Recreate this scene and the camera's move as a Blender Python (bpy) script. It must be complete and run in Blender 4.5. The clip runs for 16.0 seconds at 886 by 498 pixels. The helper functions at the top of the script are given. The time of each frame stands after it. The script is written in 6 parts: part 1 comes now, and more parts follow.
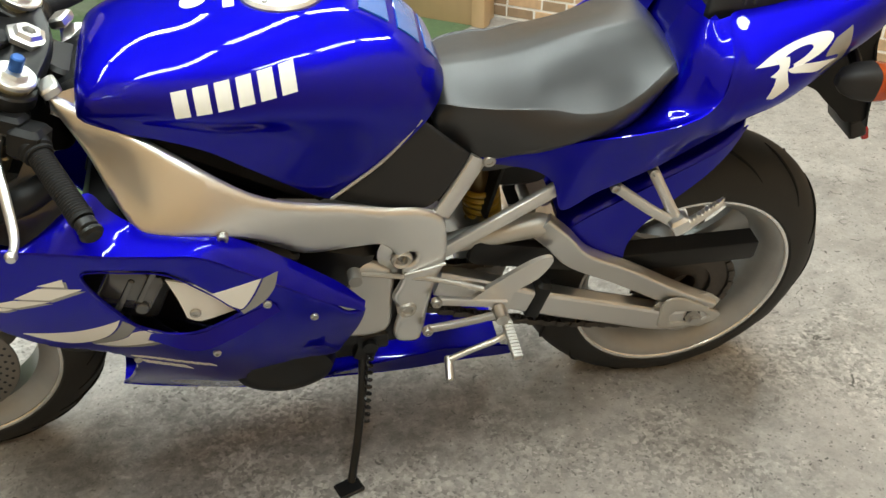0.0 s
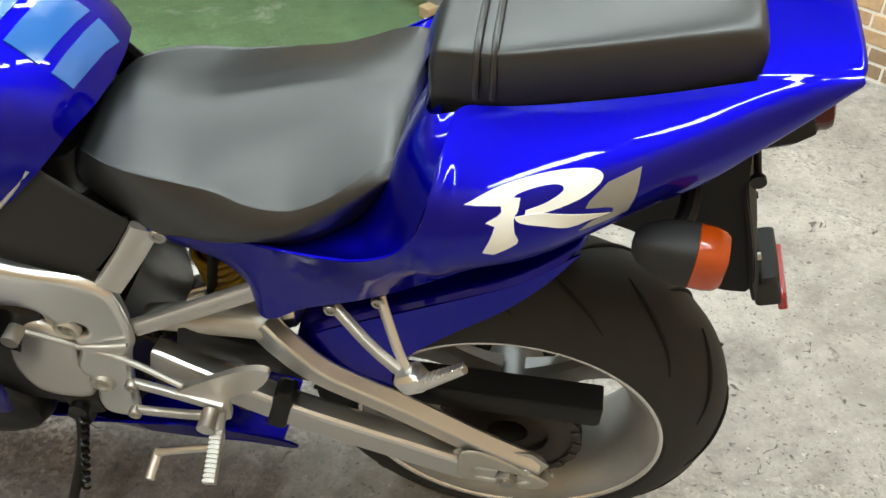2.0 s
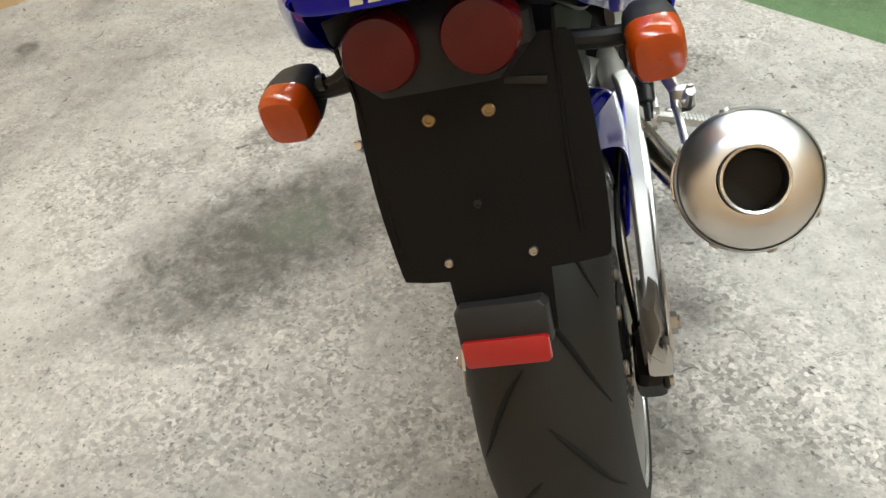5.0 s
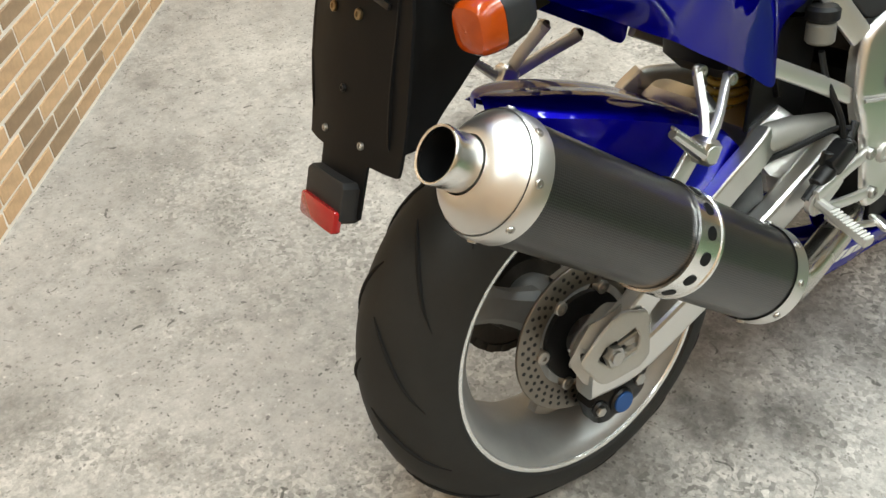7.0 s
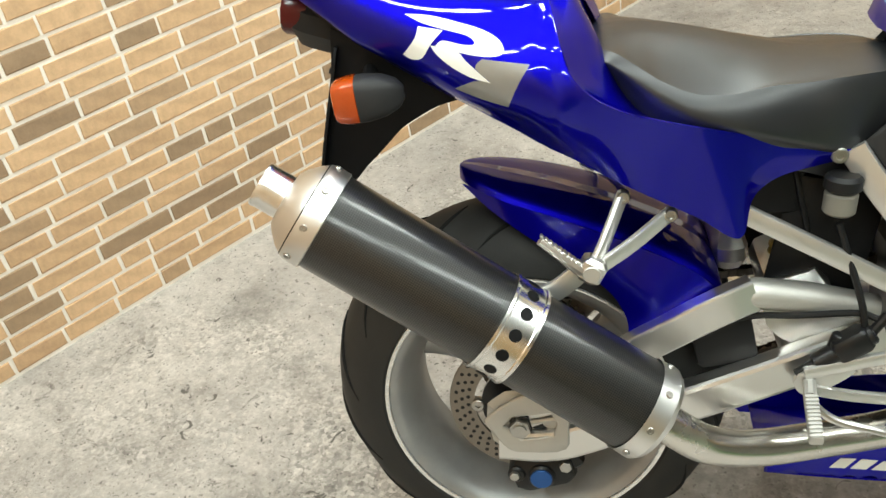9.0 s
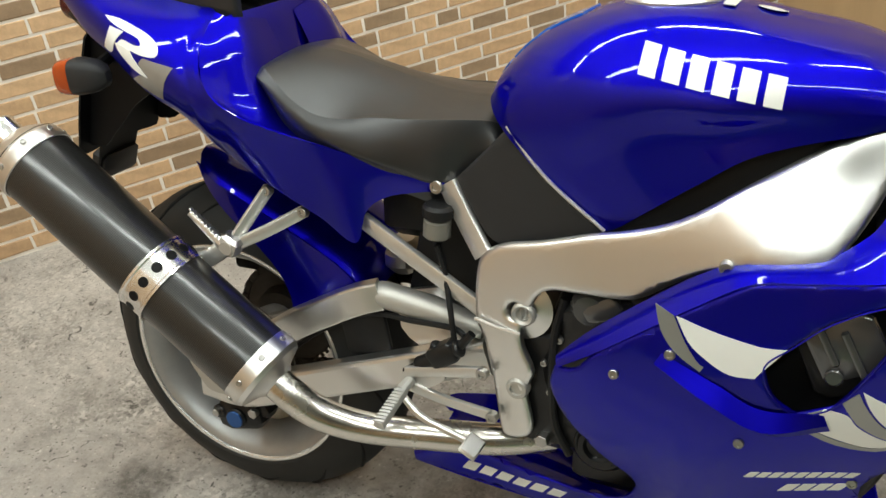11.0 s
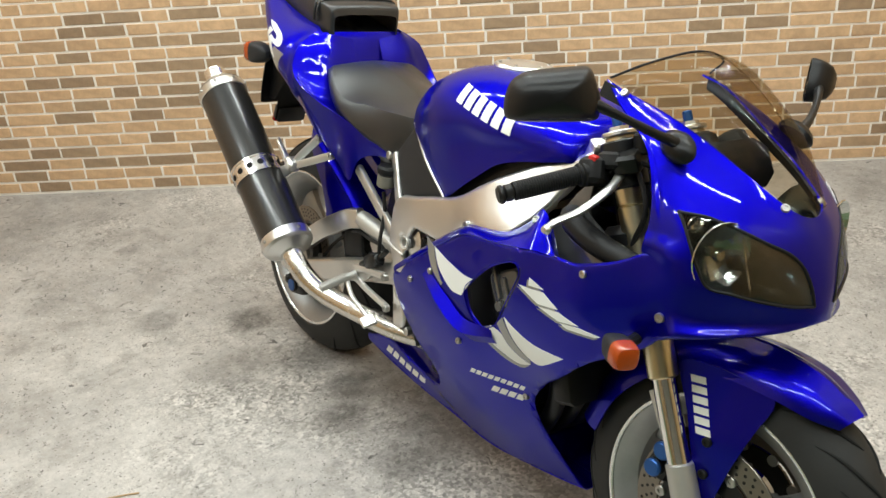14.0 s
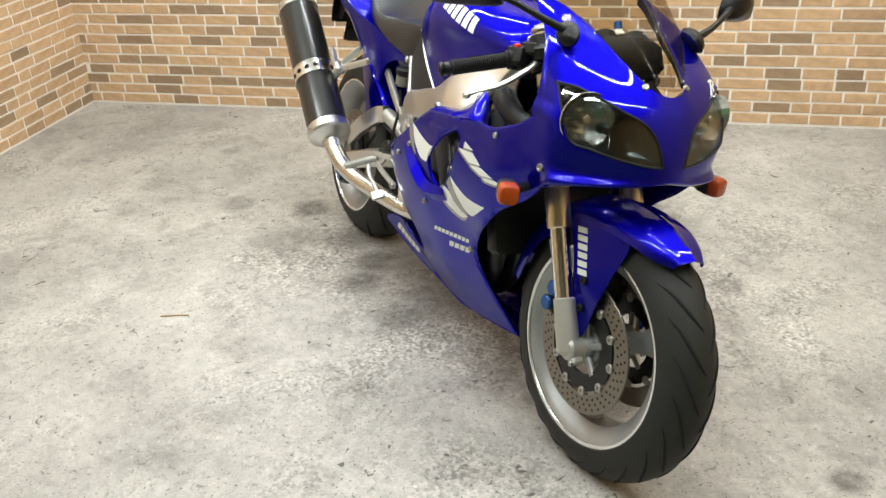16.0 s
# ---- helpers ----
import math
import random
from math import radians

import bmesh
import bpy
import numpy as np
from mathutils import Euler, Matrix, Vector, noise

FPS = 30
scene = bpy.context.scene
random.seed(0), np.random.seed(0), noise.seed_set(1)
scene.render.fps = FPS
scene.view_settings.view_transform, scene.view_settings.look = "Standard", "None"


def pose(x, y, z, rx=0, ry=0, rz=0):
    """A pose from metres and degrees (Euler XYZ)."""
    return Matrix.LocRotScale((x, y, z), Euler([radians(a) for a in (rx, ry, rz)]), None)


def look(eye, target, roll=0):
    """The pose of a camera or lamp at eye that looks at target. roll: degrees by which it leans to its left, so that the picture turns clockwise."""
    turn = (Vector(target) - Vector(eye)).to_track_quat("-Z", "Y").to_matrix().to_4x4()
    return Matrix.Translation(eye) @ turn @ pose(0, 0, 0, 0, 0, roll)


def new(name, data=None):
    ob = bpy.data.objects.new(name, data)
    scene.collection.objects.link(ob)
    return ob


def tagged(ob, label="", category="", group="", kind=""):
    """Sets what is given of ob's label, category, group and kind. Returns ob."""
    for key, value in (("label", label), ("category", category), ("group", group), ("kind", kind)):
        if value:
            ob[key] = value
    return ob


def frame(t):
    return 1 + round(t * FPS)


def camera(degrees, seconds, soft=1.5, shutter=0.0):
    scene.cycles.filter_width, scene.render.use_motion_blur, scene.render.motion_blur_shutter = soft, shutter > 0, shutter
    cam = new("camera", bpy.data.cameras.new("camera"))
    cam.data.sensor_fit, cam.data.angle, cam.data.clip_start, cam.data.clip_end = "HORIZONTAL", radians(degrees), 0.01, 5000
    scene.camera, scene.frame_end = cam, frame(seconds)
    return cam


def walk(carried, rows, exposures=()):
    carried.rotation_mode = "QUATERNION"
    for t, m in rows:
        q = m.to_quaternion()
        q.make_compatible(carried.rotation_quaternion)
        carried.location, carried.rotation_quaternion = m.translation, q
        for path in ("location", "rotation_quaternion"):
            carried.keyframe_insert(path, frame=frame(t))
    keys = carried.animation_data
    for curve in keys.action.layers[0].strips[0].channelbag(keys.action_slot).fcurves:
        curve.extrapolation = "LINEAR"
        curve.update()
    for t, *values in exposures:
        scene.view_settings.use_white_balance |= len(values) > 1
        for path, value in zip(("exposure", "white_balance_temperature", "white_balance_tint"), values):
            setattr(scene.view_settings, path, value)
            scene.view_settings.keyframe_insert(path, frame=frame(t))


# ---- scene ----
cam = camera(50.61, 16.0)
PATH = [
    (0, (0.7570, 1.5575, 1.3699), (0.4359, -0.0860, 0.2764), -0.40),
    (0.5, (0.4923, 1.5026, 1.3707), (0.3648, -0.1489, 0.2498), -0.04),
    (1, (0.2985, 1.3815, 1.3485), (0.2464, -0.2533, 0.1976), -0.23),
    (1.5, (0.1224, 1.1973, 1.3500), (0.1854, -0.4011, 0.1494), 1.81),
    (2, (-0.0287, 1.0708, 1.3363), (0.1850, -0.4884, 0.1020), 1.39),
    (2.5, (-0.2297, 0.9158, 1.3326), (0.2484, -0.4955, -0.0014), 2.65),
    (3, (-0.3794, 0.7772, 1.2905), (0.3588, -0.4954, -0.0644), 0.58),
    (3.5, (-0.5565, 0.5974, 1.2888), (0.5298, -0.3867, -0.0719), 0.12),
    (4, (-0.6992, 0.4429, 1.2747), (0.6537, -0.0917, -0.0979), -4.81),
    (4.5, (-0.9078, 0.2244, 1.2878), (0.6190, 0.1306, -0.0006), -4.83),
    (5, (-0.9606, 0.0675, 1.2722), (0.5467, 0.3138, -0.0191), -4.93),
    (5.2, (-0.9535, -0.0128, 1.2632), (0.5275, 0.3780, -0.0229), -3.21),
    (7.3, (-0.5801, -0.7867, 1.2954), (0.1511, 0.5768, 0.0281), -1.29),
    (7.5, (-0.4985, -0.8304, 1.3066), (0.1680, 0.5882, 0.0643), -0.81),
    (8, (-0.3057, -0.9470, 1.3339), (0.0668, 0.6295, 0.1609), -5.62),
    (8.2, (-0.2140, -1.0108, 1.3483), (-0.0450, 0.5871, 0.1574), -6.91),
    (10.3, (0.7088, -1.0683, 1.3940), (0.0964, 0.4505, 0.2459), -7.98),
    (10.5, (0.8113, -1.0720, 1.4031), (0.1439, 0.4328, 0.2673), -7.25),
    (11, (0.9722, -1.0342, 1.3953), (0.2042, 0.4357, 0.2774), -7.48),
    (11.5, (1.1774, -0.9207, 1.3829), (0.3606, 0.4481, 0.1749), -4.65),
    (12, (1.3388, -0.8725, 1.3996), (0.3373, 0.4138, 0.2410), -5.46),
    (12.5, (1.5720, -0.8529, 1.4272), (0.3575, 0.2676, 0.3005), -4.89),
    (13, (1.7666, -0.9085, 1.4552), (0.4370, 0.1843, 0.4364), -3.19),
    (13.5, (1.9952, -1.0115, 1.4741), (0.6337, 0.0496, 0.4641), -2.97),
    (14, (2.2044, -1.0509, 1.5123), (0.7307, -0.0551, 0.5977), -4.18),
    (14.5, (2.4612, -0.9889, 1.5067), (0.9170, -0.1203, 0.5789), -3.40),
    (15, (2.6481, -0.9632, 1.5037), (1.0699, -0.1309, 0.6001), -3.74),
    (15.5, (2.8022, -0.9612, 1.4845), (1.2257, -0.1362, 0.5712), -0.64),
    (16, (2.8769, -0.9364, 1.4422), (1.2375, -0.2464, 0.5276), -3.33),
]
EXPOSURE = [(0, -0.06, 6400, 2), (1, -0.11, 6380, 2), (2, -0.01, 6250, 1), (4, -0.01, 6380, 3), (5, -0.06, 6320, 4), (7.5, 0.04, 6300, 3), (8.2, 0.09, 6350, 2), (10.3, -0.01, 6550, 1), (10.6, -0.11, 6550, 1), (11, -0.41, 6600, 4), (11.5, -0.61, 6640, 5), (12.5, -0.56, 6640, 6), (13, -0.51, 6640, 6), (13.5, -0.46, 6640, 6), (14, -0.21, 6420, 5), (15, -0.11, 6420, 5), (16, -0.01, 6420, 5)]
walk(cam, [(t, look(eye, target, roll)) for t, eye, target, roll in PATH], EXPOSURE)

# ---- world and light ----
world = bpy.data.worlds.new("World")
scene.world = world
world.use_nodes = True
world.node_tree.nodes["Background"].inputs[0].default_value = (0.75, 0.8, 0.85, 1)
world.node_tree.nodes["Background"].inputs[1].default_value = 0.05

CEIL = 2.75
LEAN = 11.17


# ---- materials ----
def mat(name, color, rough=0.5, metal=0.0, coat=0.0, vary=0.0, scale=8.0, bump=0.0, bscale=60.0, rvary=0.0,
        trans=0.0, ior=1.45, emit=0.0, spec=0.5, coat_rough=0.03, stretch=None, edge=None, coat_ior=1.5):
    m = bpy.data.materials.new(name)
    m.use_nodes = True
    nt = m.node_tree
    b = nt.nodes["Principled BSDF"]
    b.inputs["Base Color"].default_value = (*color, 1)
    b.inputs["Roughness"].default_value = rough
    b.inputs["Metallic"].default_value = metal
    b.inputs["Coat Weight"].default_value = coat
    b.inputs["Coat Roughness"].default_value = coat_rough
    b.inputs["Transmission Weight"].default_value = trans
    b.inputs["IOR"].default_value = ior
    b.inputs["Specular IOR Level"].default_value = spec
    b.inputs["Coat IOR"].default_value = coat_ior
    if edge:
        b.inputs["Specular Tint"].default_value = (*edge, 1)
    if emit:
        b.inputs["Emission Color"].default_value = (*color, 1)
        b.inputs["Emission Strength"].default_value = emit
    tc = nt.nodes.new("ShaderNodeTexCoord")
    src = tc.outputs["Object"]
    if stretch:
        mp = nt.nodes.new("ShaderNodeMapping")
        mp.inputs["Scale"].default_value = stretch
        nt.links.new(src, mp.inputs[0])
        src = mp.outputs[0]
    if vary or rvary:
        n1 = nt.nodes.new("ShaderNodeTexNoise")
        n1.inputs["Scale"].default_value = scale
        n1.inputs["Detail"].default_value = 6
        n1.inputs["Roughness"].default_value = 0.65
        nt.links.new(src, n1.inputs["Vector"])
        if vary:
            mix = nt.nodes.new("ShaderNodeMix")
            mix.data_type = "RGBA"
            mix.inputs["A"].default_value = (*[c * (1 - vary) for c in color], 1)
            mix.inputs["B"].default_value = (*[min(1, c * (1 + vary)) for c in color], 1)
            nt.links.new(n1.outputs["Fac"], mix.inputs["Factor"])
            nt.links.new(mix.outputs["Result"], b.inputs["Base Color"])
        if rvary:
            mr = nt.nodes.new("ShaderNodeMapRange")
            mr.inputs["From Min"].default_value = 0.3
            mr.inputs["From Max"].default_value = 0.7
            mr.inputs["To Min"].default_value = max(0, rough - rvary)
            mr.inputs["To Max"].default_value = min(1, rough + rvary)
            nt.links.new(n1.outputs["Fac"], mr.inputs["Value"])
            nt.links.new(mr.outputs["Result"], b.inputs["Roughness"])
    if bump:
        n2 = nt.nodes.new("ShaderNodeTexNoise")
        n2.inputs["Scale"].default_value = bscale
        n2.inputs["Detail"].default_value = 4
        nt.links.new(src, n2.inputs["Vector"])
        bp = nt.nodes.new("ShaderNodeBump")
        bp.inputs["Strength"].default_value = bump
        bp.inputs["Distance"].default_value = 0.002
        nt.links.new(n2.outputs["Fac"], bp.inputs["Height"])
        nt.links.new(bp.outputs["Normal"], b.inputs["Normal"])
    return m


BLUE = mat("blue_paint", (0.004, 0.002, 0.375), 0.46, 0.97, coat=0.85, vary=0.14, scale=900, spec=0.3, coat_rough=0.015, edge=(0.02, 0.02, 0.6), coat_ior=1.37)
WHITE = mat("white_decal", (0.82, 0.82, 0.80), 0.35, coat=0.6, vary=0.04, scale=30)
GREYDEC = mat("grey_decal", (0.30, 0.30, 0.29), 0.35, 0.5, coat=0.6, vary=0.08, scale=40)
ALU = mat("brushed_aluminium", (0.70, 0.69, 0.67), 0.34, 1.0, vary=0.06, scale=14, rvary=0.05, bump=0.03, bscale=420, stretch=(1, 1, 0.25))
SPARM = mat("brushed_spar", (0.76, 0.755, 0.74), 0.32, 1.0, vary=0.03, scale=9, rvary=0.03)
SILVER = mat("satin_silver_paint", (0.66, 0.65, 0.63), 0.34, 0.80, vary=0.07, scale=10, rvary=0.06, bump=0.04, bscale=300)
CASTSILVER = mat("cast_silver", (0.50, 0.49, 0.46), 0.5, 0.7, vary=0.12, scale=16, bump=0.15, bscale=220)
CHROME = mat("polished_steel", (0.80, 0.78, 0.74), 0.10, 1.0, vary=0.04, scale=9, rvary=0.04)
PIPEM = mat("brushed_pipe", (0.66, 0.63, 0.58), 0.24, 1.0, vary=0.12, scale=12, rvary=0.08)
STEEL = mat("steel_hardware", (0.45, 0.44, 0.42), 0.35, 1.0, vary=0.15, scale=60)
BLACKP = mat("black_plastic", (0.010, 0.010, 0.0105), 0.45, spec=0.28, vary=0.2, scale=25, bump=0.08, bscale=500)
BLACKG = mat("satin_black_metal", (0.009, 0.009, 0.0095), 0.35, 0.2, vary=0.3, scale=20, bump=0.06, bscale=200)
DARKGREY = mat("dark_grey_plastic", (0.022, 0.022, 0.023), 0.5, spec=0.3, vary=0.12, scale=20, bump=0.10, bscale=700)
FLAP = mat("mudguard_plastic", (0.005, 0.005, 0.0055), 0.55, spec=0.2, vary=0.25, scale=12, bump=0.05, bscale=90)
VINYL = mat("seat_vinyl", (0.0125, 0.0135, 0.0152), 0.36, spec=0.85, vary=0.18, scale=7, bump=0.10, bscale=900, rvary=0.07)
RUBBER = mat("tyre_rubber", (0.020, 0.020, 0.019), 0.66, spec=0.4, vary=0.3, scale=14, bump=0.12, bscale=260)
GRIPR = mat("grip_rubber", (0.010, 0.010, 0.0105), 0.6, spec=0.3, vary=0.15, scale=40, bump=0.3, bscale=420)
WHEEL = mat("wheel_silver", (0.36, 0.365, 0.365), 0.42, 0.6, vary=0.32, scale=11, rvary=0.08)
DISC = mat("brake_disc_steel", (0.24, 0.215, 0.185), 0.36, 1.0, vary=0.12, scale=50)
GOLD = mat("gold_anodised", (0.74, 0.66, 0.46), 0.30, 1.0, vary=0.08, scale=20)
ORANGE = mat("orange_lens", (0.50, 0.070, 0.004), 0.16, coat=0.35, vary=0.20, scale=60, trans=0.30, bump=0.25, bscale=140)
RED = mat("red_lens", (0.070, 0.002, 0.003), 0.22, spec=0.3, coat=0.15, vary=0.12, scale=30, trans=0.1)
REDREF = mat("red_reflector", (0.34, 0.008, 0.010), 0.2, coat=0.6, vary=0.1, scale=120)
YELLOW = mat("spring_yellow", (0.38, 0.25, 0.025), 0.35, coat=0.3, vary=0.06)
BRONZE = mat("shock_bronze", (0.30, 0.22, 0.12), 0.35, 0.9, vary=0.1)
BLUEAN = mat("blue_anodised", (0.03, 0.10, 0.32), 0.35, 0.6)
PADBLUE = mat("clear_blue_pad", (0.020, 0.120, 0.42), 0.20, coat=0.7, vary=0.10, scale=40)
CHAINM = mat("chain_steel", (0.09, 0.08, 0.07), 0.5, 0.9, vary=0.3, scale=90)
RESV = mat("translucent_reservoir", (0.22, 0.21, 0.18), 0.4, trans=0.25)
GLOSSBLACK = mat("gloss_black_plastic", (0.050, 0.050, 0.051), 0.22, coat=1.0, vary=0.15, scale=12)
REDP = mat("red_switch", (0.6, 0.02, 0.02), 0.4)


def smoked_glass(name, tint, rough=0.02, gloss=0.045):
    m = bpy.data.materials.new(name)
    m.use_nodes = True
    nt = m.node_tree
    nt.nodes.clear()
    out = nt.nodes.new("ShaderNodeOutputMaterial")
    tr = nt.nodes.new("ShaderNodeBsdfTransparent")
    tr.inputs[0].default_value = (*tint, 1)
    gl = nt.nodes.new("ShaderNodeBsdfGlossy")
    gl.inputs["Roughness"].default_value = rough
    lw = nt.nodes.new("ShaderNodeLayerWeight")
    lw.inputs[0].default_value = 0.5
    pw = nt.nodes.new("ShaderNodeMath")
    pw.operation = "POWER"
    pw.inputs[1].default_value = 5.0
    nt.links.new(lw.outputs["Facing"], pw.inputs[0])
    fr = nt.nodes.new("ShaderNodeMath")
    fr.operation = "MULTIPLY_ADD"
    fr.inputs[1].default_value = 0.3
    fr.inputs[2].default_value = gloss
    nt.links.new(pw.outputs[0], fr.inputs[0])
    mx = nt.nodes.new("ShaderNodeMixShader")
    nt.links.new(fr.outputs[0], mx.inputs[0])
    nt.links.new(tr.outputs[0], mx.inputs[1])
    nt.links.new(gl.outputs[0], mx.inputs[2])
    nt.links.new(mx.outputs[0], out.inputs[0])
    return m


SCREEN = smoked_glass("smoked_screen", (0.82, 0.78, 0.70), 0.10, 0.005)
LENS = smoked_glass("headlight_glass", (0.80, 0.81, 0.80), 0.015, 0.07)


def carbon(name):
    m = mat(name, (0.03, 0.03, 0.028), 0.34, 0.1, coat=0.5, coat_rough=0.14)
    nt = m.node_tree
    b = nt.nodes["Principled BSDF"]
    tc = nt.nodes.new("ShaderNodeTexCoord")
    ck = nt.nodes.new("ShaderNodeTexChecker")
    mp = nt.nodes.new("ShaderNodeMapping")
    mp.inputs["Scale"].default_value = (200, 250, 1)
    mp.inputs["Rotation"].default_value = (0, 0, 0.78)
    nt.links.new(tc.outputs["UV"], mp.inputs[0])
    nt.links.new(mp.outputs[0], ck.inputs["Vector"])
    ck.inputs["Scale"].default_value = 1.0
    ck.inputs["Color1"].default_value = (0.004, 0.004, 0.004, 1)
    ck.inputs["Color2"].default_value = (0.026, 0.025, 0.024, 1)
    nt.links.new(ck.outputs["Color"], b.inputs["Base Color"])
    return m


CARBON = carbon("carbon_weave")


def concrete(name, base, dark, fleck=0.5, wear=None, spots=()):
    m = bpy.data.materials.new(name)
    m.use_nodes = True
    nt = m.node_tree
    b = nt.nodes["Principled BSDF"]
    tc = nt.nodes.new("ShaderNodeTexCoord")

    def noise_tex(scale, detail=5, rough=0.6, dist=0.0):
        n = nt.nodes.new("ShaderNodeTexNoise")
        n.inputs["Scale"].default_value = scale
        n.inputs["Detail"].default_value = detail
        n.inputs["Roughness"].default_value = rough
        n.inputs["Distortion"].default_value = dist
        nt.links.new(tc.outputs["Object"], n.inputs["Vector"])
        return n.outputs["Fac"]

    def ramp(fac, lo, hi, a, c):
        r = nt.nodes.new("ShaderNodeMapRange")
        r.inputs["From Min"].default_value = lo
        r.inputs["From Max"].default_value = hi
        r.inputs["To Min"].default_value = a
        r.inputs["To Max"].default_value = c
        nt.links.new(fac, r.inputs["Value"])
        return r.outputs["Result"]

    def mix(fac, a, c, mode="MIX"):
        x = nt.nodes.new("ShaderNodeMix")
        x.data_type = "RGBA"
        x.blend_type = mode
        for key, val in (("Factor", fac), ("A", a), ("B", c)):
            if isinstance(val, tuple):
                x.inputs[key].default_value = (*val, 1)
            elif isinstance(val, float):
                x.inputs[key].default_value = val
            else:
                nt.links.new(val, x.inputs[key])
        return x.outputs["Result"]

    col = mix(ramp(noise_tex(0.9, 8, 0.68), 0.38, 0.62, 0.0, 1.0), tuple(c * 0.62 for c in base), tuple(c * 1.08 for c in base))
    col = mix(ramp(noise_tex(4.2, 9, 0.74, 0.4), 0.50, 0.72, 0.0, 0.60), col, dark)
    # fine grit
    patch = ramp(noise_tex(1.7, 7, 0.7, 0.5), 0.36, 0.62, 0.0, 0.90)
    col = mix(patch, col, mix(1.0, col, mix(ramp(noise_tex(120, 5, 0.75), 0.34, 0.64, 0.0, 1.0), (0.68, 0.68, 0.675), (1.12, 1.12, 1.12)), "MULTIPLY"))
    col = mix(1.0, col, mix(ramp(noise_tex(28, 6, 0.72), 0.34, 0.60, 0.0, 1.0), (0.82, 0.82, 0.815), (1.06, 1.06, 1.06)), "MULTIPLY")
    # exposed aggregate and fine dark grains
    def cells(scale, out):
        v = nt.nodes.new("ShaderNodeTexVoronoi")
        v.inputs["Scale"].default_value = scale
        nt.links.new(tc.outputs["Object"], v.inputs["Vector"])
        return v.outputs[out]

    def value(colour):
        sp = nt.nodes.new("ShaderNodeSeparateColor")
        nt.links.new(colour, sp.inputs[0])
        return sp.outputs[0]

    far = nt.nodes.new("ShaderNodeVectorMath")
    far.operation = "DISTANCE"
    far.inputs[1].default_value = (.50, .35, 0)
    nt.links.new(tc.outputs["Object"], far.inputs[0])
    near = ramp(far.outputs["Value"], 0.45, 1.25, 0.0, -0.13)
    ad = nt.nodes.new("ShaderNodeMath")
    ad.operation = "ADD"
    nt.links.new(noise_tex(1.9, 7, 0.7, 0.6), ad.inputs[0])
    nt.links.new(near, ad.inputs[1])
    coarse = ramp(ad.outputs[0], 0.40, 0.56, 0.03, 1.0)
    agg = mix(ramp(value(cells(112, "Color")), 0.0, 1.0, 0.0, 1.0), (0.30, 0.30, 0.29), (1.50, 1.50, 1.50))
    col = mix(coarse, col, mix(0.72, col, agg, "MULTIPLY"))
    dots = nt.nodes.new("ShaderNodeMath")
    dots.operation = "MULTIPLY"
    nt.links.new(ramp(cells(95, "Distance"), 0.16, 0.30, 1.0, 0.0), dots.inputs[0])
    nt.links.new(ramp(noise_tex(45, 3, 0.6), 0.50, 0.58, 0.0, fleck), dots.inputs[1])
    col = mix(dots.outputs[0], col, tuple(c * 0.45 for c in dark))
    # scattered pits and pale chips
    col = mix(ramp(noise_tex(64, 4, 0.6, 0.3), 0.63, 0.68, 0.0, fleck), col, tuple(c * 0.55 for c in dark))
    col = mix(ramp(noise_tex(74, 3, 0.6, 0.2), 0.64, 0.72, 0.0, 0.5), col, tuple(min(1, c * 1.5) for c in base))
    col = mix(ramp(noise_tex(14, 8, 0.8, 1.2), 0.60, 0.65, 0.0, fleck), col, tuple(c * 0.8 for c in dark))
    col = mix(ramp(noise_tex(21, 3, 0.5, 1.6), 0.685, 0.715, 0.0, 0.85), col, tuple(c * 0.5 for c in dark))
    col = mix(ramp(noise_tex(9, 4, 0.55, 2.2), 0.69, 0.72, 0.0, 0.6), col, dark)
    # round darker spots with ragged, mottled edges
    if spots:
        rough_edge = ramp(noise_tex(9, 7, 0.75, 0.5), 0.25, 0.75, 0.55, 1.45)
        mottle = ramp(noise_tex(26, 8, 0.78, 0.3), 0.36, 0.60, 0.45, 1.0)
        for x, y, r, k, *tone in spots:
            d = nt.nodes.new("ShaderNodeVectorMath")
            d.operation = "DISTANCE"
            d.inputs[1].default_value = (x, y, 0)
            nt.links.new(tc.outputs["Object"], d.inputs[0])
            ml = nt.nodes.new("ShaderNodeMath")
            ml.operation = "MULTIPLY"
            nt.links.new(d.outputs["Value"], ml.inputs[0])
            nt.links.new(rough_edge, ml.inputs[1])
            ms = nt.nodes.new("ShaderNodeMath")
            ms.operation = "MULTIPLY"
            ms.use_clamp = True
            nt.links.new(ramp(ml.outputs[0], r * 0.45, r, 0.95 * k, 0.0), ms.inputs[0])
            nt.links.new(mottle, ms.inputs[1])
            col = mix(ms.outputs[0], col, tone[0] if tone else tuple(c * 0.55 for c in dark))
    if wear:
        col = mix(ramp(noise_tex(2.2, 8, 0.7, 0.8), 0.58, 0.66, 0.0, 0.7), col, wear)
    nt.links.new(col, b.inputs["Base Color"])
    nt.links.new(ramp(noise_tex(7, 5, 0.6), 0.3, 0.7, 0.42, 0.68), b.inputs["Roughness"])
    bp = nt.nodes.new("ShaderNodeBump")
    bp.inputs["Strength"].default_value = 0.5
    bp.inputs["Distance"].default_value = 0.002
    nt.links.new(noise_tex(70, 5, 0.7), bp.inputs["Height"])
    nt.links.new(bp.outputs["Normal"], b.inputs["Normal"])
    return m


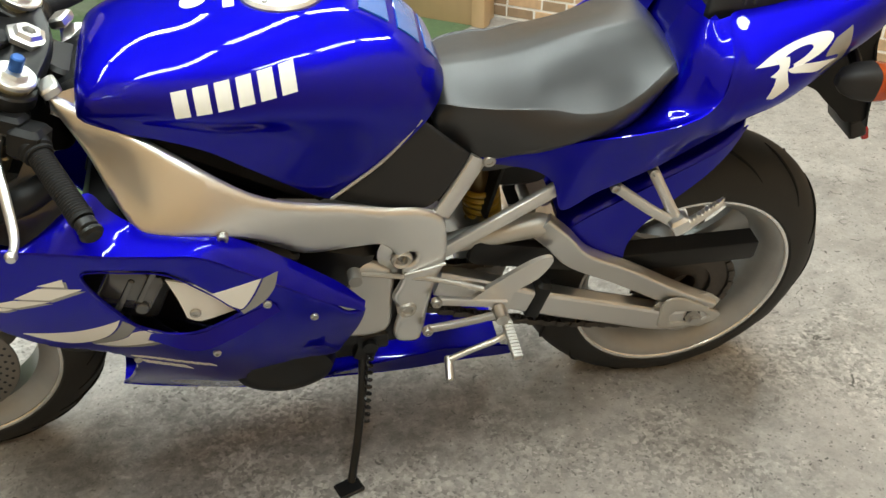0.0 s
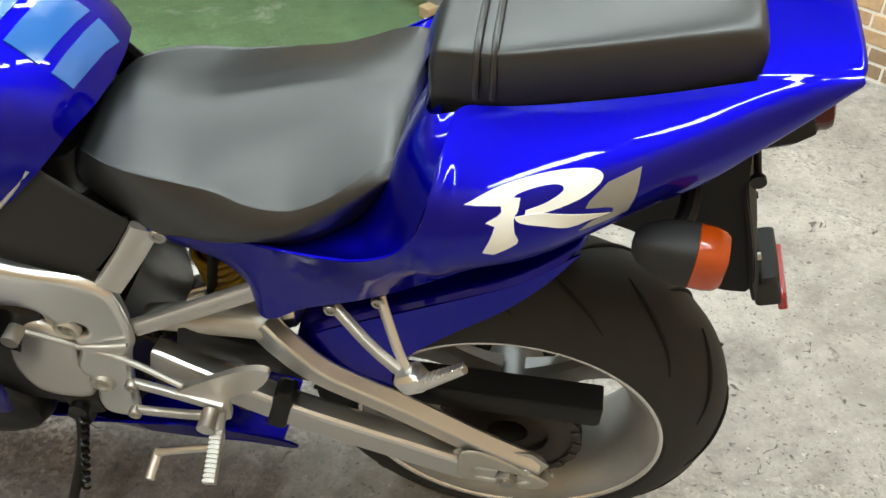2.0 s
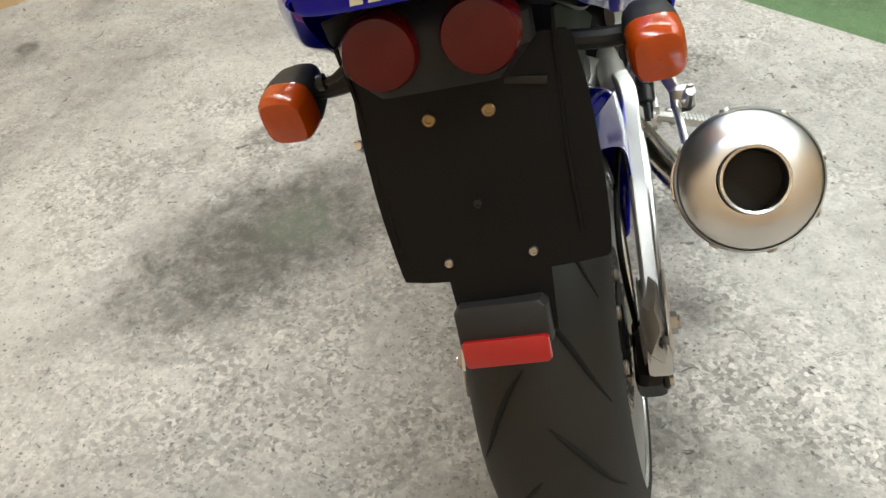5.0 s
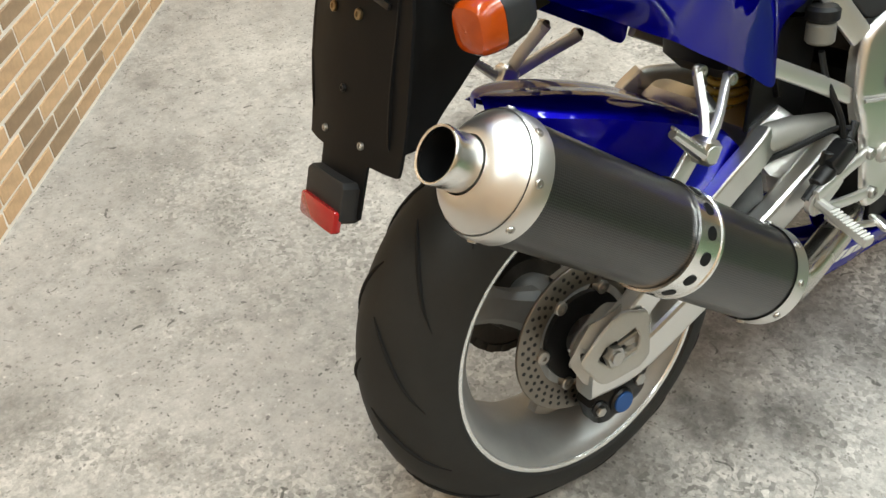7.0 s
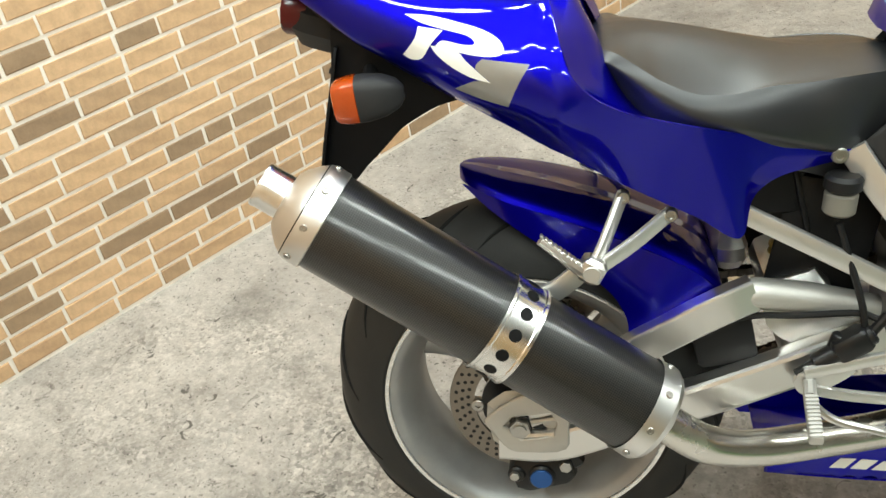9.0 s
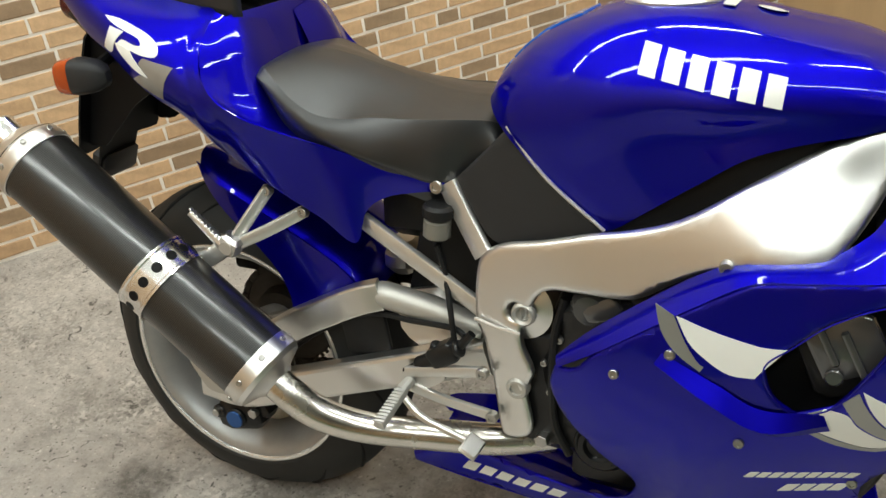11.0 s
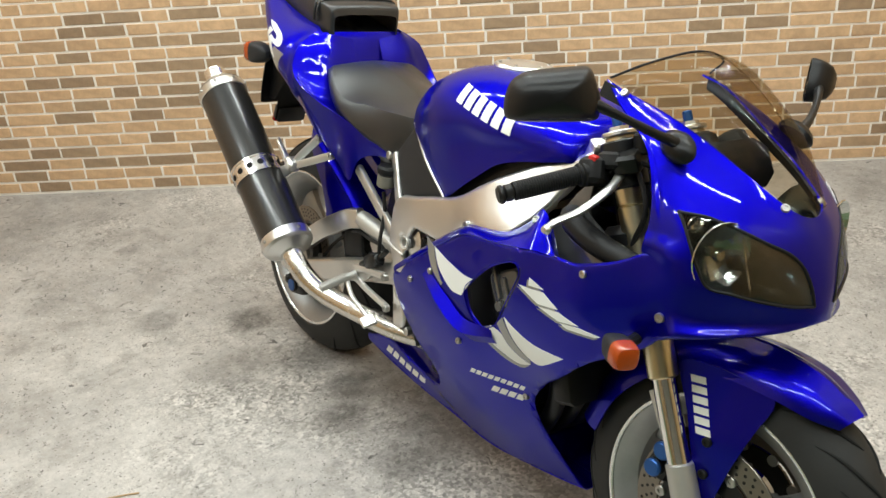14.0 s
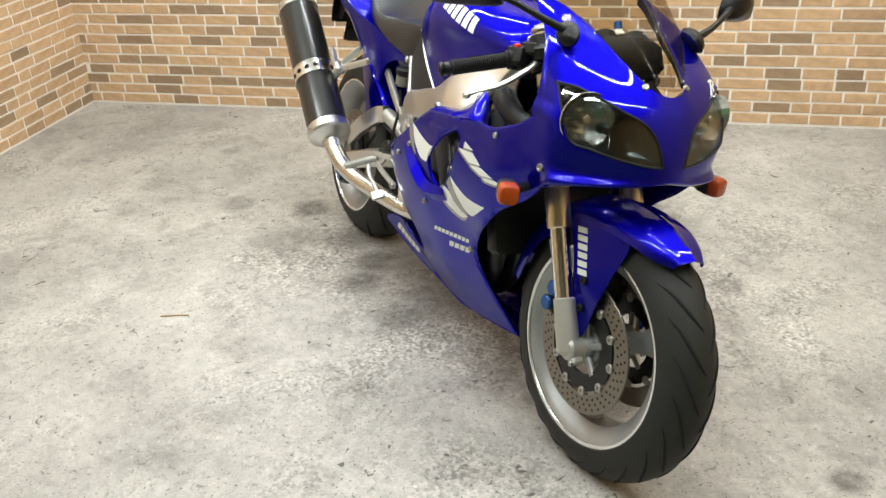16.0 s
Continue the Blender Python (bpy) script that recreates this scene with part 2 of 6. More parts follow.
# stain marks on the open floor, and darker spots beneath and beside the bike
FLOOR_SPOTS = [(.46, .78, .26, 1.0), (.62, .64, .26, 1.0), (.30, .93, .12, .5), (1.41, 1.66, .05, 1.0), (-.26, -.14, .09, .9), (.26, -.08, .10, .8), (.37, -.17, .09, .8), (-.45, -.37, .09, .6),
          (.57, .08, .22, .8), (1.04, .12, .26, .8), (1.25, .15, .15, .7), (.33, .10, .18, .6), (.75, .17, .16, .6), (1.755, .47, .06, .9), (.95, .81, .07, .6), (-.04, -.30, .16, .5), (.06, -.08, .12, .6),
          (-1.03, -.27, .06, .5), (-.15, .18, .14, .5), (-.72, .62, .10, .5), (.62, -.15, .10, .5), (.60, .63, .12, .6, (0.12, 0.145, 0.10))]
FLOORM = concrete("worn_concrete", (0.512, 0.479, 0.448), (0.135, 0.122, 0.108), 0.68, spots=FLOOR_SPOTS)
GREENM = concrete("green_floor_paint", (0.13, 0.21, 0.10), (0.09, 0.13, 0.075), 0.3, wear=(0.26, 0.29, 0.22))


def brick_material(name):
    m = mat(name, (0.4, 0.2, 0.1), 0.8, bump=0.25, bscale=160)
    nt = m.node_tree
    b = nt.nodes["Principled BSDF"]
    oi = nt.nodes.new("ShaderNodeObjectInfo")
    ge = nt.nodes.new("ShaderNodeNewGeometry")
    ad = nt.nodes.new("ShaderNodeMath")
    ad.operation = "ADD"
    nt.links.new(oi.outputs["Random"], ad.inputs[0])
    nt.links.new(ge.outputs["Random Per Island"], ad.inputs[1])
    fr = nt.nodes.new("ShaderNodeMath")
    fr.operation = "FRACT"
    nt.links.new(ad.outputs[0], fr.inputs[0])
    rp = nt.nodes.new("ShaderNodeValToRGB")
    els = rp.color_ramp.elements
    els[0].position, els[0].color = 0.0, (0.31, 0.215, 0.135, 1)
    els[1].position, els[1].color = 1.0, (0.64, 0.435, 0.26, 1)
    for p, c in ((0.20, (0.36, 0.255, 0.16, 1)), (0.32, (0.53, 0.355, 0.21, 1)), (0.65, (0.585, 0.395, 0.232, 1))):
        e = els.new(p)
        e.color = c
    nt.links.new(fr.outputs[0], rp.inputs[0])
    n = nt.nodes.new("ShaderNodeTexNoise")
    n.inputs["Scale"].default_value = 26
    n.inputs["Detail"].default_value = 7
    n.inputs["Roughness"].default_value = 0.7
    tc = nt.nodes.new("ShaderNodeTexCoord")
    nt.links.new(tc.outputs["Object"], n.inputs["Vector"])
    mx = nt.nodes.new("ShaderNodeMix")
    mx.data_type = "RGBA"
    mx.blend_type = "MULTIPLY"
    mx.inputs["Factor"].default_value = 0.8
    cr2 = nt.nodes.new("ShaderNodeValToRGB")
    cr2.color_ramp.elements[0].position, cr2.color_ramp.elements[0].color = 0.28, (0.72, 0.70, 0.69, 1)
    cr2.color_ramp.elements[1].position, cr2.color_ramp.elements[1].color = 0.62, (1.1, 1.08, 1.05, 1)
    nt.links.new(n.outputs["Fac"], cr2.inputs[0])
    nt.links.new(rp.outputs["Color"], mx.inputs["A"])
    nt.links.new(cr2.outputs["Color"], mx.inputs["B"])
    nt.links.new(mx.outputs["Result"], b.inputs["Base Color"])
    return m


BRICK = brick_material("brick_face")
MORTAR = mat("mortar", (0.90, 0.85, 0.77), 0.9, vary=0.08, scale=30, bump=0.3, bscale=200)
WOOD = mat("varnished_plywood", (0.50, 0.34, 0.18), 0.45, vary=0.25, scale=5, bump=0.06, bscale=90, stretch=(1, 1, 0.12), coat=0.2)
RAWWOOD = mat("raw_timber", (0.42, 0.30, 0.17), 0.7, vary=0.2, scale=9, bump=0.15, bscale=90, stretch=(1, 1, 0.15))
BOARD = mat("grey_board", (0.22, 0.23, 0.22), 0.6, vary=0.12, scale=6)
PLASTER = mat("painted_plaster", (0.30, 0.30, 0.28), 0.8, vary=0.05, scale=4, bump=0.1, bscale=60)
CEILM = mat("ceiling_paint", (0.45, 0.45, 0.44), 0.9, vary=0.05, scale=3)
TUBE = mat("fluorescent_tube", (1.0, 0.97, 0.92), 0.4, emit=1.0)
FIXT = mat("white_enamel", (0.75, 0.75, 0.73), 0.4, vary=0.03)


# ---- mesh helpers ----
def cr(points, n, closed=False):
    """Catmull-Rom samples along control points."""
    p = np.asarray(points, float)
    k = len(p)
    if k == 2:
        s = np.linspace(0, 1, n)[:, None]
        return p[0] * (1 - s) + p[1] * s
    if closed:
        q = np.vstack([p[-1], p, p[0], p[1]])
        u = np.linspace(0, k, n, endpoint=False)
        seg = k
    else:
        q = np.vstack([2 * p[0] - p[1], p, 2 * p[-1] - p[-2]])
        u = np.linspace(0, k - 1, n)
        seg = k - 1
    i = np.minimum(u.astype(int), seg - 1)
    f = (u - i)[:, None]
    a, b, c, d = q[i], q[i + 1], q[i + 2], q[i + 3]
    return 0.5 * (2 * b + (c - a) * f + (2 * a - 5 * b + 4 * c - d) * f**2 + (3 * b - a - 3 * c + d) * f**3)


class M:
    """Vertices and faces being gathered for one mesh."""

    def __init__(self):
        self.v, self.f = [], []

    def add(self, v, f):
        o = len(self.v)
        self.v += [tuple(float(c) for c in p) for p in v]
        self.f += [tuple(i + o for i in q) for q in f]
        return self

    def join(self, *others):
        for m in others:
            self.add(m.v, m.f)
        return self

    def flip(self):
        """The same on the other side of the bike."""
        m = M()
        m.v = [(x, -y, z) for x, y, z in self.v]
        m.f = [tuple(reversed(q)) for q in self.f]
        return m

    def moved(self, matrix):
        m = M()
        m.v = [tuple(matrix @ Vector(p)) for p in self.v]
        m.f = list(self.f)
        return m


def grid_faces(nu, nv, close_u=False, close_v=False):
    out = []
    for i in range(nu if close_u else nu - 1):
        for j in range(nv if close_v else nv - 1):
            a, b = i * nv + j, ((i + 1) % nu) * nv + j
            c, d = ((i + 1) % nu) * nv + (j + 1) % nv, i * nv + (j + 1) % nv
            out.append((a, b, c, d))
    return out


def surface(ctrl, nu, nv):
    """Smooth surface through a grid of control points: points (nu, nv, 3)."""
    c = np.asarray(ctrl, float)
    rows = np.stack([cr(r, nv) for r in c])
    return np.stack([cr(rows[:, j], nu) for j in range(nv)], 1)


def thicken(v, f, t):
    """A shell of thickness t inwards of the face normals."""
    v = np.asarray(v, float)
    n = np.zeros_like(v)
    for q in f:
        a = np.cross(v[q[1]] - v[q[0]], v[q[-1]] - v[q[0]])
        for i in q:
            n[i] += a
    n /= np.maximum(np.linalg.norm(n, axis=1), 1e-12)[:, None]
    count = {}
    for q in f:
        for a, b in zip(q, q[1:] + q[:1]):
            count[(a, b)] = 1
    m = M()
    k = len(v)
    m.v = [tuple(p) for p in v] + [tuple(p) for p in v - n * t]
    m.f = list(f) + [tuple(i + k for i in reversed(q)) for q in f]
    for a, b in count:
        if (b, a) not in count:
            m.f.append((b, a, a + k, b + k))
    return m


def inside(p, poly):
    x, y = p
    hit = False
    for (x0, y0), (x1, y1) in zip(poly, np.roll(poly, -1, 0)):
        if (y0 > y) != (y1 > y) and x < (x1 - x0) * (y - y0) / (y1 - y0) + x0:
            hit = not hit
    return hit


def rbf(points):
    """A smooth height over a plane through points (a, b, height)."""
    p = np.asarray(points, float)
    k = len(p)
    d = np.linalg.norm(p[:, None, :2] - p[None, :, :2], axis=-1)
    a = np.zeros((k + 3, k + 3))
    a[:k, :k] = d + 0.002 * np.eye(k)
    a[:k, k] = a[k, :k] = 1
    a[:k, k + 1:] = p[:, :2]
    a[k + 1:, :k] = p[:, :2].T
    w = np.linalg.solve(a, np.r_[p[:, 2], 0, 0, 0])

    def height(x, y):
        d = np.hypot(p[:, 0] - x, p[:, 1] - y)
        d = np.sqrt(d * d + 0.0004)
        return float(w[:k] @ d + w[k] + w[k + 1] * x + w[k + 2] * y)

    return height


def smooth_outline(pts, per=5, sharp=()):
    """A closed outline, rounded but at the corners named by index."""
    p = np.asarray(pts, float)
    k = len(p)
    out = []
    for i in range(k):
        a, b, c, d = p[i - 1], p[i], p[(i + 1) % k], p[(i + 2) % k]
        if i in sharp:
            a = b - (c - b) * 0.3
        if (i + 1) % k in sharp:
            d = c + (c - b) * 0.3
        for s in range(per):
            f = s / per
            out.append(0.5 * (2 * b + (c - a) * f + (2 * a - 5 * b + 4 * c - d) * f**2 + (3 * b - a - 3 * c + d) * f**3))
    return np.array(out)


from mathutils.geometry import delaunay_2d_cdt


def sheet(outline, height, holes=(), thick=0.003, step=0.014, axis="y", per=5, sharp=(), lift=0.0, hole_sharp=(), roll=0.0):
    """A panel over an outline in the plane across the axis, bulged by height(a, b); its outer face looks along +axis.
    roll: the radius by which its rims are rounded off."""
    rings = [smooth_outline(outline, per, sharp)] + [smooth_outline(h, per, hole_sharp) for h in holes]
    verts, edges = [], []
    for r in rings:
        o = len(verts)
        verts += [Vector(p) for p in r]
        edges += [(o + i, o + (i + 1) % len(r)) for i in range(len(r))]
    allr = np.vstack(rings)
    seg_a, seg_b = allr, np.vstack([np.roll(r, -1, 0) for r in rings])

    def rim(p):
        d = seg_b - seg_a
        k = np.clip(((p - seg_a) * d).sum(1) / np.maximum((d * d).sum(1), 1e-12), 0, 1)
        return np.hypot(*(seg_a + d * k[:, None] - p).T).min()

    def within(p):
        return inside(p, rings[0]) and not any(inside(p, r) for r in rings[1:])

    if roll:
        for r in rings:
            t = np.roll(r, -1, 0) - np.roll(r, 1, 0)
            n = np.c_[-t[:, 1], t[:, 0]] / np.maximum(np.hypot(*t.T), 1e-9)[:, None]
            for k in (.12, .35, .68, 1.0):
                for sg in (1, -1):
                    for p in r + sg * n * roll * k:
                        if within(p) and rim(p) > roll * k * .93:
                            verts.append(Vector(p))
    lo, hi = rings[0].min(0), rings[0].max(0)
    for i, a in enumerate(np.arange(lo[0] + step / 2, hi[0], step)):
        for b in np.arange(lo[1] + step / 2 + (i % 2) * step / 2, hi[1], step):
            if within((a, b)) and rim(np.array((a, b))) > max(step * 0.45, roll * 1.15):
                verts.append(Vector((a, b)))
    v, _, faces, *_ = delaunay_2d_cdt(verts, edges, [], 0, 1e-6)
    keep = []
    for q in faces:
        c = np.mean([v[i] for i in q], 0)
        if within(c):
            keep.append(tuple(q))
    pts = []
    for p in v:
        h = height(p[0], p[1]) + lift
        if roll:
            d = min(rim(np.array(p)), roll)
            h -= roll - math.sqrt(max(0.0, roll * roll - (roll - d) ** 2))
        pts.append((p[0], h, p[1]) if axis == "y" else (h, p[0], p[1]) if axis == "x" else (p[0], p[1], h))
    want = {"y": 1, "x": 0, "z": 2}[axis]
    pts = np.array(pts)
    out = []
    for q in keep:
        n = np.cross(pts[q[1]] - pts[q[0]], pts[q[2]] - pts[q[0]])
        out.append(q if n[want] > 0 else tuple(reversed(q)))
    return thicken(pts, out, thick)


def frames(path):
    p = np.asarray(path, float)
    t = np.gradient(p, axis=0)
    t /= np.linalg.norm(t, axis=1)[:, None]
    ref = np.array([0, 0, 1.0]) if abs(t[0, 2]) < 0.9 else np.array([1.0, 0, 0])
    out = []
    for a in t:
        s = np.cross(a, ref)
        s /= np.linalg.norm(s)
        u = np.cross(s, a)
        ref = u
        out.append((s, u))
    return out


def sweep(profile, path, scale=None, caps=True):
    """A closed profile (side, up) carried along a path."""
    pr = np.asarray(profile, float)
    fr = frames(path)
    k, n = len(pr), len(path)
    sc = np.ones(n) if scale is None else np.asarray(scale, float)
    v = [np.asarray(path[i]) + sc[i] * (a * fr[i][0] + b * fr[i][1]) for i in range(n) for a, b in pr]
    f = grid_faces(n, k, close_v=True)
    if caps:
        f += [tuple(range(k)), tuple(reversed(range((n - 1) * k, n * k)))]
    f = [tuple(reversed(q)) for q in f]
    return M().add(v, f)


def circle(r, n=12, rz=None):
    a = np.linspace(0, 2 * np.pi, n, endpoint=False)
    return np.c_[r * np.cos(a), (rz or r) * np.sin(a)]


def tube(points, r, n=12, samples=None, caps=True):
    path = cr(points, samples or max(2, 6 * (len(points) - 1))) if len(points) > 2 else np.asarray(points, float)
    if np.ndim(r):
        rr = np.interp(np.linspace(0, 1, len(path)), np.linspace(0, 1, len(r)), r)
        return sweep(circle(1.0, n), path, rr, caps)
    return sweep(circle(r, n), path, None, caps)


def rounded_rect(w, h, b):
    w, h = w / 2, h / 2
    return [(w - b, -h), (w - b * 0.3, -h + b * 0.3), (w, -h + b), (w, h - b), (w - b * 0.3, h - b * 0.3), (w - b, h), (-w + b, h),
            (-w + b * 0.3, h - b * 0.3), (-w, h - b), (-w, -h + b), (-w + b * 0.3, -h + b * 0.3), (-w + b, -h)]


def beam(points, w, h, b=0.003, samples=None):
    path = cr(points, samples or 5 * (len(points) - 1) + 1) if len(points) > 2 else np.asarray(points, float)
    return sweep(rounded_rect(w, h, b), path)


def lathe(profile, origin, axis, n=32, closed=False):
    """Turn (radius, along) round an axis."""
    ax = Vector(axis).normalized()
    s = ax.orthogonal().normalized()
    u = ax.cross(s)
    o = Vector(origin)
    v = []
    for i in range(n):
        a = 2 * math.pi * i / n
        d = s * math.cos(a) + u * math.sin(a)
        v += [o + d * r + ax * h for r, h in profile]
    return M().add(v, [tuple(reversed(q)) for q in grid_faces(n, len(profile), close_u=True, close_v=closed)])


def rod(p0, p1, r0, r1=None, n=16, bevel=0.0):
    a, b = Vector(p0), Vector(p1)
    r1 = r0 if r1 is None else r1
    h = (b - a).length
    e = bevel
    return lathe([(0, 0), (r0 - e, 0), (r0, e), (r1, h - e), (r1 - e, h), (0, h)], a, b - a, n)


def box(center, size, bevel=0.003, turn=(0, 0, 0)):
    hx, hy, hz = (s / 2 for s in size)
    prof = rounded_rect(size[0], size[1], min(bevel, hx * 0.9, hy * 0.9))
    e = min(bevel, hz * 0.9)
    k = len(prof)
    rings = [(-hz, 1 - e / max(hx, hy)), (-hz + e, 1), (hz - e, 1), (hz, 1 - e / max(hx, hy))]
    v = [(x * s, y * s, z) for z, s in rings for x, y in prof]
    f = grid_faces(4, k, close_v=True)
    f = [tuple(reversed(q)) for q in f] + [tuple(reversed(range(k))), tuple(range(3 * k, 4 * k))]
    f = [tuple(reversed(q)) for q in f]
    f = [tuple(reversed(q)) for q in f]
    m = M().add(v, f)
    return m.moved(Matrix.LocRotScale(Vector(center), Euler([radians(a) for a in turn]), None))


def plate(outline, y0, y1, bevel=0.002, per=4, sharp=(), axis="y", holes=()):
    """A flat plate over an outline across the axis, from y0 to y1, with chamfered rims."""
    lo, hi = min(y0, y1), max(y0, y1)
    flat = sheet(outline, lambda a, b: hi, holes=holes, thick=hi - lo, step=0.5, axis=axis, per=per, sharp=sharp)
    return flat


def merge(parts):
    m = M()
    for p in parts:
        m.join(p)
    return m


def link(name, m, material, parent=None, label="", sharp=32):
    me = bpy.data.meshes.new(name)
    me.from_pydata(m.v, [], m.f)
    me.validate()
    bm = bmesh.new()
    bm.from_mesh(me)
    bmesh.ops.remove_doubles(bm, verts=bm.verts, dist=1e-5)
    bmesh.ops.recalc_face_normals(bm, faces=bm.faces)
    bm.to_mesh(me)
    bm.free()
    me.polygons.foreach_set("use_smooth", [True] * len(me.polygons))
    me.set_sharp_from_angle(angle=radians(sharp))
    me.materials.append(material)
    ob = new(name, me)
    if parent:
        ob.parent = parent
    if label:
        tagged(ob, label=label)
    return ob


def part(name, m, material, parent, label="", sharp=32):
    return link(name, m, material, parent, label, sharp)


def bolt(p, axis, r=0.008, h=0.004):
    return lathe([(0, h * 0.5), (r * 0.45, h * 0.5), (r * 0.5, h), (r * 0.85, h), (r, h * 0.6), (r, -h)], p, axis, 12)



def each(name, meshes, material, parent, s=1, label=""):
    """Alike small pieces, each an object of its own."""
    for m in meshes:
        part(name, m if s > 0 else m.flip(), material, parent, label)


from mathutils.bvhtree import BVHTree


def side_of(m):
    """The y of a mesh's outer face over (x, z)."""
    tree = BVHTree.FromPolygons([Vector(p) for p in m.v], m.f)

    def height(x, z):
        p = tree.ray_cast(Vector((x, 1.0, z)), Vector((0, -1, 0)))[0]
        return (p or tree.find_nearest(Vector((x, 0.2, z)))[0]).y

    return height


def top_of(m):
    """The z of a mesh's upper face over (x, y)."""
    tree = BVHTree.FromPolygons([Vector(p) for p in m.v], m.f)

    def height(x, y):
        p = tree.ray_cast(Vector((x, y, 2.0)), Vector((0, 0, -1)))[0]
        return (p or tree.find_nearest(Vector((x, y, 1.0)))[0]).z

    return height

# ---- the motorcycle: x forward, y to its left, z up, leaning on its side stand ----
bike = new("motorcycle")
bike.matrix_world = pose(0, 0, 0, -LEAN, 0, 0)
tagged(bike, label="blue sport motorcycle leaning on its side stand on concrete", category="motorcycle")

LEFT, RIGHT = 1, -1


def sided(m, s):
    return m if s > 0 else m.flip()


# -- wheels --
LIP = mat("bright_rim_edge", (0.80, 0.80, 0.79), 0.25, 0.8)
GROOVE = mat("groove_shadow_rubber", (0.006, 0.006, 0.006), 0.9)


def wheel(name, c, radius, half, rim_r, rim_half, spoke_w, discs, label, tread):
    hub = new(name)
    hub.parent = bike
    hub.location = c
    tagged(hub, label=label)
    prof = []
    for a in np.linspace(-1.0, 1.0, 17):
        y = half * math.sin(a * 1.45) / math.sin(1.45)
        prof.append((radius - (radius - rim_r) * 0.92 * (1 - math.cos(a * 1.45)) / (1 - math.cos(1.45)), y))
    prof = [(rim_r - 0.004, -rim_half * 0.97)] + prof + [(rim_r - 0.004, rim_half * 0.97)]
    part("tyre", lathe(prof, (0, 0, 0), (0, 1, 0), 96, closed=True), RUBBER, hub)
    # tread grooves, slanting from the shoulders to the middle
    for s in (1, -1):
        pts = []
        for k in range(7):
            q = k / 6
            a = q * 0.42 - .05 * math.sin(q * 3.14)
            yy = s * half * (0.10 + 0.74 * q)
            t = math.asin(min(1, abs(yy) / half * math.sin(1.45))) / 1.45
            r = radius - (radius - rim_r) * 0.92 * (1 - math.cos(t * 1.45)) / (1 - math.cos(1.45))
            pts.append(((r + .0002) * math.cos(a), yy, (r + .0002) * math.sin(a)))
        gm = None
        for i in range(tread):
            ob = part("tread_groove", tube(pts, [0.0008, 0.0026, 0.0034, 0.0036, 0.0034, 0.0026, 0.0008], 8, 15), GROOVE, hub) if gm is None else new("tread_groove", gm)
            gm = ob.data
            ob.parent = hub
            ob.rotation_euler = (0, 2 * math.pi * (i + (0.5 if s > 0 else 0)) / tread, 0)
    rp = [(rim_r + 0.004, -rim_half), (rim_r + 0.004, -rim_half + 0.006), (rim_r - 0.010, -rim_half + 0.014), (rim_r - 0.030, -rim_half * 0.55),
          (rim_r - 0.034, 0), (rim_r - 0.030, rim_half * 0.55), (rim_r - 0.010, rim_half - 0.014), (rim_r + 0.004, rim_half - 0.006),
          (rim_r + 0.004, rim_half), (rim_r - 0.006, rim_half - 0.002), (rim_r - 0.018, rim_half - 0.012), (rim_r - 0.040, rim_half * 0.5),
          (rim_r - 0.044, 0), (rim_r - 0.040, -rim_half * 0.5), (rim_r - 0.018, -rim_half + 0.012), (rim_r - 0.006, -rim_half + 0.002)]
    part("rim", lathe(rp, (0, 0, 0), (0, 1, 0), 72, closed=True), WHEEL, hub)
    for y in (rim_half, -rim_half):
        part("rim_lip", lathe([(rim_r + .002 + .0058 * math.cos(a), y + .0040 * math.sin(a)) for a in np.linspace(0, 6.283, 8, endpoint=False)], (0, 0, 0), (0, 1, 0), 72, closed=True), LIP, hub)
    hubm = lathe([(0.016, -0.055), (0.040, -0.055), (0.046, -0.03), (0.042, 0), (0.046, 0.03), (0.040, 0.055), (0.016, 0.055)], (0, 0, 0), (0, 1, 0), 36, closed=True)
    part("hub", hubm, WHEEL, hub)
    for i in range(3):
        a = 2 * math.pi * i / 3 + 0.5
        d, p = np.array([math.cos(a), 0, math.sin(a)]), np.array([-math.sin(a), 0, math.cos(a)])
        rows = []
        for q in np.linspace(0, 1, 7):
            r = 0.038 + q * (rim_r - 0.076)
            w = spoke_w * (0.85 - 0.25 * math.sin(q * math.pi) + 0.4 * q**3)
            h = 0.020 - 0.006 * math.sin(q * math.pi)
            c0 = d * r
            rows.append([c0 + p * w + [0, -h * .5, 0], c0 + p * w + [0, h * .5, 0], c0 + p * w * 0.6 + [0, h, 0], c0 - p * w * 0.6 + [0, h, 0], c0 - p * w + [0, h * .5, 0],
                         c0 - p * w + [0, -h * .5, 0], c0 - p * w * 0.6 + [0, -h, 0], c0 + p * w * 0.6 + [0, -h, 0]])
        rows = np.array(rows)
        part("spoke", M().add(rows.reshape(-1, 3), grid_faces(7, 8, close_v=True)), WHEEL, hub)
    for y, ro, ri in discs:
        # drilled ring: bands of holes cut as gaps in the ring
        n = 60
        disc = []
        for y0 in (y,):
            rr = [ri, ri + (ro - ri) * 0.25, ri + (ro - ri) * 0.45, ri + (ro - ri) * 0.7, ro]
            prof = [(ri, y - 0.0025), (ro - 0.001, y - 0.0025), (ro, y - 0.0015), (ro, y + 0.0015), (ro - 0.001, y + 0.0025), (ri, y + 0.0025)]
            disc.append(lathe(prof, (0, 0, 0), (0, 1, 0), n, closed=True))
        ring = part("brake_disc", merge(disc), DISC, hub, "drilled steel brake disc")
        hl = []
        sgn = 1 if y > 0 else -1
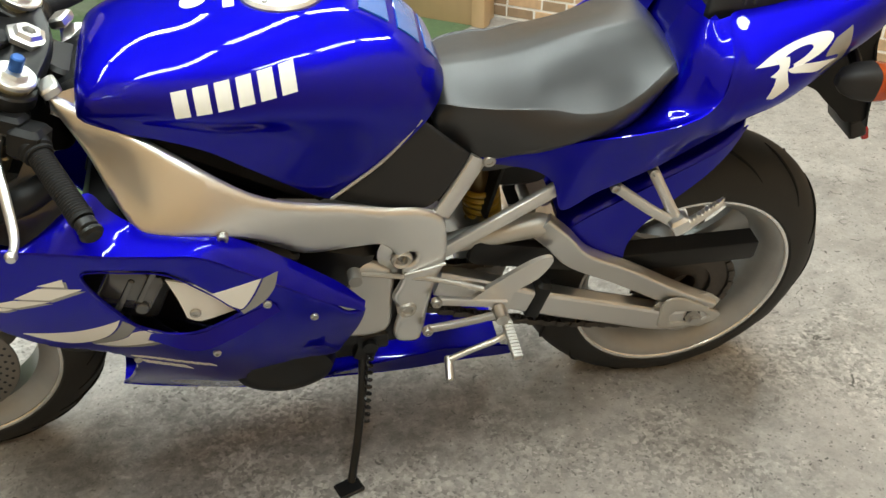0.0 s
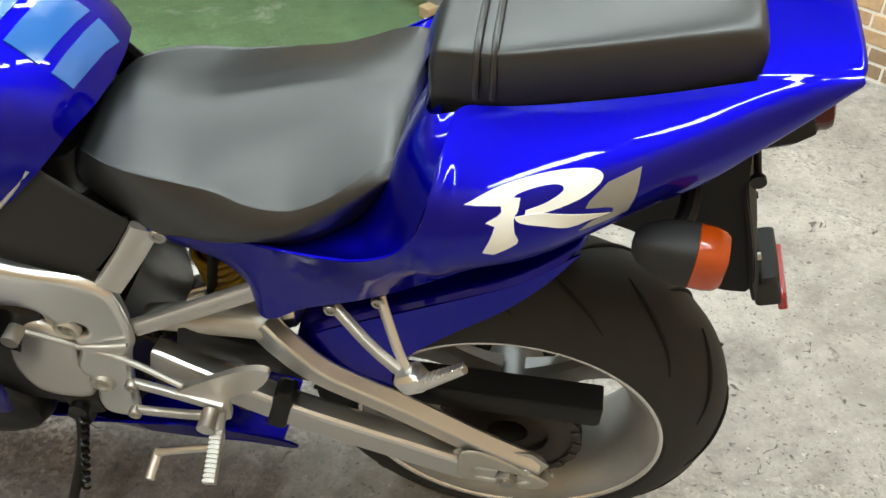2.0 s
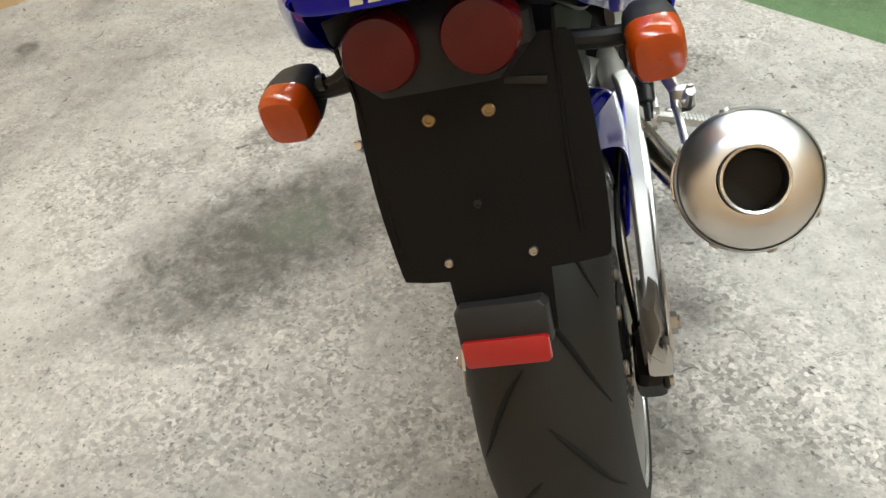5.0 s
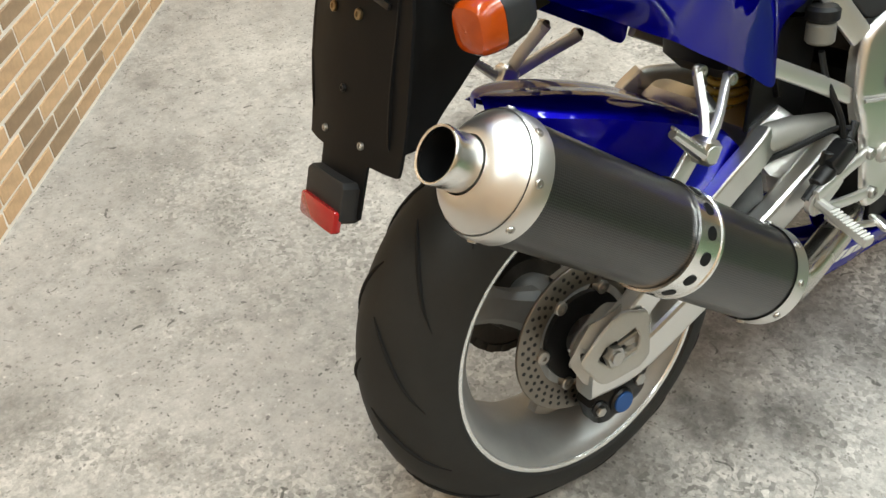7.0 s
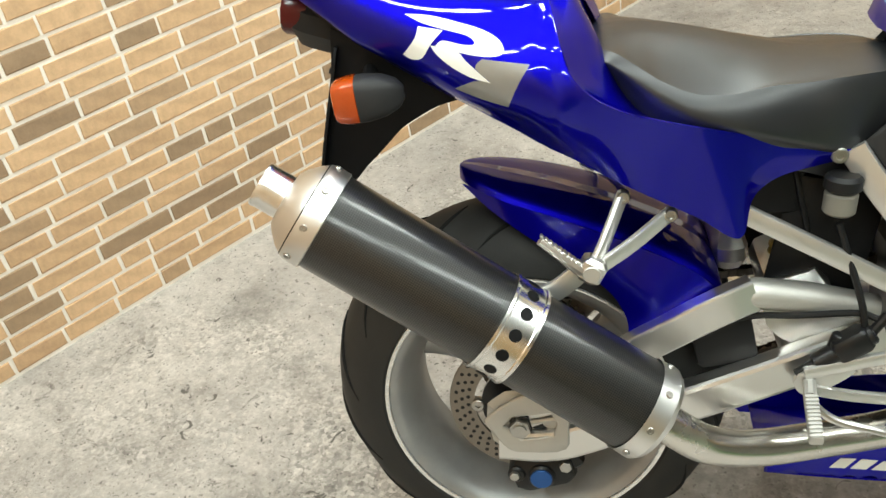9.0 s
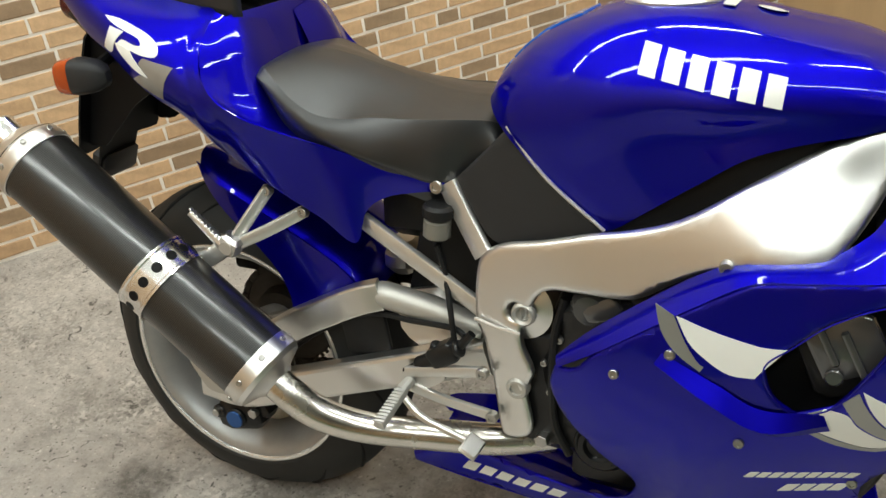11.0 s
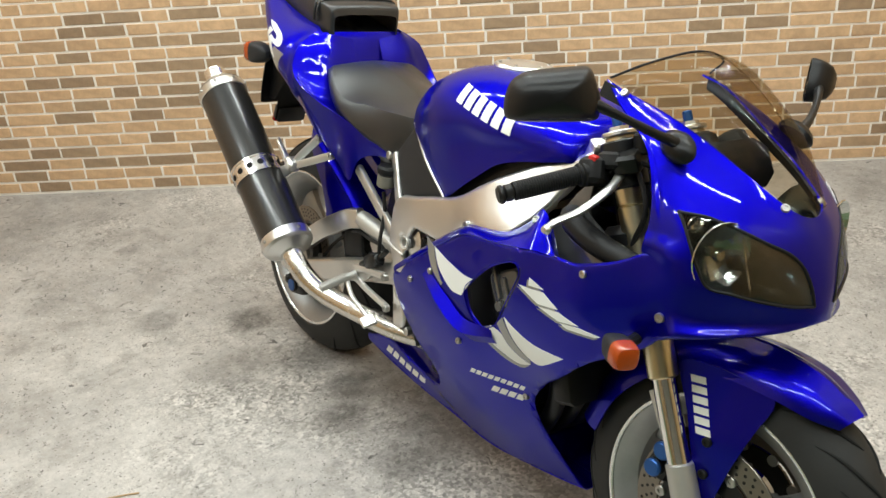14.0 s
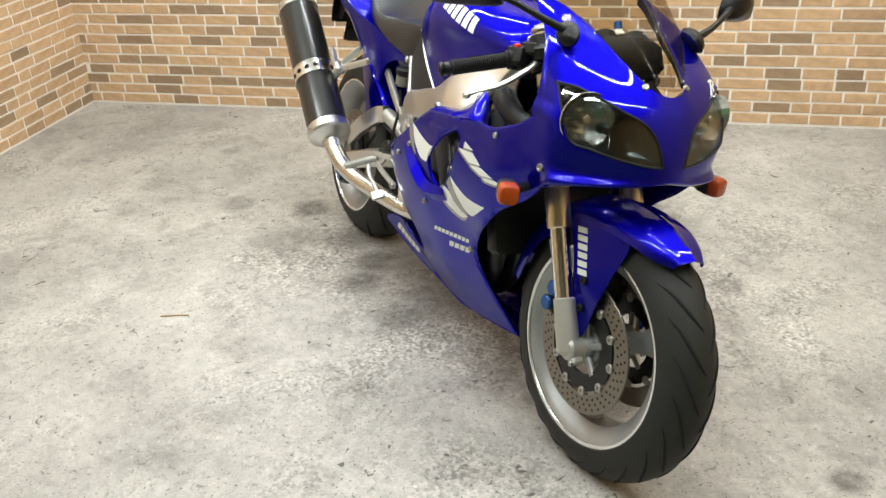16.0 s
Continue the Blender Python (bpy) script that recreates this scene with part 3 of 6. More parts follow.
        for i in range(40):
            a = 2 * math.pi * i / 40
            for k, fr in ((0, 0.25), (1, 0.5), (2, 0.75)):
                b = a + k * 0.05
                r = ri + (ro - ri) * fr
                hl.append(rod((r * math.cos(b), y - sgn * 0.001, r * math.sin(b)), (r * math.cos(b), y + sgn * 0.0029, r * math.sin(b)), 0.0032, n=8))
        tagged(part("disc_hole", merge(hl), BLACKG, ring), kind="stuff")
        if ro > .13:
            part("disc_carrier", lathe([(.060, y - .003), (ri * .93, y - .003), (ri * .93, y + .003), (.060, y + .003)], (0, 0, 0), (0, 1, 0), 40, closed=True), BLACKG, hub)
            arms = []
            for i in range(5):
                a = 2 * math.pi * i / 5 + .4
                arms.append(beam([(.024 * math.cos(a), y - sgn * .004, .024 * math.sin(a)), (.066 * math.cos(a + .10), y, .066 * math.sin(a + .10))], .010, .016, .003))
            each("carrier_arm", arms, WHEEL, hub)
            part("hub_cap", rod((0, y - sgn * .020, 0), (0, y + sgn * .012, 0), .028, .024, 28, .003), WHEEL, hub)
        else:
            part("disc_carrier", lathe([(0.034, y - 0.004), (ri * 0.86, y - 0.004), (ri * 0.86, y + 0.004), (0.034, y + 0.004)], (0, 0, 0), (0, 1, 0), 36, closed=True), BLACKG, hub)
        rivets = []
        for a in np.linspace(0, 2 * np.pi, 10 if ro > .13 else 6, endpoint=False):
            p = np.array([ri * .93 * math.cos(a), y, ri * .93 * math.sin(a)])
            rivets.append(lathe([(0, .0045), (.0035, .0045), (.004, .0075), (.0085, .0075), (.0105, .006), (.0105, -.006), (0, -.006)], p, (0, sgn, 0), 14))
        each("disc_rivet", rivets, STEEL, ring)
    return hub


RW = (-0.004, 0.0, 0.302)
FW = (1.416, 0.0, 0.300)
rear_wheel = wheel("rear_wheel", RW, 0.314, 0.095, 0.219, 0.088, 0.040, [(-0.082, 0.121, 0.082)], "rear wheel with silver three-spoke rim and wide tyre", 14)
front_wheel = wheel("front_wheel", FW, 0.303, 0.064, 0.219, 0.058, 0.034, [(0.066, 0.149, 0.105), (-0.066, 0.149, 0.105)], "front wheel with silver rim and twin brake discs", 22)
spr = lathe([(0.06, 0.086), (0.098, 0.086), (0.102, 0.090), (0.098, 0.094), (0.06, 0.094)], (0, 0, 0), (0, 1, 0), 86, closed=True)
teeth = [box((0.104 * math.cos(a), 0.090, 0.104 * math.sin(a)), (0.009, 0.005, 0.006), 0.001, (0, -math.degrees(a), 0)) for a in np.linspace(0, 2 * np.pi, 43, endpoint=False)]
SPR = part("sprocket", spr, CHAINM, rear_wheel, "dark steel rear sprocket")
tagged(part("sprocket_teeth", merge(teeth), CHAINM, SPR), kind="stuff")
part("sprocket_carrier", lathe([(0.03, 0.05), (0.062, 0.055), (0.066, 0.086), (0.03, 0.09)], (0, 0, 0), (0, 1, 0), 30, closed=True), CHAINM, rear_wheel)

# -- tank --
tank_rows = [
    [(.489, 0, .826), (.492, .05, .828), (.500, .090, .828), (.515, .118, .815), (.540, .134, .790), (.600, .138, .732), (.684, .142, .672)],
    [(.510, 0, .866), (.512, .055, .865), (.520, .102, .856), (.540, .134, .830), (.575, .148, .795), (.630, .148, .740), (.702, .147, .682)],
    [(.560, 0, .914), (.562, .062, .911), (.570, .114, .895), (.590, .150, .862), (.625, .163, .818), (.668, .155, .760), (.722, .150, .697)],
    [(.640, 0, .948), (.640, .070, .944), (.644, .122, .927), (.655, .158, .894), (.675, .173, .848), (.710, .161, .790), (.762, .154, .728)],
    [(.720, 0, .962), (.720, .075, .957), (.722, .126, .938), (.728, .158, .906), (.742, .174, .862), (.768, .160, .818), (.808, .156, .762)],
    [(.810, 0, .957), (.810, .078, .951), (.811, .128, .932), (.814, .158, .902), (.822, .172, .862), (.836, .158, .828), (.858, .156, .797)],
    [(.890, 0, .942), (.890, .076, .937), (.891, .124, .921), (.893, .150, .896), (.897, .159, .866), (.904, .153, .842), (.914, .150, .818)],
    [(.955, 0, .930), (.955, .070, .926), (.957, .114, .913), (.960, .138, .890), (.963, .145, .866), (.967, .144, .846), (.971, .142, .832)],
    [(1.006, 0, .914), (1.005, .062, .910), (1.004, .100, .900), (1.006, .124, .882), (1.010, .131, .862), (1.012, .131, .850), (1.013, .128, .842)],
    [(1.028, 0, .892), (1.027, .056, .890), (1.026, .090, .884), (1.026, .112, .870), (1.027, .119, .857), (1.027, .119, .848), (1.026, .116, .842)],
    [(1.034, 0, .852), (1.033, .054, .851), (1.032, .086, .850), (1.031, .104, .848), (1.030, .110, .845), (1.029, .111, .843), (1.027, .110, .840)],
]
tg = surface(tank_rows, 56, 40)
tm = M().add(tg.reshape(-1, 3), grid_faces(56, 40))
TANK = part("fuel_tank", merge([tm, tm.flip()]), BLUE, bike, "glossy metallic blue fuel tank")
# a height over (x, z) on the tank side for its decals
tank_side = side_of(tm)
tank_top = top_of(tm)


def decal(name, outline, height, material, parent, s, per=3, sharp=None, lift=0.0012, step=0.010, label=""):
    k = range(len(outline)) if sharp is None else sharp
    return part(name, sided(sheet(outline, height, thick=0.0009, step=step, per=per, sharp=k, lift=lift), s), material, parent, label)


def letter_bars(name, p0, p1, up, n, height, material, parent, s, fill=0.72, slant=0.15, lift=0.0014):
    """Plain bars in place of lettering, along p0 to p1 in (x, z)."""
    p0, p1, up = np.array(p0), np.array(p1), np.array(up)
    for i in range(n):
        a = p0 + (p1 - p0) * i / n
        b = p0 + (p1 - p0) * (i + fill) / n
        sl = (p1 - p0) / n * slant
        decal(name, [a - up / 2 - sl, b - up / 2 - sl, b + up / 2 + sl, a + up / 2 + sl], height, material, parent, s, per=3, lift=lift, step=0.006)


for s in (LEFT, RIGHT):
    letter_bars("tank_mark", (.892, .881), (.714, .914), (.011, .034), 6, tank_side, WHITE, TANK, s, lift=.0030)
cap = lathe([(0, 0.014), (0.030, 0.014), (0.040, 0.011), (0.046, 0.010), (0.060, 0.009), (0.064, 0.004), (0.064, -0.01)], (.727, 0, .957), (-0.02, 0, 1), 40)
part("fuel_cap", cap, ALU, TANK, "round aluminium fuel cap")
each("cap_bolt", [bolt((.727 + .052 * math.cos(a), .052 * math.sin(a), .9665), (0, 0, 1), .004, .003) for a in np.linspace(0, 6.28, 6, endpoint=False)], STEEL, TANK)
# round badge and bars on top of the tank
part("tank_badge", sheet([(.855 + .019 * math.cos(a), .016 * math.sin(a)) for a in np.linspace(0, 6.283, 10, endpoint=False)], tank_top, thick=.0009, step=.008, axis="z", per=3, lift=.0012), WHITE, TANK)
part("tank_sticker", sheet([(.796, -.034), (.812, -.034), (.812, .034), (.796, .034)], tank_top, thick=.0009, step=.01, axis="z", per=2, sharp=(0, 1, 2, 3), lift=.0012), WHITE, TANK)
# pads down the back of the tank
for outline in ([(.618, .034), (.576, .048), (.570, -.048), (.612, -.034)], [(.563, .054), (.531, .057), (.523, -.057), (.556, -.054)], [(.521, .056), (.504, .054), (.497, -.054), (.515, -.056)]):
    pad = sheet(outline, lambda a, b: tank_top(a, abs(b)), thick=0.003, step=0.008, axis="z", per=3, sharp=(0, 1, 2, 3), lift=0.0028)
    part("tank_pad", pad, PADBLUE, TANK, "translucent blue rubber pad")

# -- frame: twin spar beams, plates and rear struts --
spar_y = rbf([(1.02, .94, .085), (1.03, .85, .115), (1.0, .78, .144), (.96, .70, .212), (.96, .82, .142), (.90, .80, .156), (.88, .70, .216), (.80, .74, .180), (.78, .64, .190), (.70, .70, .172),
              (.70, .62, .176), (.60, .66, .165), (.56, .60, .160), (.54, .50, .156), (.55, .40, .152), (.56, .33, .150)])
spar = [(1.064, .880), (1.012, .850), (.958, .824), (.909, .796), (.863, .768), (.787, .716), (.726, .690), (.672, .675), (.600, .652), (.540, .635), (.507, .612), (.496, .580), (.494, .510), (.508, .470), (.522, .400),
        (.532, .330), (.545, .310), (.578, .318), (.588, .345), (.578, .400), (.590, .440), (.572, .490), (.585, .545), (.610, .578), (.660, .585), (.736, .595), (.800, .640), (.852, .668), (.925, .680), (.965, .690),
        (1.000, .735), (1.030, .800), (1.056, .850)]
for s in (LEFT, RIGHT):
    fr = part("frame_spar", sided(sheet(spar, spar_y, thick=0.040, step=0.014, per=4, sharp=(0,), roll=.010, holes=[[(.562 + .013 * math.cos(a), .534 + .013 * math.sin(a)) for a in np.linspace(0, 6.283, 8, endpoint=False)]]), s),
              SPARM, bike, "satin silver aluminium twin-spar frame side", sharp=40)
    hole = lathe([(.011, -.03), (.011, .002), (.015, .005), (.018, .002), (.019, -.004)], (.574, .158, .533), (0, 1, 0), 24)
    part("frame_boss", sided(hole, s), CASTSILVER, fr)
    piv = lathe([(0, .003), (.010, .003), (.0105, .008), (.015, .008), (.018, .003), (.018, -.01)], (.564, .152, .404), (0, 1, 0), 24)
    part("pivot_bolt", sided(piv, s), CASTSILVER, fr)
    part("frame_bolt", sided(bolt((.853, .212, .677), (0, 1, 0), .009, .006), s), STEEL, fr)
    part("weld_seam", sided(tube([(.498, .157, .512), (.53, .160, .506), (.570, .160, .500)], .003, 8), s), SILVER, fr)
    # rear struts
    part("seat_strut", sided(beam([(.505, .135, .606), (.470, .122, .655), (.440, .112, .702)], .012, .036, .004), s), SILVER, bike, "silver seat rail strut")
    part("lower_strut", sided(beam([(.497, .130, .515), (.400, .128, .572), (.300, .122, .628)], .014, .026, .004), s), SILVER, bike, "silver lower seat rail strut")

# steering head
part("steering_head", merge([rod((1.11, 0, .74), (1.045, 0, .875), .045, .042, 24, .006), box((1.04, 0, .845), (.08, .15, .05), .015, (0, 25, 0))]), BLACKG, bike)

# -- side covers under the seat --
cov_y = rbf([(.54, .80, .128), (.455, .715, .118), (.535, .615, .140), (.675, .668, .142), (.60, .72, .142), (.55, .70, .138)])
for s in (LEFT, RIGHT):
    part("side_cover", sided(sheet([(.540, .800), (.500, .758), (.455, .712), (.490, .660), (.530, .626), (.600, .640), (.684, .668), (.610, .728)], cov_y, thick=0.012, step=0.02, per=4, sharp=(0, 2, 6), roll=.005), s),
         DARKGREY, bike, "dark grey plastic side cover below the tank")
    part("cover_edge", sided(tube([(.540, .134, .803), (.600, .142, .738), (.684, .146, .674)], .0028, 8), s), SILVER, bike)

# airbox and dark space below the tank
part("airbox", box((.80, 0, .76), (.34, .26, .14), .03, (0, -32, 0)), BLACKP, bike, "black plastic airbox")
part("air_filter_box", box((.60, 0, .70), (.20, .22, .14), .03), BLACKP, bike)
part("intake_duct", box((.92, 0, .84), (.16, .20, .06), .02, (0, -30, 0)), BLACKP, bike)

# -- rider seat --
seat_rows = []
for x, zt, wc, zc, wb, zb in ((.516, .792, .070, .780, .088, .762), (.508, .802, .080, .787, .098, .752), (.494, .806, .090, .792, .099, .735), (.466, .808, .106, .794, .101, .706), (.425, .809, .118, .794, .120, .704),
                              (.378, .815, .123, .792, .135, .720), (.333, .826, .131, .793, .150, .737), (.290, .838, .144, .790, .158, .750), (.245, .850, .150, .795, .160, .762), (.205, .858, .146, .813, .154, .780),
                              (.175, .862, .136, .833, .146, .806), (.145, .863, .119, .850, .134, .831), (.126, .857, .107, .848, .124, .836), (.119, .842, .102, .834, .120, .826)):
    seat_rows.append([(x, 0, zt), (x, wc * .30, zt - .16 * (zt - zc)), (x, wc * .62, zt - .50 * (zt - zc)), (x, wc * .94, zc + .10 * (zt - zc)), (x, wc, zc), (x, wc + .45 * (wb - wc) + .004, zc - .40 * (zc - zb)), (x, wb, zb + .004), (x, wb - .008, zb - .012), (x, wb - .022, zb - .045)])
sg = surface(seat_rows, 80, 44)
sm = M().add(sg.reshape(-1, 3), grid_faces(80, 44))
part("rider_seat", merge([sm, sm.flip()]), VINYL, bike, "black vinyl rider seat", sharp=45)

# -- passenger seat --
def soft_block(rows, nu=30, nv=24):
    g = surface(rows, nu, nv)
    m = M().add(g.reshape(-1, 3), grid_faces(nu, nv))
    return merge([m, m.flip()])


ps_rows = []
for x, zt, zb, w in ((.098, .968, .915, .098), (.090, .990, .912, .108), (.060, .998, .928, .116), (.020, 1.004, .942, .120), (-.060, 1.018, .958, .116), (-.140, 1.032, .974, .110), (-.190, 1.036, .984, .104), (-.203, 1.020, .988, .100)):
    w -= .004
    ps_rows.append([(x, 0, zt + .004), (x, w * .6, zt + .003), (x, w * .93, zt - .001), (x, w, zt - .010), (x, w, (zt + zb) / 2), (x, w * .98, zb), (x, w * .95, zb - .030)])
PS = part("passenger_seat", soft_block(ps_rows), VINYL, bike, "black vinyl passenger seat", sharp=45)
for x in (.050, .034):
    zt = 1.0035 if x > .04 else 1.0055
    part("seat_strap", tube([(x, -.119, .950), (x, -.117, .985), (x, -.095, zt), (x, 0, zt + .001), (x, .095, zt), (x, .117, .985), (x, .119, .950)], .0035, 8, 48), VINYL, PS)

sb = surface([[(x, 0, z), (x, .06, z), (x, .095, z), (x, w, z - .004)] for x, z, w in ((.092, .898, .118), (.066, .918, .116), (-.06, .945, .112), (-.195, .972, .098))], 14, 10)
m0 = M().add(sb.reshape(-1, 3), grid_faces(14, 10))
sbm = merge([m0, m0.flip()])
part("seat_base", thicken(sbm.v, sbm.f, .003), BLACKP, bike)

# -- tail cowl --
# rows from the front bolt to the rear corner, each from the upper crease down to the lower edge
def between(p, q, out):
    """Four points from p to q, pushed outwards between."""
    p, q = np.array(p), np.array(q)
    return [tuple(p + (q - p) * k + np.array([0, out * b, 0])) for k, b in ((0, 0), (.14, .5), (.32, .9), (.52, 1), (.78, .6), (1, 0))]


tail_rows = [
    between((.447, .112, .699), (.430, .111, .687), .001),
    between((.402, .123, .711), (.395, .118, .683), .002),
    between((.360, .134, .724), (.345, .127, .672), .002),
    between((.317, .148, .738), (.316, .138, .650), .002),
    between((.276, .164, .753), (.302, .149, .601), .000),
    between((.236, .180, .767), (.244, .153, .635), -.003),
    between((.198, .194, .781), (.189, .163, .669), -.002),
    between((.150, .208, .801), (.138, .168, .700), .003),
    between((.108, .212, .832), (.092, .169, .730), .009),
    [(.091, .205, .858), (.088, .211, .842), (.085, .2135, .822), (.081, .210, .798), (.075, .192, .768), (.068, .168, .743)],
    [(.083, .188, .888), (.079, .201, .870), (.075, .210, .847), (.070, .213, .820), (.063, .198, .784), (.055, .165, .750)],
    [(.077, .160, .910), (.070, .185, .893), (.064, .204, .868), (.058, .2145, .837), (.050, .202, .797), (.041, .162, .758)],
    [(.069, .120, .931), (.058, .163, .910), (.050, .198, .884), (.044, .2145, .848), (.036, .203, .805), (.026, .158, .767)],
    [(.022, .1175, .940), (.016, .165, .920), (.012, .199, .893), (.008, .213, .856), (.000, .198, .814), (-.010, .150, .787)],
    [(-.030, .114, .948), (-.030, .163, .928), (-.028, .195, .901), (-.026, .207, .865), (-.032, .190, .825), (-.040, .142, .803)],
    [(-.066, .112, .955), (-.066, .156, .938), (-.067, .184, .916), (-.064, .196, .883), (-.071, .179, .846), (-.081, .138, .828)],
    [(-.100, .110, .962), (-.100, .147, .947), (-.104, .171, .930), (-.100, .181, .900), (-.108, .166, .866), (-.120, .132, .852)],
    [(-.165, .106, .976), (-.165, .131, .966), (-.165, .149, .951), (-.165, .156, .926), (-.172, .145, .896), (-.180, .119, .888)],
    [(-.203, .104, .985), (-.205, .121, .978), (-.206, .134, .966), (-.207, .139, .944), (-.212, .131, .918), (-.218, .111, .912)],
    [(-.243, .0975, .9785), (-.244, .109, .974), (-.246, .117, .966), (-.247, .120, .953), (-.250, .115, .936), (-.254, .101, .930)],
    [(-.287, .0905, .969), (-.288, .094, .967), (-.289, .096, .964), (-.288, .097, .960), (-.286, .095, .954), (-.282, .090, .949)],
]
tr = np.array(tail_rows)
# the flank rises to a thin tip under the rear corner of the top cover
tr[:, :, 2] += np.clip((-.17 - tr[:, :, 0]) / .118, 0, 1) * np.linspace(.022, .027, tr.shape[1])
tr[-1, :, 0] -= .003
fine = np.stack([cr(r, 44) for r in tr])
dist = np.r_[0, np.cumsum(np.linalg.norm(np.diff(tr, axis=0), axis=2).mean(1))]


def spaced(p, at, n):
    """A smooth curve through points that lie unevenly along it."""
    m = np.gradient(p, at, axis=0)
    u = np.linspace(at[0], at[-1], n)
    i = np.clip(np.searchsorted(at, u, side="right") - 1, 0, len(at) - 2)
    h = (at[i + 1] - at[i])[:, None]
    f = (u - at[i])[:, None] / h
    return (2 * f**3 - 3 * f**2 + 1) * p[i] + (f**3 - 2 * f**2 + f) * h * m[i] + (3 * f**2 - 2 * f**3) * p[i + 1] + (f**3 - f**2) * h * m[i + 1]


tg2 = np.stack([spaced(fine[:, j], dist, 120) for j in range(44)], 1)
# even out the long flank behind the seat
hold = (np.clip((.045 - tg2[:, :, 0]) / .07, 0, 1) * np.clip((34 - np.arange(44)) / 12, 0, 1))[1:-1, :, None]
for _ in range(70):
    tg2[1:-1] += hold * .5 * ((tg2[:-2] + tg2[2:]) / 2 - tg2[1:-1])
tail_m = thicken(tg2.reshape(-1, 3), [tuple(reversed(q)) for q in grid_faces(120, 44)], 0.003)
tail_side = side_of(tail_m)
for s in (LEFT, RIGHT):
    tl = part("tail_panel", sided(tail_m, s), BLUE, bike, "glossy blue tail fairing panel")
    part("panel_bolt", sided(bolt((.424, .116, .695), (0, 1, 0), .011, .005), s), STEEL, tl)
    # swash emblem in white and grey, drawn along its own baseline
    if s > 0:
        bowl = [(.050, .887), (.025, .902), (-.005, .914), (-.038, .923), (-.064, .927), (-.074, .924), (-.070, .916), (-.056, .905), (-.032, .894), (-.010, .887), (-.008, .892), (-.026, .900), (-.040, .910), (-.036, .914), (-.020, .911), (.001, .903), (.012, .893)]
        leg = [(.020, .899), (-.002, .901), (-.001, .891), (.002, .884), (0, .870), (-.003, .858), (.018, .841), (.029, .843), (.022, .863), (.019, .875), (.028, .877), (.014, .888)]
        tail = [(.002, .886), (-.020, .891), (-.046, .891), (-.068, .890), (-.085, .888), (-.068, .883), (-.049, .876), (-.026, .879), (-.004, .881)]
        bar = [(-.079, .919), (-.107, .932), (-.106, .908), (-.101, .884), (-.085, .876), (-.059, .867), (-.070, .880), (-.087, .887), (-.085, .895), (-.062, .896), (-.065, .903), (-.071, .910)]
        corners = ((0, 10, 16), (0, 1, 6, 7, 9, 10), (0, 4), (0, 1, 3, 5, 7, 9))
    else:
        bowl = [(-.100, .930), (-.069, .926), (-.033, .916), (-.004, .906), (.015, .894), (.019, .882), (.009, .878), (-.013, .880), (-.043, .887), (-.063, .893), (-.053, .899), (-.029, .893), (-.015, .893), (-.023, .902), (-.049, .910), (-.078, .919)]
        leg = [(-.083, .916), (-.053, .910), (-.068, .896), (-.082, .878), (-.097, .876), (-.107, .882), (-.099, .890), (-.088, .903)]
        tail = [(-.069, .894), (-.037, .886), (-.027, .875), (0, .848), (-.023, .855), (-.045, .868), (-.061, .882)]
        bar = [(-.007, .876), (.049, .866), (.033, .843), (.019, .815), (-.011, .825), (-.045, .839), (-.029, .846), (-.016, .850), (.001, .848), (-.016, .866)]
        corners = ((0, 9), (0, 1, 5), (0, 3), (0, 1, 3, 5, 8))
    decal("emblem_bowl", bowl, tail_side, WHITE, tl, s, sharp=corners[0], step=.008)
    decal("emblem_leg", leg, tail_side, WHITE, tl, s, sharp=corners[1], step=.008, lift=.0016)
    decal("emblem_tail", tail, tail_side, WHITE, tl, s, sharp=corners[2], step=.008, lift=.0020)
    decal("emblem_bar", bar, tail_side, GREYDEC, tl, s, sharp=corners[3], step=.008)

# centre piece between the seats and rear top plate
cp = surface([[(.150, 0, .760), (.150, .06, .760), (.150, .10, .760), (.154, .120, .762), (.165, .130, .764)],
              [(.136, 0, .800), (.136, .06, .800), (.135, .10, .800), (.138, .118, .801), (.146, .130, .801)],
              [(.122, 0, .850), (.120, .06, .850), (.118, .10, .850), (.119, .116, .850), (.122, .128, .849)],
              [(.104, 0, .905), (.102, .06, .905), (.100, .10, .903), (.099, .114, .902), (.098, .124, .901)],
              [(.092, 0, .928), (.090, .06, .928), (.086, .10, .927), (.082, .118, .925), (.078, .130, .921)]], 18, 20)
m0 = M().add(cp.reshape(-1, 3), grid_faces(18, 20))
part("seat_surround", merge([m0, m0.flip()]), BLUE, bike)
ledge = surface([
    [(.420, .119, .706), (.420, .108, .702), (.420, .085, .700), (0.420, .040, 0.688)],
    [(.360, .134, .724), (.360, .123, .717), (.362, .100, .712), (0.362, .040, 0.700)],
    [(.317, .148, .738), (.318, .136, .729), (.320, .110, .722), (0.320, .040, 0.710)],
    [(.236, .180, .767), (.238, .160, .752), (.246, .125, .744), (0.246, .040, 0.732)],
    [(.162, .205, .796), (.170, .178, .777), (.185, .130, .770), (0.185, .040, 0.758)],
    [(.128, .211, .814), (.143, .180, .796), (.165, .125, .788), (0.165, .040, 0.776)],
    [(.100, .210, .840), (.122, .179, .820), (.150, .125, .812), (0.150, .040, 0.800)],
    [(.083, .188, .889), (.108, .160, .870), (.136, .120, .845), (0.136, .040, 0.833)],
    [(.077, .160, .911), (.101, .145, .896), (.124, .115, .878), (0.124, .040, 0.866)],
    [(.069, .120, .932), (.092, .118, .925), (.102, .095, .922), (0.102, .040, 0.910)]], 70, 18)
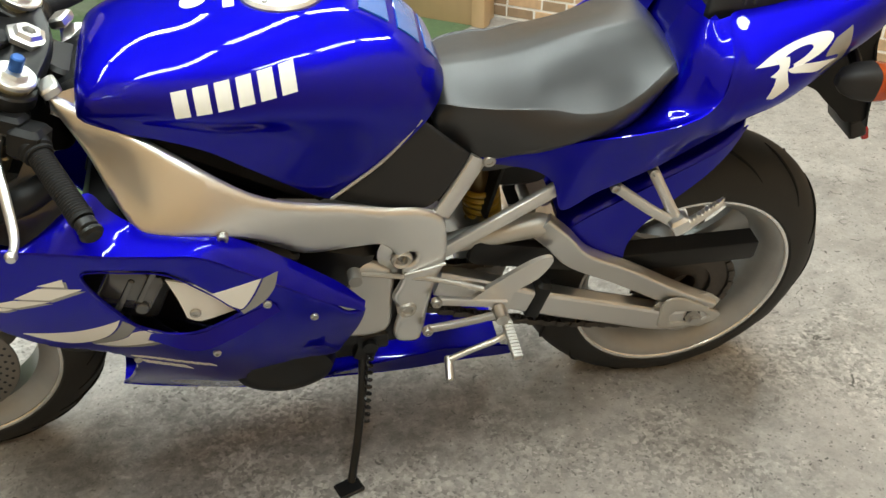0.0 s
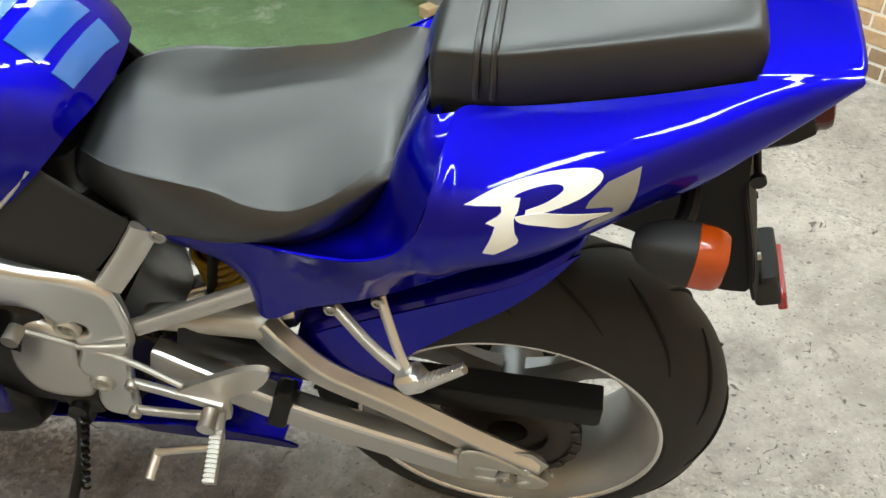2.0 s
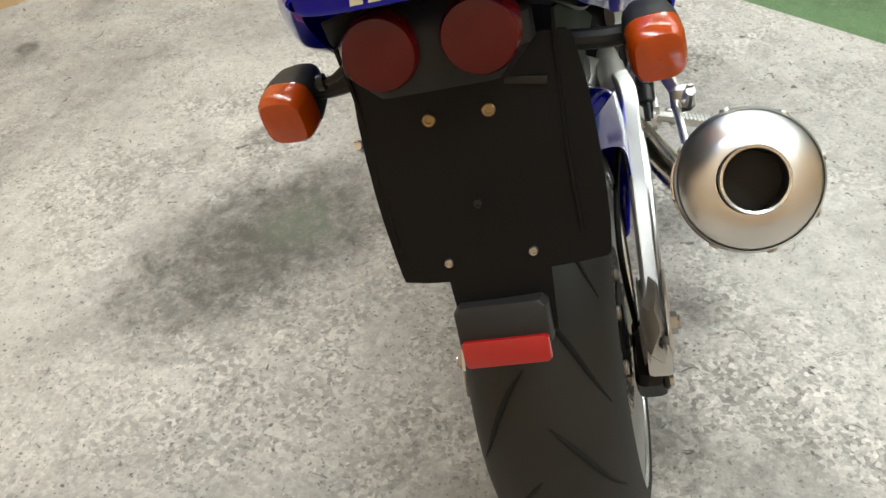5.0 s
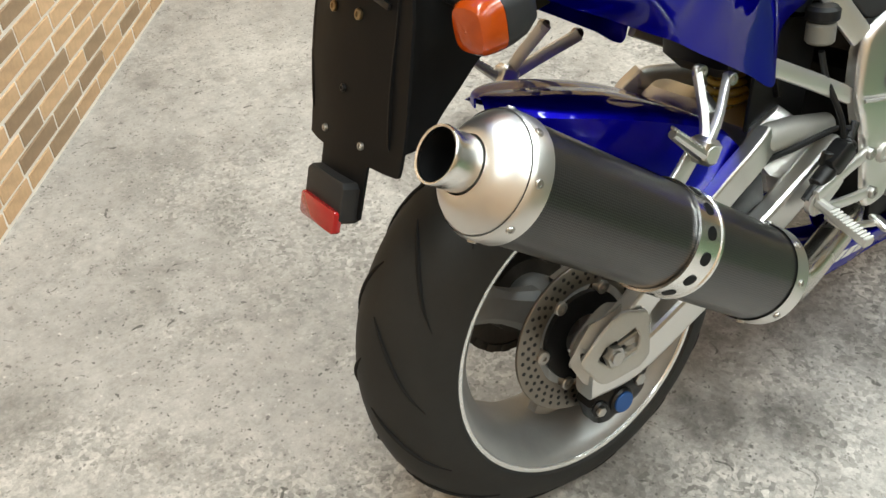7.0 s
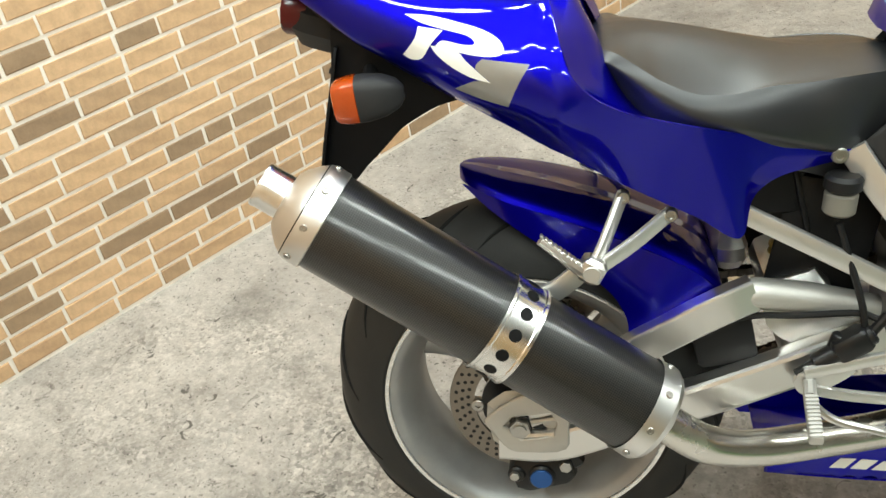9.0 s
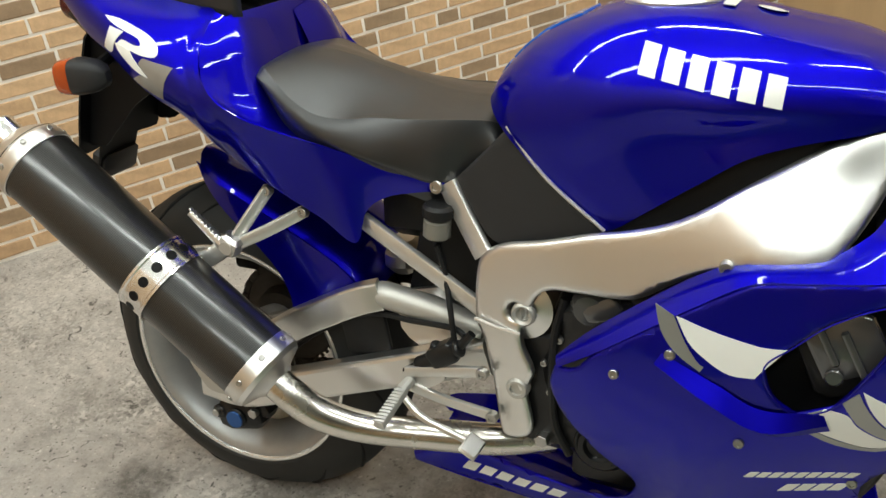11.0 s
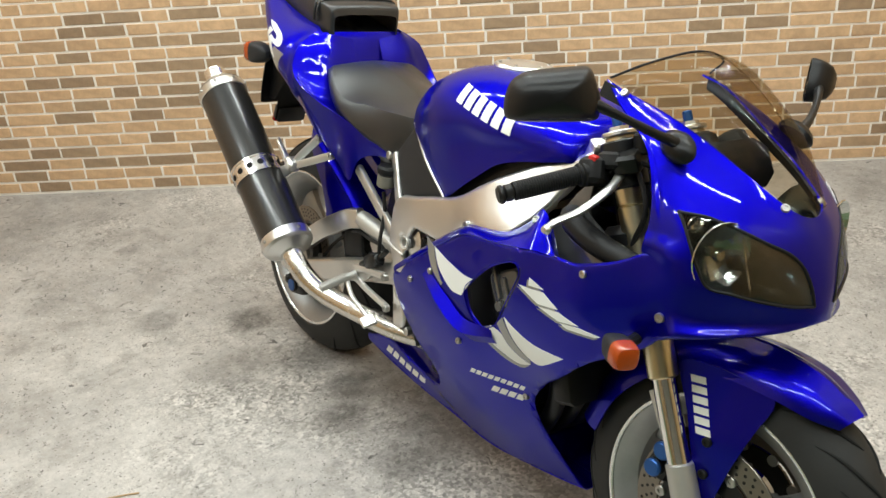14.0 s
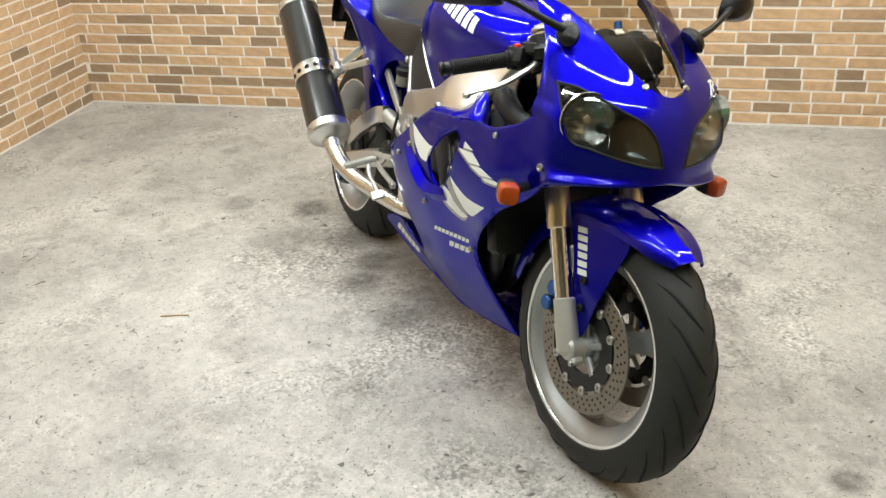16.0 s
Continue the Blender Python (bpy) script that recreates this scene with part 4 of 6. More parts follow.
lm = M().add(ledge.reshape(-1, 3), grid_faces(70, 18))
for s in (LEFT, RIGHT):
    part("seat_ledge", sided(lm, s), BLUE, bike, "glossy blue recess beside the seat")
tp = surface([[(-.198, 0, .996), (-.198, .05, .994), (-.199, .09, .988), (-.200, .102, .984)],
              [(-.245, 0, .9975), (-.245, .05, .996), (-.246, .084, .991), (-.247, .096, .988)],
              [(-.284, 0, .998), (-.284, .05, .997), (-.283, .078, .994), (-.281, .0915, .9905)],
              [(-.2950, 0, .9965), (-.2945, .05, .9955), (-.2930, .078, .9935), (-.2900, .0905, .9905)],
              [(-.2975, 0, .992), (-.2970, .05, .991), (-.2955, .078, .989), (-.2915, .0905, .987)],
              [(-.2975, 0, .975), (-.2965, .05, .975), (-.2945, .080, .976), (-.2905, .091, .977)],
              [(-.290, 0, .970), (-.289, .05, .970), (-.286, .080, .971), (-.282, .091, .972)],
              [(-.255, 0, .962), (-.254, .05, .961), (-.250, .080, .960), (-.245, .092, .958)]], 48, 16)
m0 = M().add(tp.reshape(-1, 3), grid_faces(48, 16))
TOPP = part("tail_top", merge([m0, m0.flip()]), BLUE, bike, "glossy blue tail top cover")
CREAM = mat("cream_decal", (0.66, 0.62, 0.50), 0.35, coat=0.6, vary=0.04, scale=30)
def on_face(y, q):
    """A point on the rear face of the tail, q from its top edge down."""
    k = abs(y)
    top = np.array([np.interp(k, (0, .05, .08), (-.2975, -.2970, -.2955)), y, np.interp(k, (0, .05, .08), (.992, .991, .989))])
    low = np.array([np.interp(k, (0, .05, .08), (-.2975, -.2965, -.2945)), y, np.interp(k, (0, .05, .08), (.975, .975, .976))])
    return top + (low - top) * q + np.array([-.0008, 0, 0])


for i in range(6):
    y0 = .044 - i * .0152
    bar = [on_face(y0, .86), on_face(y0 - .0108, .86), on_face(y0 - .0138, .10), on_face(y0 - .003, .10)]
    part("tail_mark", M().add(np.array(bar + [p + np.array([.006, 0, -.003]) for p in bar]), [(3, 2, 1, 0), (4, 5, 6, 7), (0, 1, 5, 4), (1, 2, 6, 5), (2, 3, 7, 6), (3, 0, 4, 7)]), CREAM, TOPP)

part("inner_mudguard", box((.392, 0, .610), (.008, .150, .170), .003, (0, -12, 0)), BLACKP, bike)

# -- rear end: lamps, mudguard, plate holder, reflector, indicators --
under = surface([[(.05, 0, .90), (.05, .07, .88), (.05, .13, .80)], [(-.10, 0, .90), (-.10, .07, .88), (-.10, .12, .842)], [(-.20, 0, .93), (-.20, .06, .91), (-.20, .105, .90)], [(-.262, 0, .962), (-.262, .05, .958), (-.262, .085, .950)]], 16, 14)
m0 = M().add(under.reshape(-1, 3), grid_faces(16, 14))
part("undertail", thicken(merge([m0, m0.flip()]).v, merge([m0, m0.flip()]).f, .003), BLACKP, bike, "black plastic undertail")
lamp_body = merge([box((-.235, 0, .905), (.09, .165, .075), .025, (0, 20, 0))])
LB = part("tail_lamp", lamp_body, BLACKP, bike, "twin round red tail lamp in black housing")
for y in (.039, -.046):
    part("lens", lathe([(0, .0180), (.014, .0178), (.024, .0170), (.0305, .0150), (.033, .010), (.033, -.02)], (-.272, y, .923), (-1, 0, .22), 40), RED, LB, "dull red round lens")
flap_x = rbf([(0, .87, -.232), (.1, .87, -.215), (0, .83, -.240), (.1, .83, -.225), (0, .69, -.275), (.1, .69, -.262), (.05, .76, -.258), (0, .62, -.300), (.05, .62, -.300), (-.1, .69, -.262), (-.1, .83, -.225), (-.1, .87, -.215)])
fl = sheet([(.072, .885), (.096, .862), (.100, .760), (.095, .678), (.084, .668), (.046, .668), (.042, .605), (-.052, .605), (-.056, .668), (-.104, .668), (-.116, .680), (-.120, .760), (-.114, .862), (-.088, .885)],
           lambda a, b: -flap_x(a, b), thick=0.004, step=0.016, axis="x", per=3, sharp=(5, 6, 7, 8))
fl.v = [(-x, y, z) for x, y, z in fl.v]
fl.f = [tuple(reversed(q)) for q in fl.f]
RF = part("rear_mudguard", fl, FLAP, bike, "black plastic rear mudguard and plate holder")
sides = []
for s in (LEFT, RIGHT):
    q = sheet([(-.045, .806), (-.083, .795), (-.114, .779), (-.138, .764), (-.164, .739), (-.194, .712), (-.222, .686), (-.258, .682), (-.264, .700), (-.250, .760), (-.226, .840), (-.215, .905), (-.150, .880)],
              rbf([(-.05, .80, .120), (-.12, .79, .104), (-.19, .72, .096), (-.26, .70, .094), (-.22, .86, .096), (-.15, .87, .112)]), thick=.003, step=.02, per=3, sharp=(0, 7, 11))
    part("mudguard_side", sided(q, s), FLAP, RF)
each("mudguard_bolt", [bolt((flap_x(y, z) - .001, y, z), (-1, 0, .35), .0048, .003) for y, z in ((.042, .688), (-.042, .688))], STEEL, RF)
part("mudguard_bolt", bolt((flap_x(0, .745) - .001, 0, .745), (-1, 0, .35), .0048, .003), BLACKG, RF)
each("brass_bolt", [bolt((flap_x(y, z) - .001, y, z), (-1, 0, .35), .0065, .003) for y, z in ((.028, .83), (-.028, .83))], BRONZE, RF)
part("slot", box((flap_x(-.06, .85) - .001, -.065, .848), (.004, .04, .007), .001, (10, 20, 0)), BLACKG, RF)
RFX = part("reflector_holder", box((-.300, -.001, .624), (.032, .094, .050), .006, (0, 20, 0)), DARKGREY, RF)
part("reflector", box((-.3225, -.001, .6075), (.012, .088, .028), .003, (0, 20, 0)), REDREF, RFX, "red rectangular reflector")


def indicator(base, lens_dir, size, s, parent, stalk):
    a = np.array(base, float)
    d = np.array(lens_dir, float) / np.linalg.norm(lens_dir)
    w, l, h = size
    side = np.cross(d, (0, 0, 1.0))
    side /= np.linalg.norm(side)
    up = np.cross(side, d)

    def ring(q, k, n=20):
        out = []
        for t in np.linspace(0, 2 * np.pi, n, endpoint=False):
            ct, st = math.cos(t), math.sin(t)
            out.append(a + d * q * l + side * (k * w * np.sign(ct) * abs(ct) ** .6) + up * (k * h * np.sign(st) * abs(st) ** .6))
        return out
    body = [(-.55, .02), (-.54, .30), (-.45, .62), (-.25, .88), (0, .99), (.12, 1.0), (.125, .9)]
    lens = [(.118, .95), (.13, 1.0), (.28, .99), (.40, .93), (.46, .80), (.485, .5), (.49, .02)]
    ind = new("indicator")
    ind.parent = bike
    tagged(ind, label="turn signal with black body and orange lens")
    for nm, rows, mt in (("indicator_body", body, DARKGREY), ("lens", lens, ORANGE)):
        v = np.array([ring(q, k) for q, k in rows]).reshape(-1, 3)
        m = M().add(v, grid_faces(len(rows), 20, close_v=True))
        part(nm, sided(m, s), mt, ind)
    part("stalk", sided(tube(stalk, .010, 10), s), BLACKP, ind)
    return ind


for s in (LEFT, RIGHT):
    indicator((-.160, .178, .832), (-1, .12, -.05), (.027, .088, .029), s, bike, [(-.155, .160, .836), (-.165, .13, .842), (-.17, .09, .850)])
    indicator((1.325, .262, .632), (.93, .36, 0), (.023, .074, .023), s, bike, [(1.318, .245, .632), (1.315, .22, .635), (1.31, .19, .640)])
part("helmet_hook", merge([tube([(-.222, .085, .895), (-.224, .105, .882), (-.224, .118, .880)], .004, 8), rod((-.224, .116, .880), (-.224, .122, .880), .008, n=12)]), BLACKG, bike)

# -- rear hugger --
hug = []
for x, zt, w in ((-.080, .668, .012), (-.070, .669, .036), (-.045, .664, .062), (.00, .652, .086), (.06, .634, .100), (.14, .604, .110), (.205, .574, .114), (.250, .546, .113), (.280, .515, .110), (.290, .482, .108)):
    hug.append([(x, 0, zt + .004), (x, w * .5, zt + .003), (x, w * .86, zt - .003), (x, w, zt - .014)])
g = surface(hug, 36, 14)
hm = M().add(g.reshape(-1, 3), grid_faces(36, 14))
hm = merge([hm, hm.flip()])
HUG = part("rear_hugger", thicken(hm.v, hm.f, .003), BLUE, bike, "glossy blue rear wheel hugger")
hug_y = rbf([(-.07, .655, .038), (-.045, .650, .064), (0, .638, .088), (.02, .595, .098), (.06, .620, .102), (.08, .56, .110), (.14, .590, .113), (.14, .52, .122), (.205, .560, .117), (.20, .50, .126), (.25, .532, .116), (.285, .485, .112), (.18, .43, .124), (.24, .46, .122)])
for s in (LEFT, RIGHT):
    ear = sheet([(-.074, .656), (-.035, .628), (.020, .592), (.080, .553), (.130, .512), (.152, .470), (.155, .435), (.175, .420), (.205, .425), (.245, .455), (.287, .472), (.288, .482), (.279, .502), (.250, .533), (.205, .561), (.140, .591), (.060, .621), (.000, .639), (-.045, .651)],
                hug_y, thick=.003, step=.014, per=3, sharp=(0,))
    part("hugger_side", sided(ear, s), BLUE, HUG)
    part("hugger_bolt", sided(bolt((.185, .127, .438), (0, 1, 0), .009, .005), s), BLACKG, HUG)

# -- swingarm --
for s in (LEFT, RIGHT):
    y = .130
    up = beam(([(.322, .118, .542), (.290, y, .515), (.245, y, .462), (.150, y, .405)] if s > 0 else [(.322, .120, .503), (.285, y, .492), (.225, y, .460), (.150, y, .416)]) + ([(.040, y, .332), (-.045, y, .282)] if s > 0 else [(.050, y, .345), (-.025, y, .312)]), .026, .050, .004)
    low = beam([(.500, .105, .420), (.400, y - .01, .392), (.290, y, .356), (.150, y, .304), (.040, y, .266), (-.045, y, .270)], .034, .058, .007)
    sw = part("swingarm_side", sided(merge([up, low]), s), ALU, bike, "brushed aluminium swingarm with upper brace", sharp=20)
    frame_out = [(-.062, .318), (-.052, .296), (-.030, .264), (.003, .258), (.055, .262), (.062, .300), (.060, .345), (.040, .356), (.010, .366), (-.030, .346)] if s < 0 else [(-.072, .268), (-.050, .248), (.003, .246), (.055, .250), (.062, .290), (.055, .330), (.020, .332), (-.030, .300)]
    hole_out = [(-.034, .308), (-.020, .322), (.036, .329), (.044, .311), (.038, .288), (-.010, .284)] if s < 0 else [(-.046, .268), (-.030, .284), (.030, .296), (.040, .284), (.034, .264), (-.020, .260)]
    ab = part("axle_block", sided(sheet(frame_out, lambda a, b: y + .021, holes=[hole_out], thick=.040, step=.02, per=3, roll=.004, hole_sharp=range(6)), s), CASTSILVER, sw)
    hz = np.mean([p[1] for p in hole_out])
    part("axle_slot", sided(box((0, y + .004, hz), (.10, .006, .046), .002, (0, -8, 0)), s), BLACKG, ab)
    part("chain_adjuster", sided(box((-.010, y + .012, hz), (.030, .016, .030), .003, (0, -8, 0)), s), BLACKG, ab)
    part("adjuster_bolt", sided(rod((.006, y + .012, hz + .003), (.050, y + .012, hz + .010), .005, n=8), s), STEEL, ab)
    part("axle_nut", sided(merge([rod((-.010, y + .012, hz), (-.010, y + .030, hz), .016, n=6), rod((-.010, y + .028, hz), (-.010, y + .034, hz), .010, n=16)]), s), STEEL, sw)
part("swingarm_cross", merge([box((.40, 0, .44), (.09, .19, .13), .02, (0, -15, 0)), box((.305, .03, .520), (.05, .14, .06), .02)]), ALU, bike)
for s, za, zb in ((LEFT, .538, .500), (RIGHT, .500, .462)):
    part("swingarm_neck", sided(tube([(.300, .116, za + .002), (.322, .114, za), (.400, .104, (za + zb) / 2 + .002), (.490, .098, zb)], [.010, .022, .023, .018], 20, 24), s), CASTSILVER, bike, "aluminium swingarm neck tube")
part("brace_gusset", sided(sheet([(.495, .468), (.420, .480), (.338, .494), (.346, .440), (.385, .408), (.480, .415)], rbf([(.5, .47, .094), (.338, .49, .100), (.35, .42, .104), (.48, .42, .098)]), thick=.010, step=.025, per=2, sharp=(0, 2, 3, 5)), RIGHT), ALU, bike)

# chain and guards
cy = .090
loop = []
for a in np.linspace(np.pi / 2, 3 * np.pi / 2, 24):
    loop.append((.106 * math.cos(a), RW[2] + .106 * math.sin(a)))
for a in np.linspace(3 * np.pi / 2, 5 * np.pi / 2, 12):
    loop.append((.600 + .040 * math.cos(a), .408 + .040 * math.sin(a)))
path = np.array(loop + loop[:1])
seg = np.r_[0, np.cumsum(np.hypot(*np.diff(path, axis=0).T))]
links = []
for k, d in enumerate(np.arange(0, seg[-1], .0158)):
    x, zz = np.interp(d, seg, path[:, 0]), np.interp(d, seg, path[:, 1])
    x2, z2 = np.interp(d + .004, seg, path[:, 0]), np.interp(d + .004, seg, path[:, 1])
    an = math.degrees(math.atan2(z2 - zz, x2 - x))
    if 0 < x < .60 and zz < .40:
        zz -= .026 * math.sin(math.pi * x / .60)
    w = .016 if k % 2 else .011
    links.append(box((x, cy + w / 2, zz), (.018, .0022, .013), .001, (0, -an, 0)))
    links.append(box((x, cy - w / 2, zz), (.018, .0022, .013), .001, (0, -an, 0)))
    links.append(rod((x, cy - .006, zz), (x, cy + .006, zz), .005, n=8))
tagged(part("drive_chain", merge(links), CHAINM, bike, "oily steel drive chain"), kind="stuff")
part("chain_guard", merge([box((.02, .105, .404), (.30, .012, .040), .004, (0, -1, 0)), box((.02, .090, .423), (.30, .040, .006), .002, (0, -1, 0))]), BLACKP, bike, "black plastic chain guard")
part("chain_slider", merge([box((.34, .115, .470), (.22, .02, .05), .008, (0, -14, 0)), box((.315, .130, .370), (.03, .04, .09), .008, (0, -16, 0))]), BLACKP, bike)

# -- shock absorber --
shk = new("shock_absorber")
shk.parent = bike
p0, p1 = Vector((.395, .018, .46)), Vector((.430, .018, .70))
part("damper", rod(p0, p1, .022, n=24), BRONZE, shk)
part("spring", tube([tuple(p0.lerp(p1, .12 + .34 * k / 60) + Vector((.031 * math.cos(k * .62), .031 * math.sin(k * .62), 0))) for k in range(61)], .0055, 8, 240), YELLOW, shk, "yellow coil spring")
part("spring_collar", rod(p0.lerp(p1, .70), p0.lerp(p1, .80), .040, n=28, bevel=.004), BLACKG, shk)
part("gas_canister", rod((.36, .035, .60), (.37, .035, .70), .026, n=24, bevel=.006), BRONZE, shk)
# black plates added to keep the gap between strut and spar dark
part("gap_plate", merge([box((.425, -.062, .555), (.13, .008, .17), .006, (0, 12, 0)), box((.285, -.112, .430), (.085, .012, .085), .006, (0, -10, 0))]), BLACKP, bike, "black plates added to darken the gap beside the shock")
part("shock_body", box((.35, 0, .64), (.10, .14, .12), .02), BLACKP, bike)

# -- foot controls --
for s in (LEFT, RIGHT):
    y = .160
    br = merge([beam([(.510, y, .424), (.440, y + .004, .412), (.385, y + .008, .402)], .010, .018, .003), beam([(.526, y, .350), (.450, y + .004, .362), (.388, y + .008, .378)], .010, .016, .003),
                plate([(.420, .405), (.440, .418), (.450, .400), (.410, .372), (.385, .366), (.372, .385), (.385, .402)] if s < 0 else [(.450, .405), (.440, .430), (.360, .488), (.320, .505), (.306, .495), (.330, .455), (.372, .425), (.380, .370), (.405, .368), (.412, .395)], y + .006, y - .003, per=3)])
    fb = part("footrest_bracket", sided(br, s), SILVER, bike, "silver footrest bracket with heel guard")
    each("bracket_bolt", [bolt((.512, y + .005, .424), (0, 1, 0), .010, .006), bolt((.527, y + .005, .350), (0, 1, 0), .010, .006)], STEEL, fb, s)
    peg = merge([tube([(.392, y + .008, .388), (.388, .195, .382)], .009, 10), beam([(.389, .190, .382), (.383, .262, .360)], .018, .015, .004)])
    ribs = [box((.389 - .006 * q, .190 + .072 * q, .3905 - .022 * q), (.018, .0035, .003), .001, (-17, 0, 0)) for q in np.linspace(.15, 1, 11)]
    part("footpeg", sided(merge([peg] + ribs), s), CASTSILVER, fb, "ribbed aluminium footpeg")
part("shift_lever", merge([tube([(.385, .195, .375), (.395, .20, .350), (.450, .20, .325), (.492, .20, .305)], .006, 10), rod((.492, .192, .305), (.497, .234, .285), .008, n=14, bevel=.002), rod((.400, .175, .400), (.400, .205, .400), .012, n=14)]), ALU, bike, "aluminium gear shift lever")
part("shift_rod", merge([tube([(.660, .150, .508), (.520, .155, .475), (.430, .172, .452)], .005, 8), rod((.655, .14, .510), (.655, .175, .510), .012, n=12)]), CASTSILVER, bike)
part("brake_pedal", merge([tube([(.385, -.190, .375), (.420, -.195, .345), (.470, -.195, .328), (.502, -.193, .316)], .006, 10), box((.508, -.200, .315), (.030, .038, .010), .003, (20, 30, 0))]), ALU, bike, "aluminium rear brake pedal")
part("rear_master_cylinder", merge([rod((.400, -.155, .408), (.474, -.155, .456), .014, n=16, bevel=.003), rod((.378, -.155, .392), (.402, -.155, .410), .008, n=12), box((.446, -.155, .440), (.05, .03, .034), .005, (0, -32, 0)), rod((.425, -.15, .430), (.432, -.15, .452), .010, n=12, bevel=.002), rod((.466, -.155, .450), (.490, -.150, .480), .007, n=10)]), BLACKG, bike, "black rear brake master cylinder")
part("rear_reservoir", merge([rod((.425, -.124, .618), (.428, -.124, .650), .021, n=24, bevel=.004)]), RESV, bike, "translucent brake fluid reservoir")
part("reservoir_cap", rod((.428, -.124, .649), (.430, -.124, .672), .024, n=24, bevel=.005), BLACKP, bike)
each("brake_hose", [tube([(.426, -.128, .606), (.440, -.130, .560), (.456, -.148, .500), (.462, -.152, .462)], .0048, 8), tube([(.478, -.150, .474), (.452, -.140, .478), (.380, -.128, .470), (.310, -.122, .466), (.22, -.10, .42), (.12, -.09, .34), (.05, -.10, .22)], .0048, 8, 40)], BLACKP, bike)

# passenger pegs
for s in (LEFT, RIGHT):
    y = .180
    h = merge([beam([(.152, .150, .672), (.128, .185, .625), (.113, .200, .598)], .010, .020, .003), beam([(.212, .146, .640), (.160, .180, .612), (.118, .200, .592)], .010, .020, .003)])
    hb = part("passenger_bracket", sided(h, s), SILVER, bike, "silver passenger footrest bracket")
    each("bracket_bolt", [bolt((.152, .156, .670), (0, 1, 0), .009, .006), bolt((.212, .152, .640), (0, 1, 0), .009, .006)], STEEL, hb, s)
    part("passenger_peg", sided(merge([box((.108, .204, .592), (.034, .030, .034), .006, (0, 30, 0)), tube([(.100, .210, .590), (.075, .212, .612), (.045, .214, .640)], [.010, .008, .006], 10), rod((.112, .195, .588), (.112, .216, .588), .010, n=16, bevel=.002)] + [box((.092 - .0055 * k, .2115 + .0003 * k, .6055 + .0050 * k), (.006, .015 - .0008 * k, .0035), .001, (0, 50, 0)) for k in range(9)]), s), ALU, hb)

# -- silencer --
OUTLET = mat("brushed_bright_steel", (0.82, 0.81, 0.79), 0.22, 1.0, vary=0.05, scale=12, rvary=0.05)
ex = new("exhaust")
ex.parent = bike
tagged(ex, label="carbon silencer with aluminium caps and steel link pipe")
A, B = Vector((-.244, -.247, .714)), Vector((.172, -.243, .398))
ax = (A - B).normalized()


def barrel(p, q, prof, n=56, flat=1.0):
    return lathe(prof, p, q - p, n)


L = (A - B).length
R0 = .065
n, k = 64, 2
sdir = ax.orthogonal().normalized()
udir = ax.cross(sdir)
cv = [B + ax * (L * j) + (sdir * math.cos(2 * math.pi * i / n) + udir * math.sin(2 * math.pi * i / n)) * R0 for i in range(n + 1) for j in range(2)]
cm = bpy.data.meshes.new("silencer_body")
cm.from_pydata([tuple(p) for p in cv], [], [(i * 2, i * 2 + 1, i * 2 + 3, i * 2 + 2) for i in range(n)])
uv = cm.uv_layers.new(name="UVMap")
for poly in cm.polygons:
    for li, vi in zip(poly.loop_indices, poly.vertices):
        uv.data[li].uv = (vi // 2 / n, vi % 2)
cm.polygons.foreach_set("use_smooth", [True] * len(cm.polygons))
cm.materials.append(CARBON)
body = new("silencer_body", cm)
body.parent = ex
tagged(body, label="dark carbon fibre silencer barrel")
part("end_cap", lathe([(R0 + .001, -.030), (R0 + .003, -.029), (R0 + .003, -.008), (R0 + .001, -.003), (R0 * .88, .009), (R0 * .70, .020), (.037, .026), (.031, .027), (.031, .005)], A, ax, 64), ALU, ex, "spun aluminium end cap")
part("outlet", lathe([(.0295, .010), (.0295, .055), (.0305, .060), (.0295, .063), (.0272, .062), (.0268, .056), (.0268, .02)], A, ax, 40), OUTLET, ex, "polished tail pipe outlet")
part("outlet_bore", lathe([(0, .01), (.0265, .01), (.0265, .059)], A, ax, 32), BLACKG, ex)
part("front_cap", lathe([(R0 + .002, .022), (R0 + .003, -.004), (R0 * .97, -.012), (.036, -.022), (.030, -.028), (.020, -.028)], B, ax, 64), ALU, ex, "aluminium front cap")
mid = B + ax * (L * .425)
part("clamp_band", lathe([(R0 + .001, -.024), (R0 + .0045, -.024), (R0 + .0045, -.020), (R0 + .003, -.018), (R0 + .003, .018), (R0 + .0045, .020), (R0 + .0045, .024), (R0 + .001, .024)], mid, ax, 64), OUTLET, ex, "polished band with punched holes")
hl = []
for i in range(14):
    a = 2 * math.pi * i / 14
    d = sdir * math.cos(a) + udir * math.sin(a)
    hl.append(rod(mid + d * R0, mid + d * (R0 + .0036), .0085, n=14))
each("band_hole", hl, FLAP, ex)
rv = []
for c0, o in ((A, -.012), (B, .010)):
    for i in range(8):
        a = 2 * math.pi * i / 8 + .3
        d = sdir * math.cos(a) + udir * math.sin(a)
        rv.append(bolt(c0 + ax * o + d * (R0 + .002), d, .005, .003))
each("rivet", rv, STEEL, ex)
part("silencer_bracket", merge([beam([(.100, -.195, .590), (.060, -.200, .560), (.020, -.200, .545)], .008, .030, .003), rod((.035, -.20, .548), (.035, -.226, .548), .016, n=20, bevel=.003), rod((.108, -.19, .590), (.108, -.22, .590), .013, n=16, bevel=.002)]), SILVER, ex)
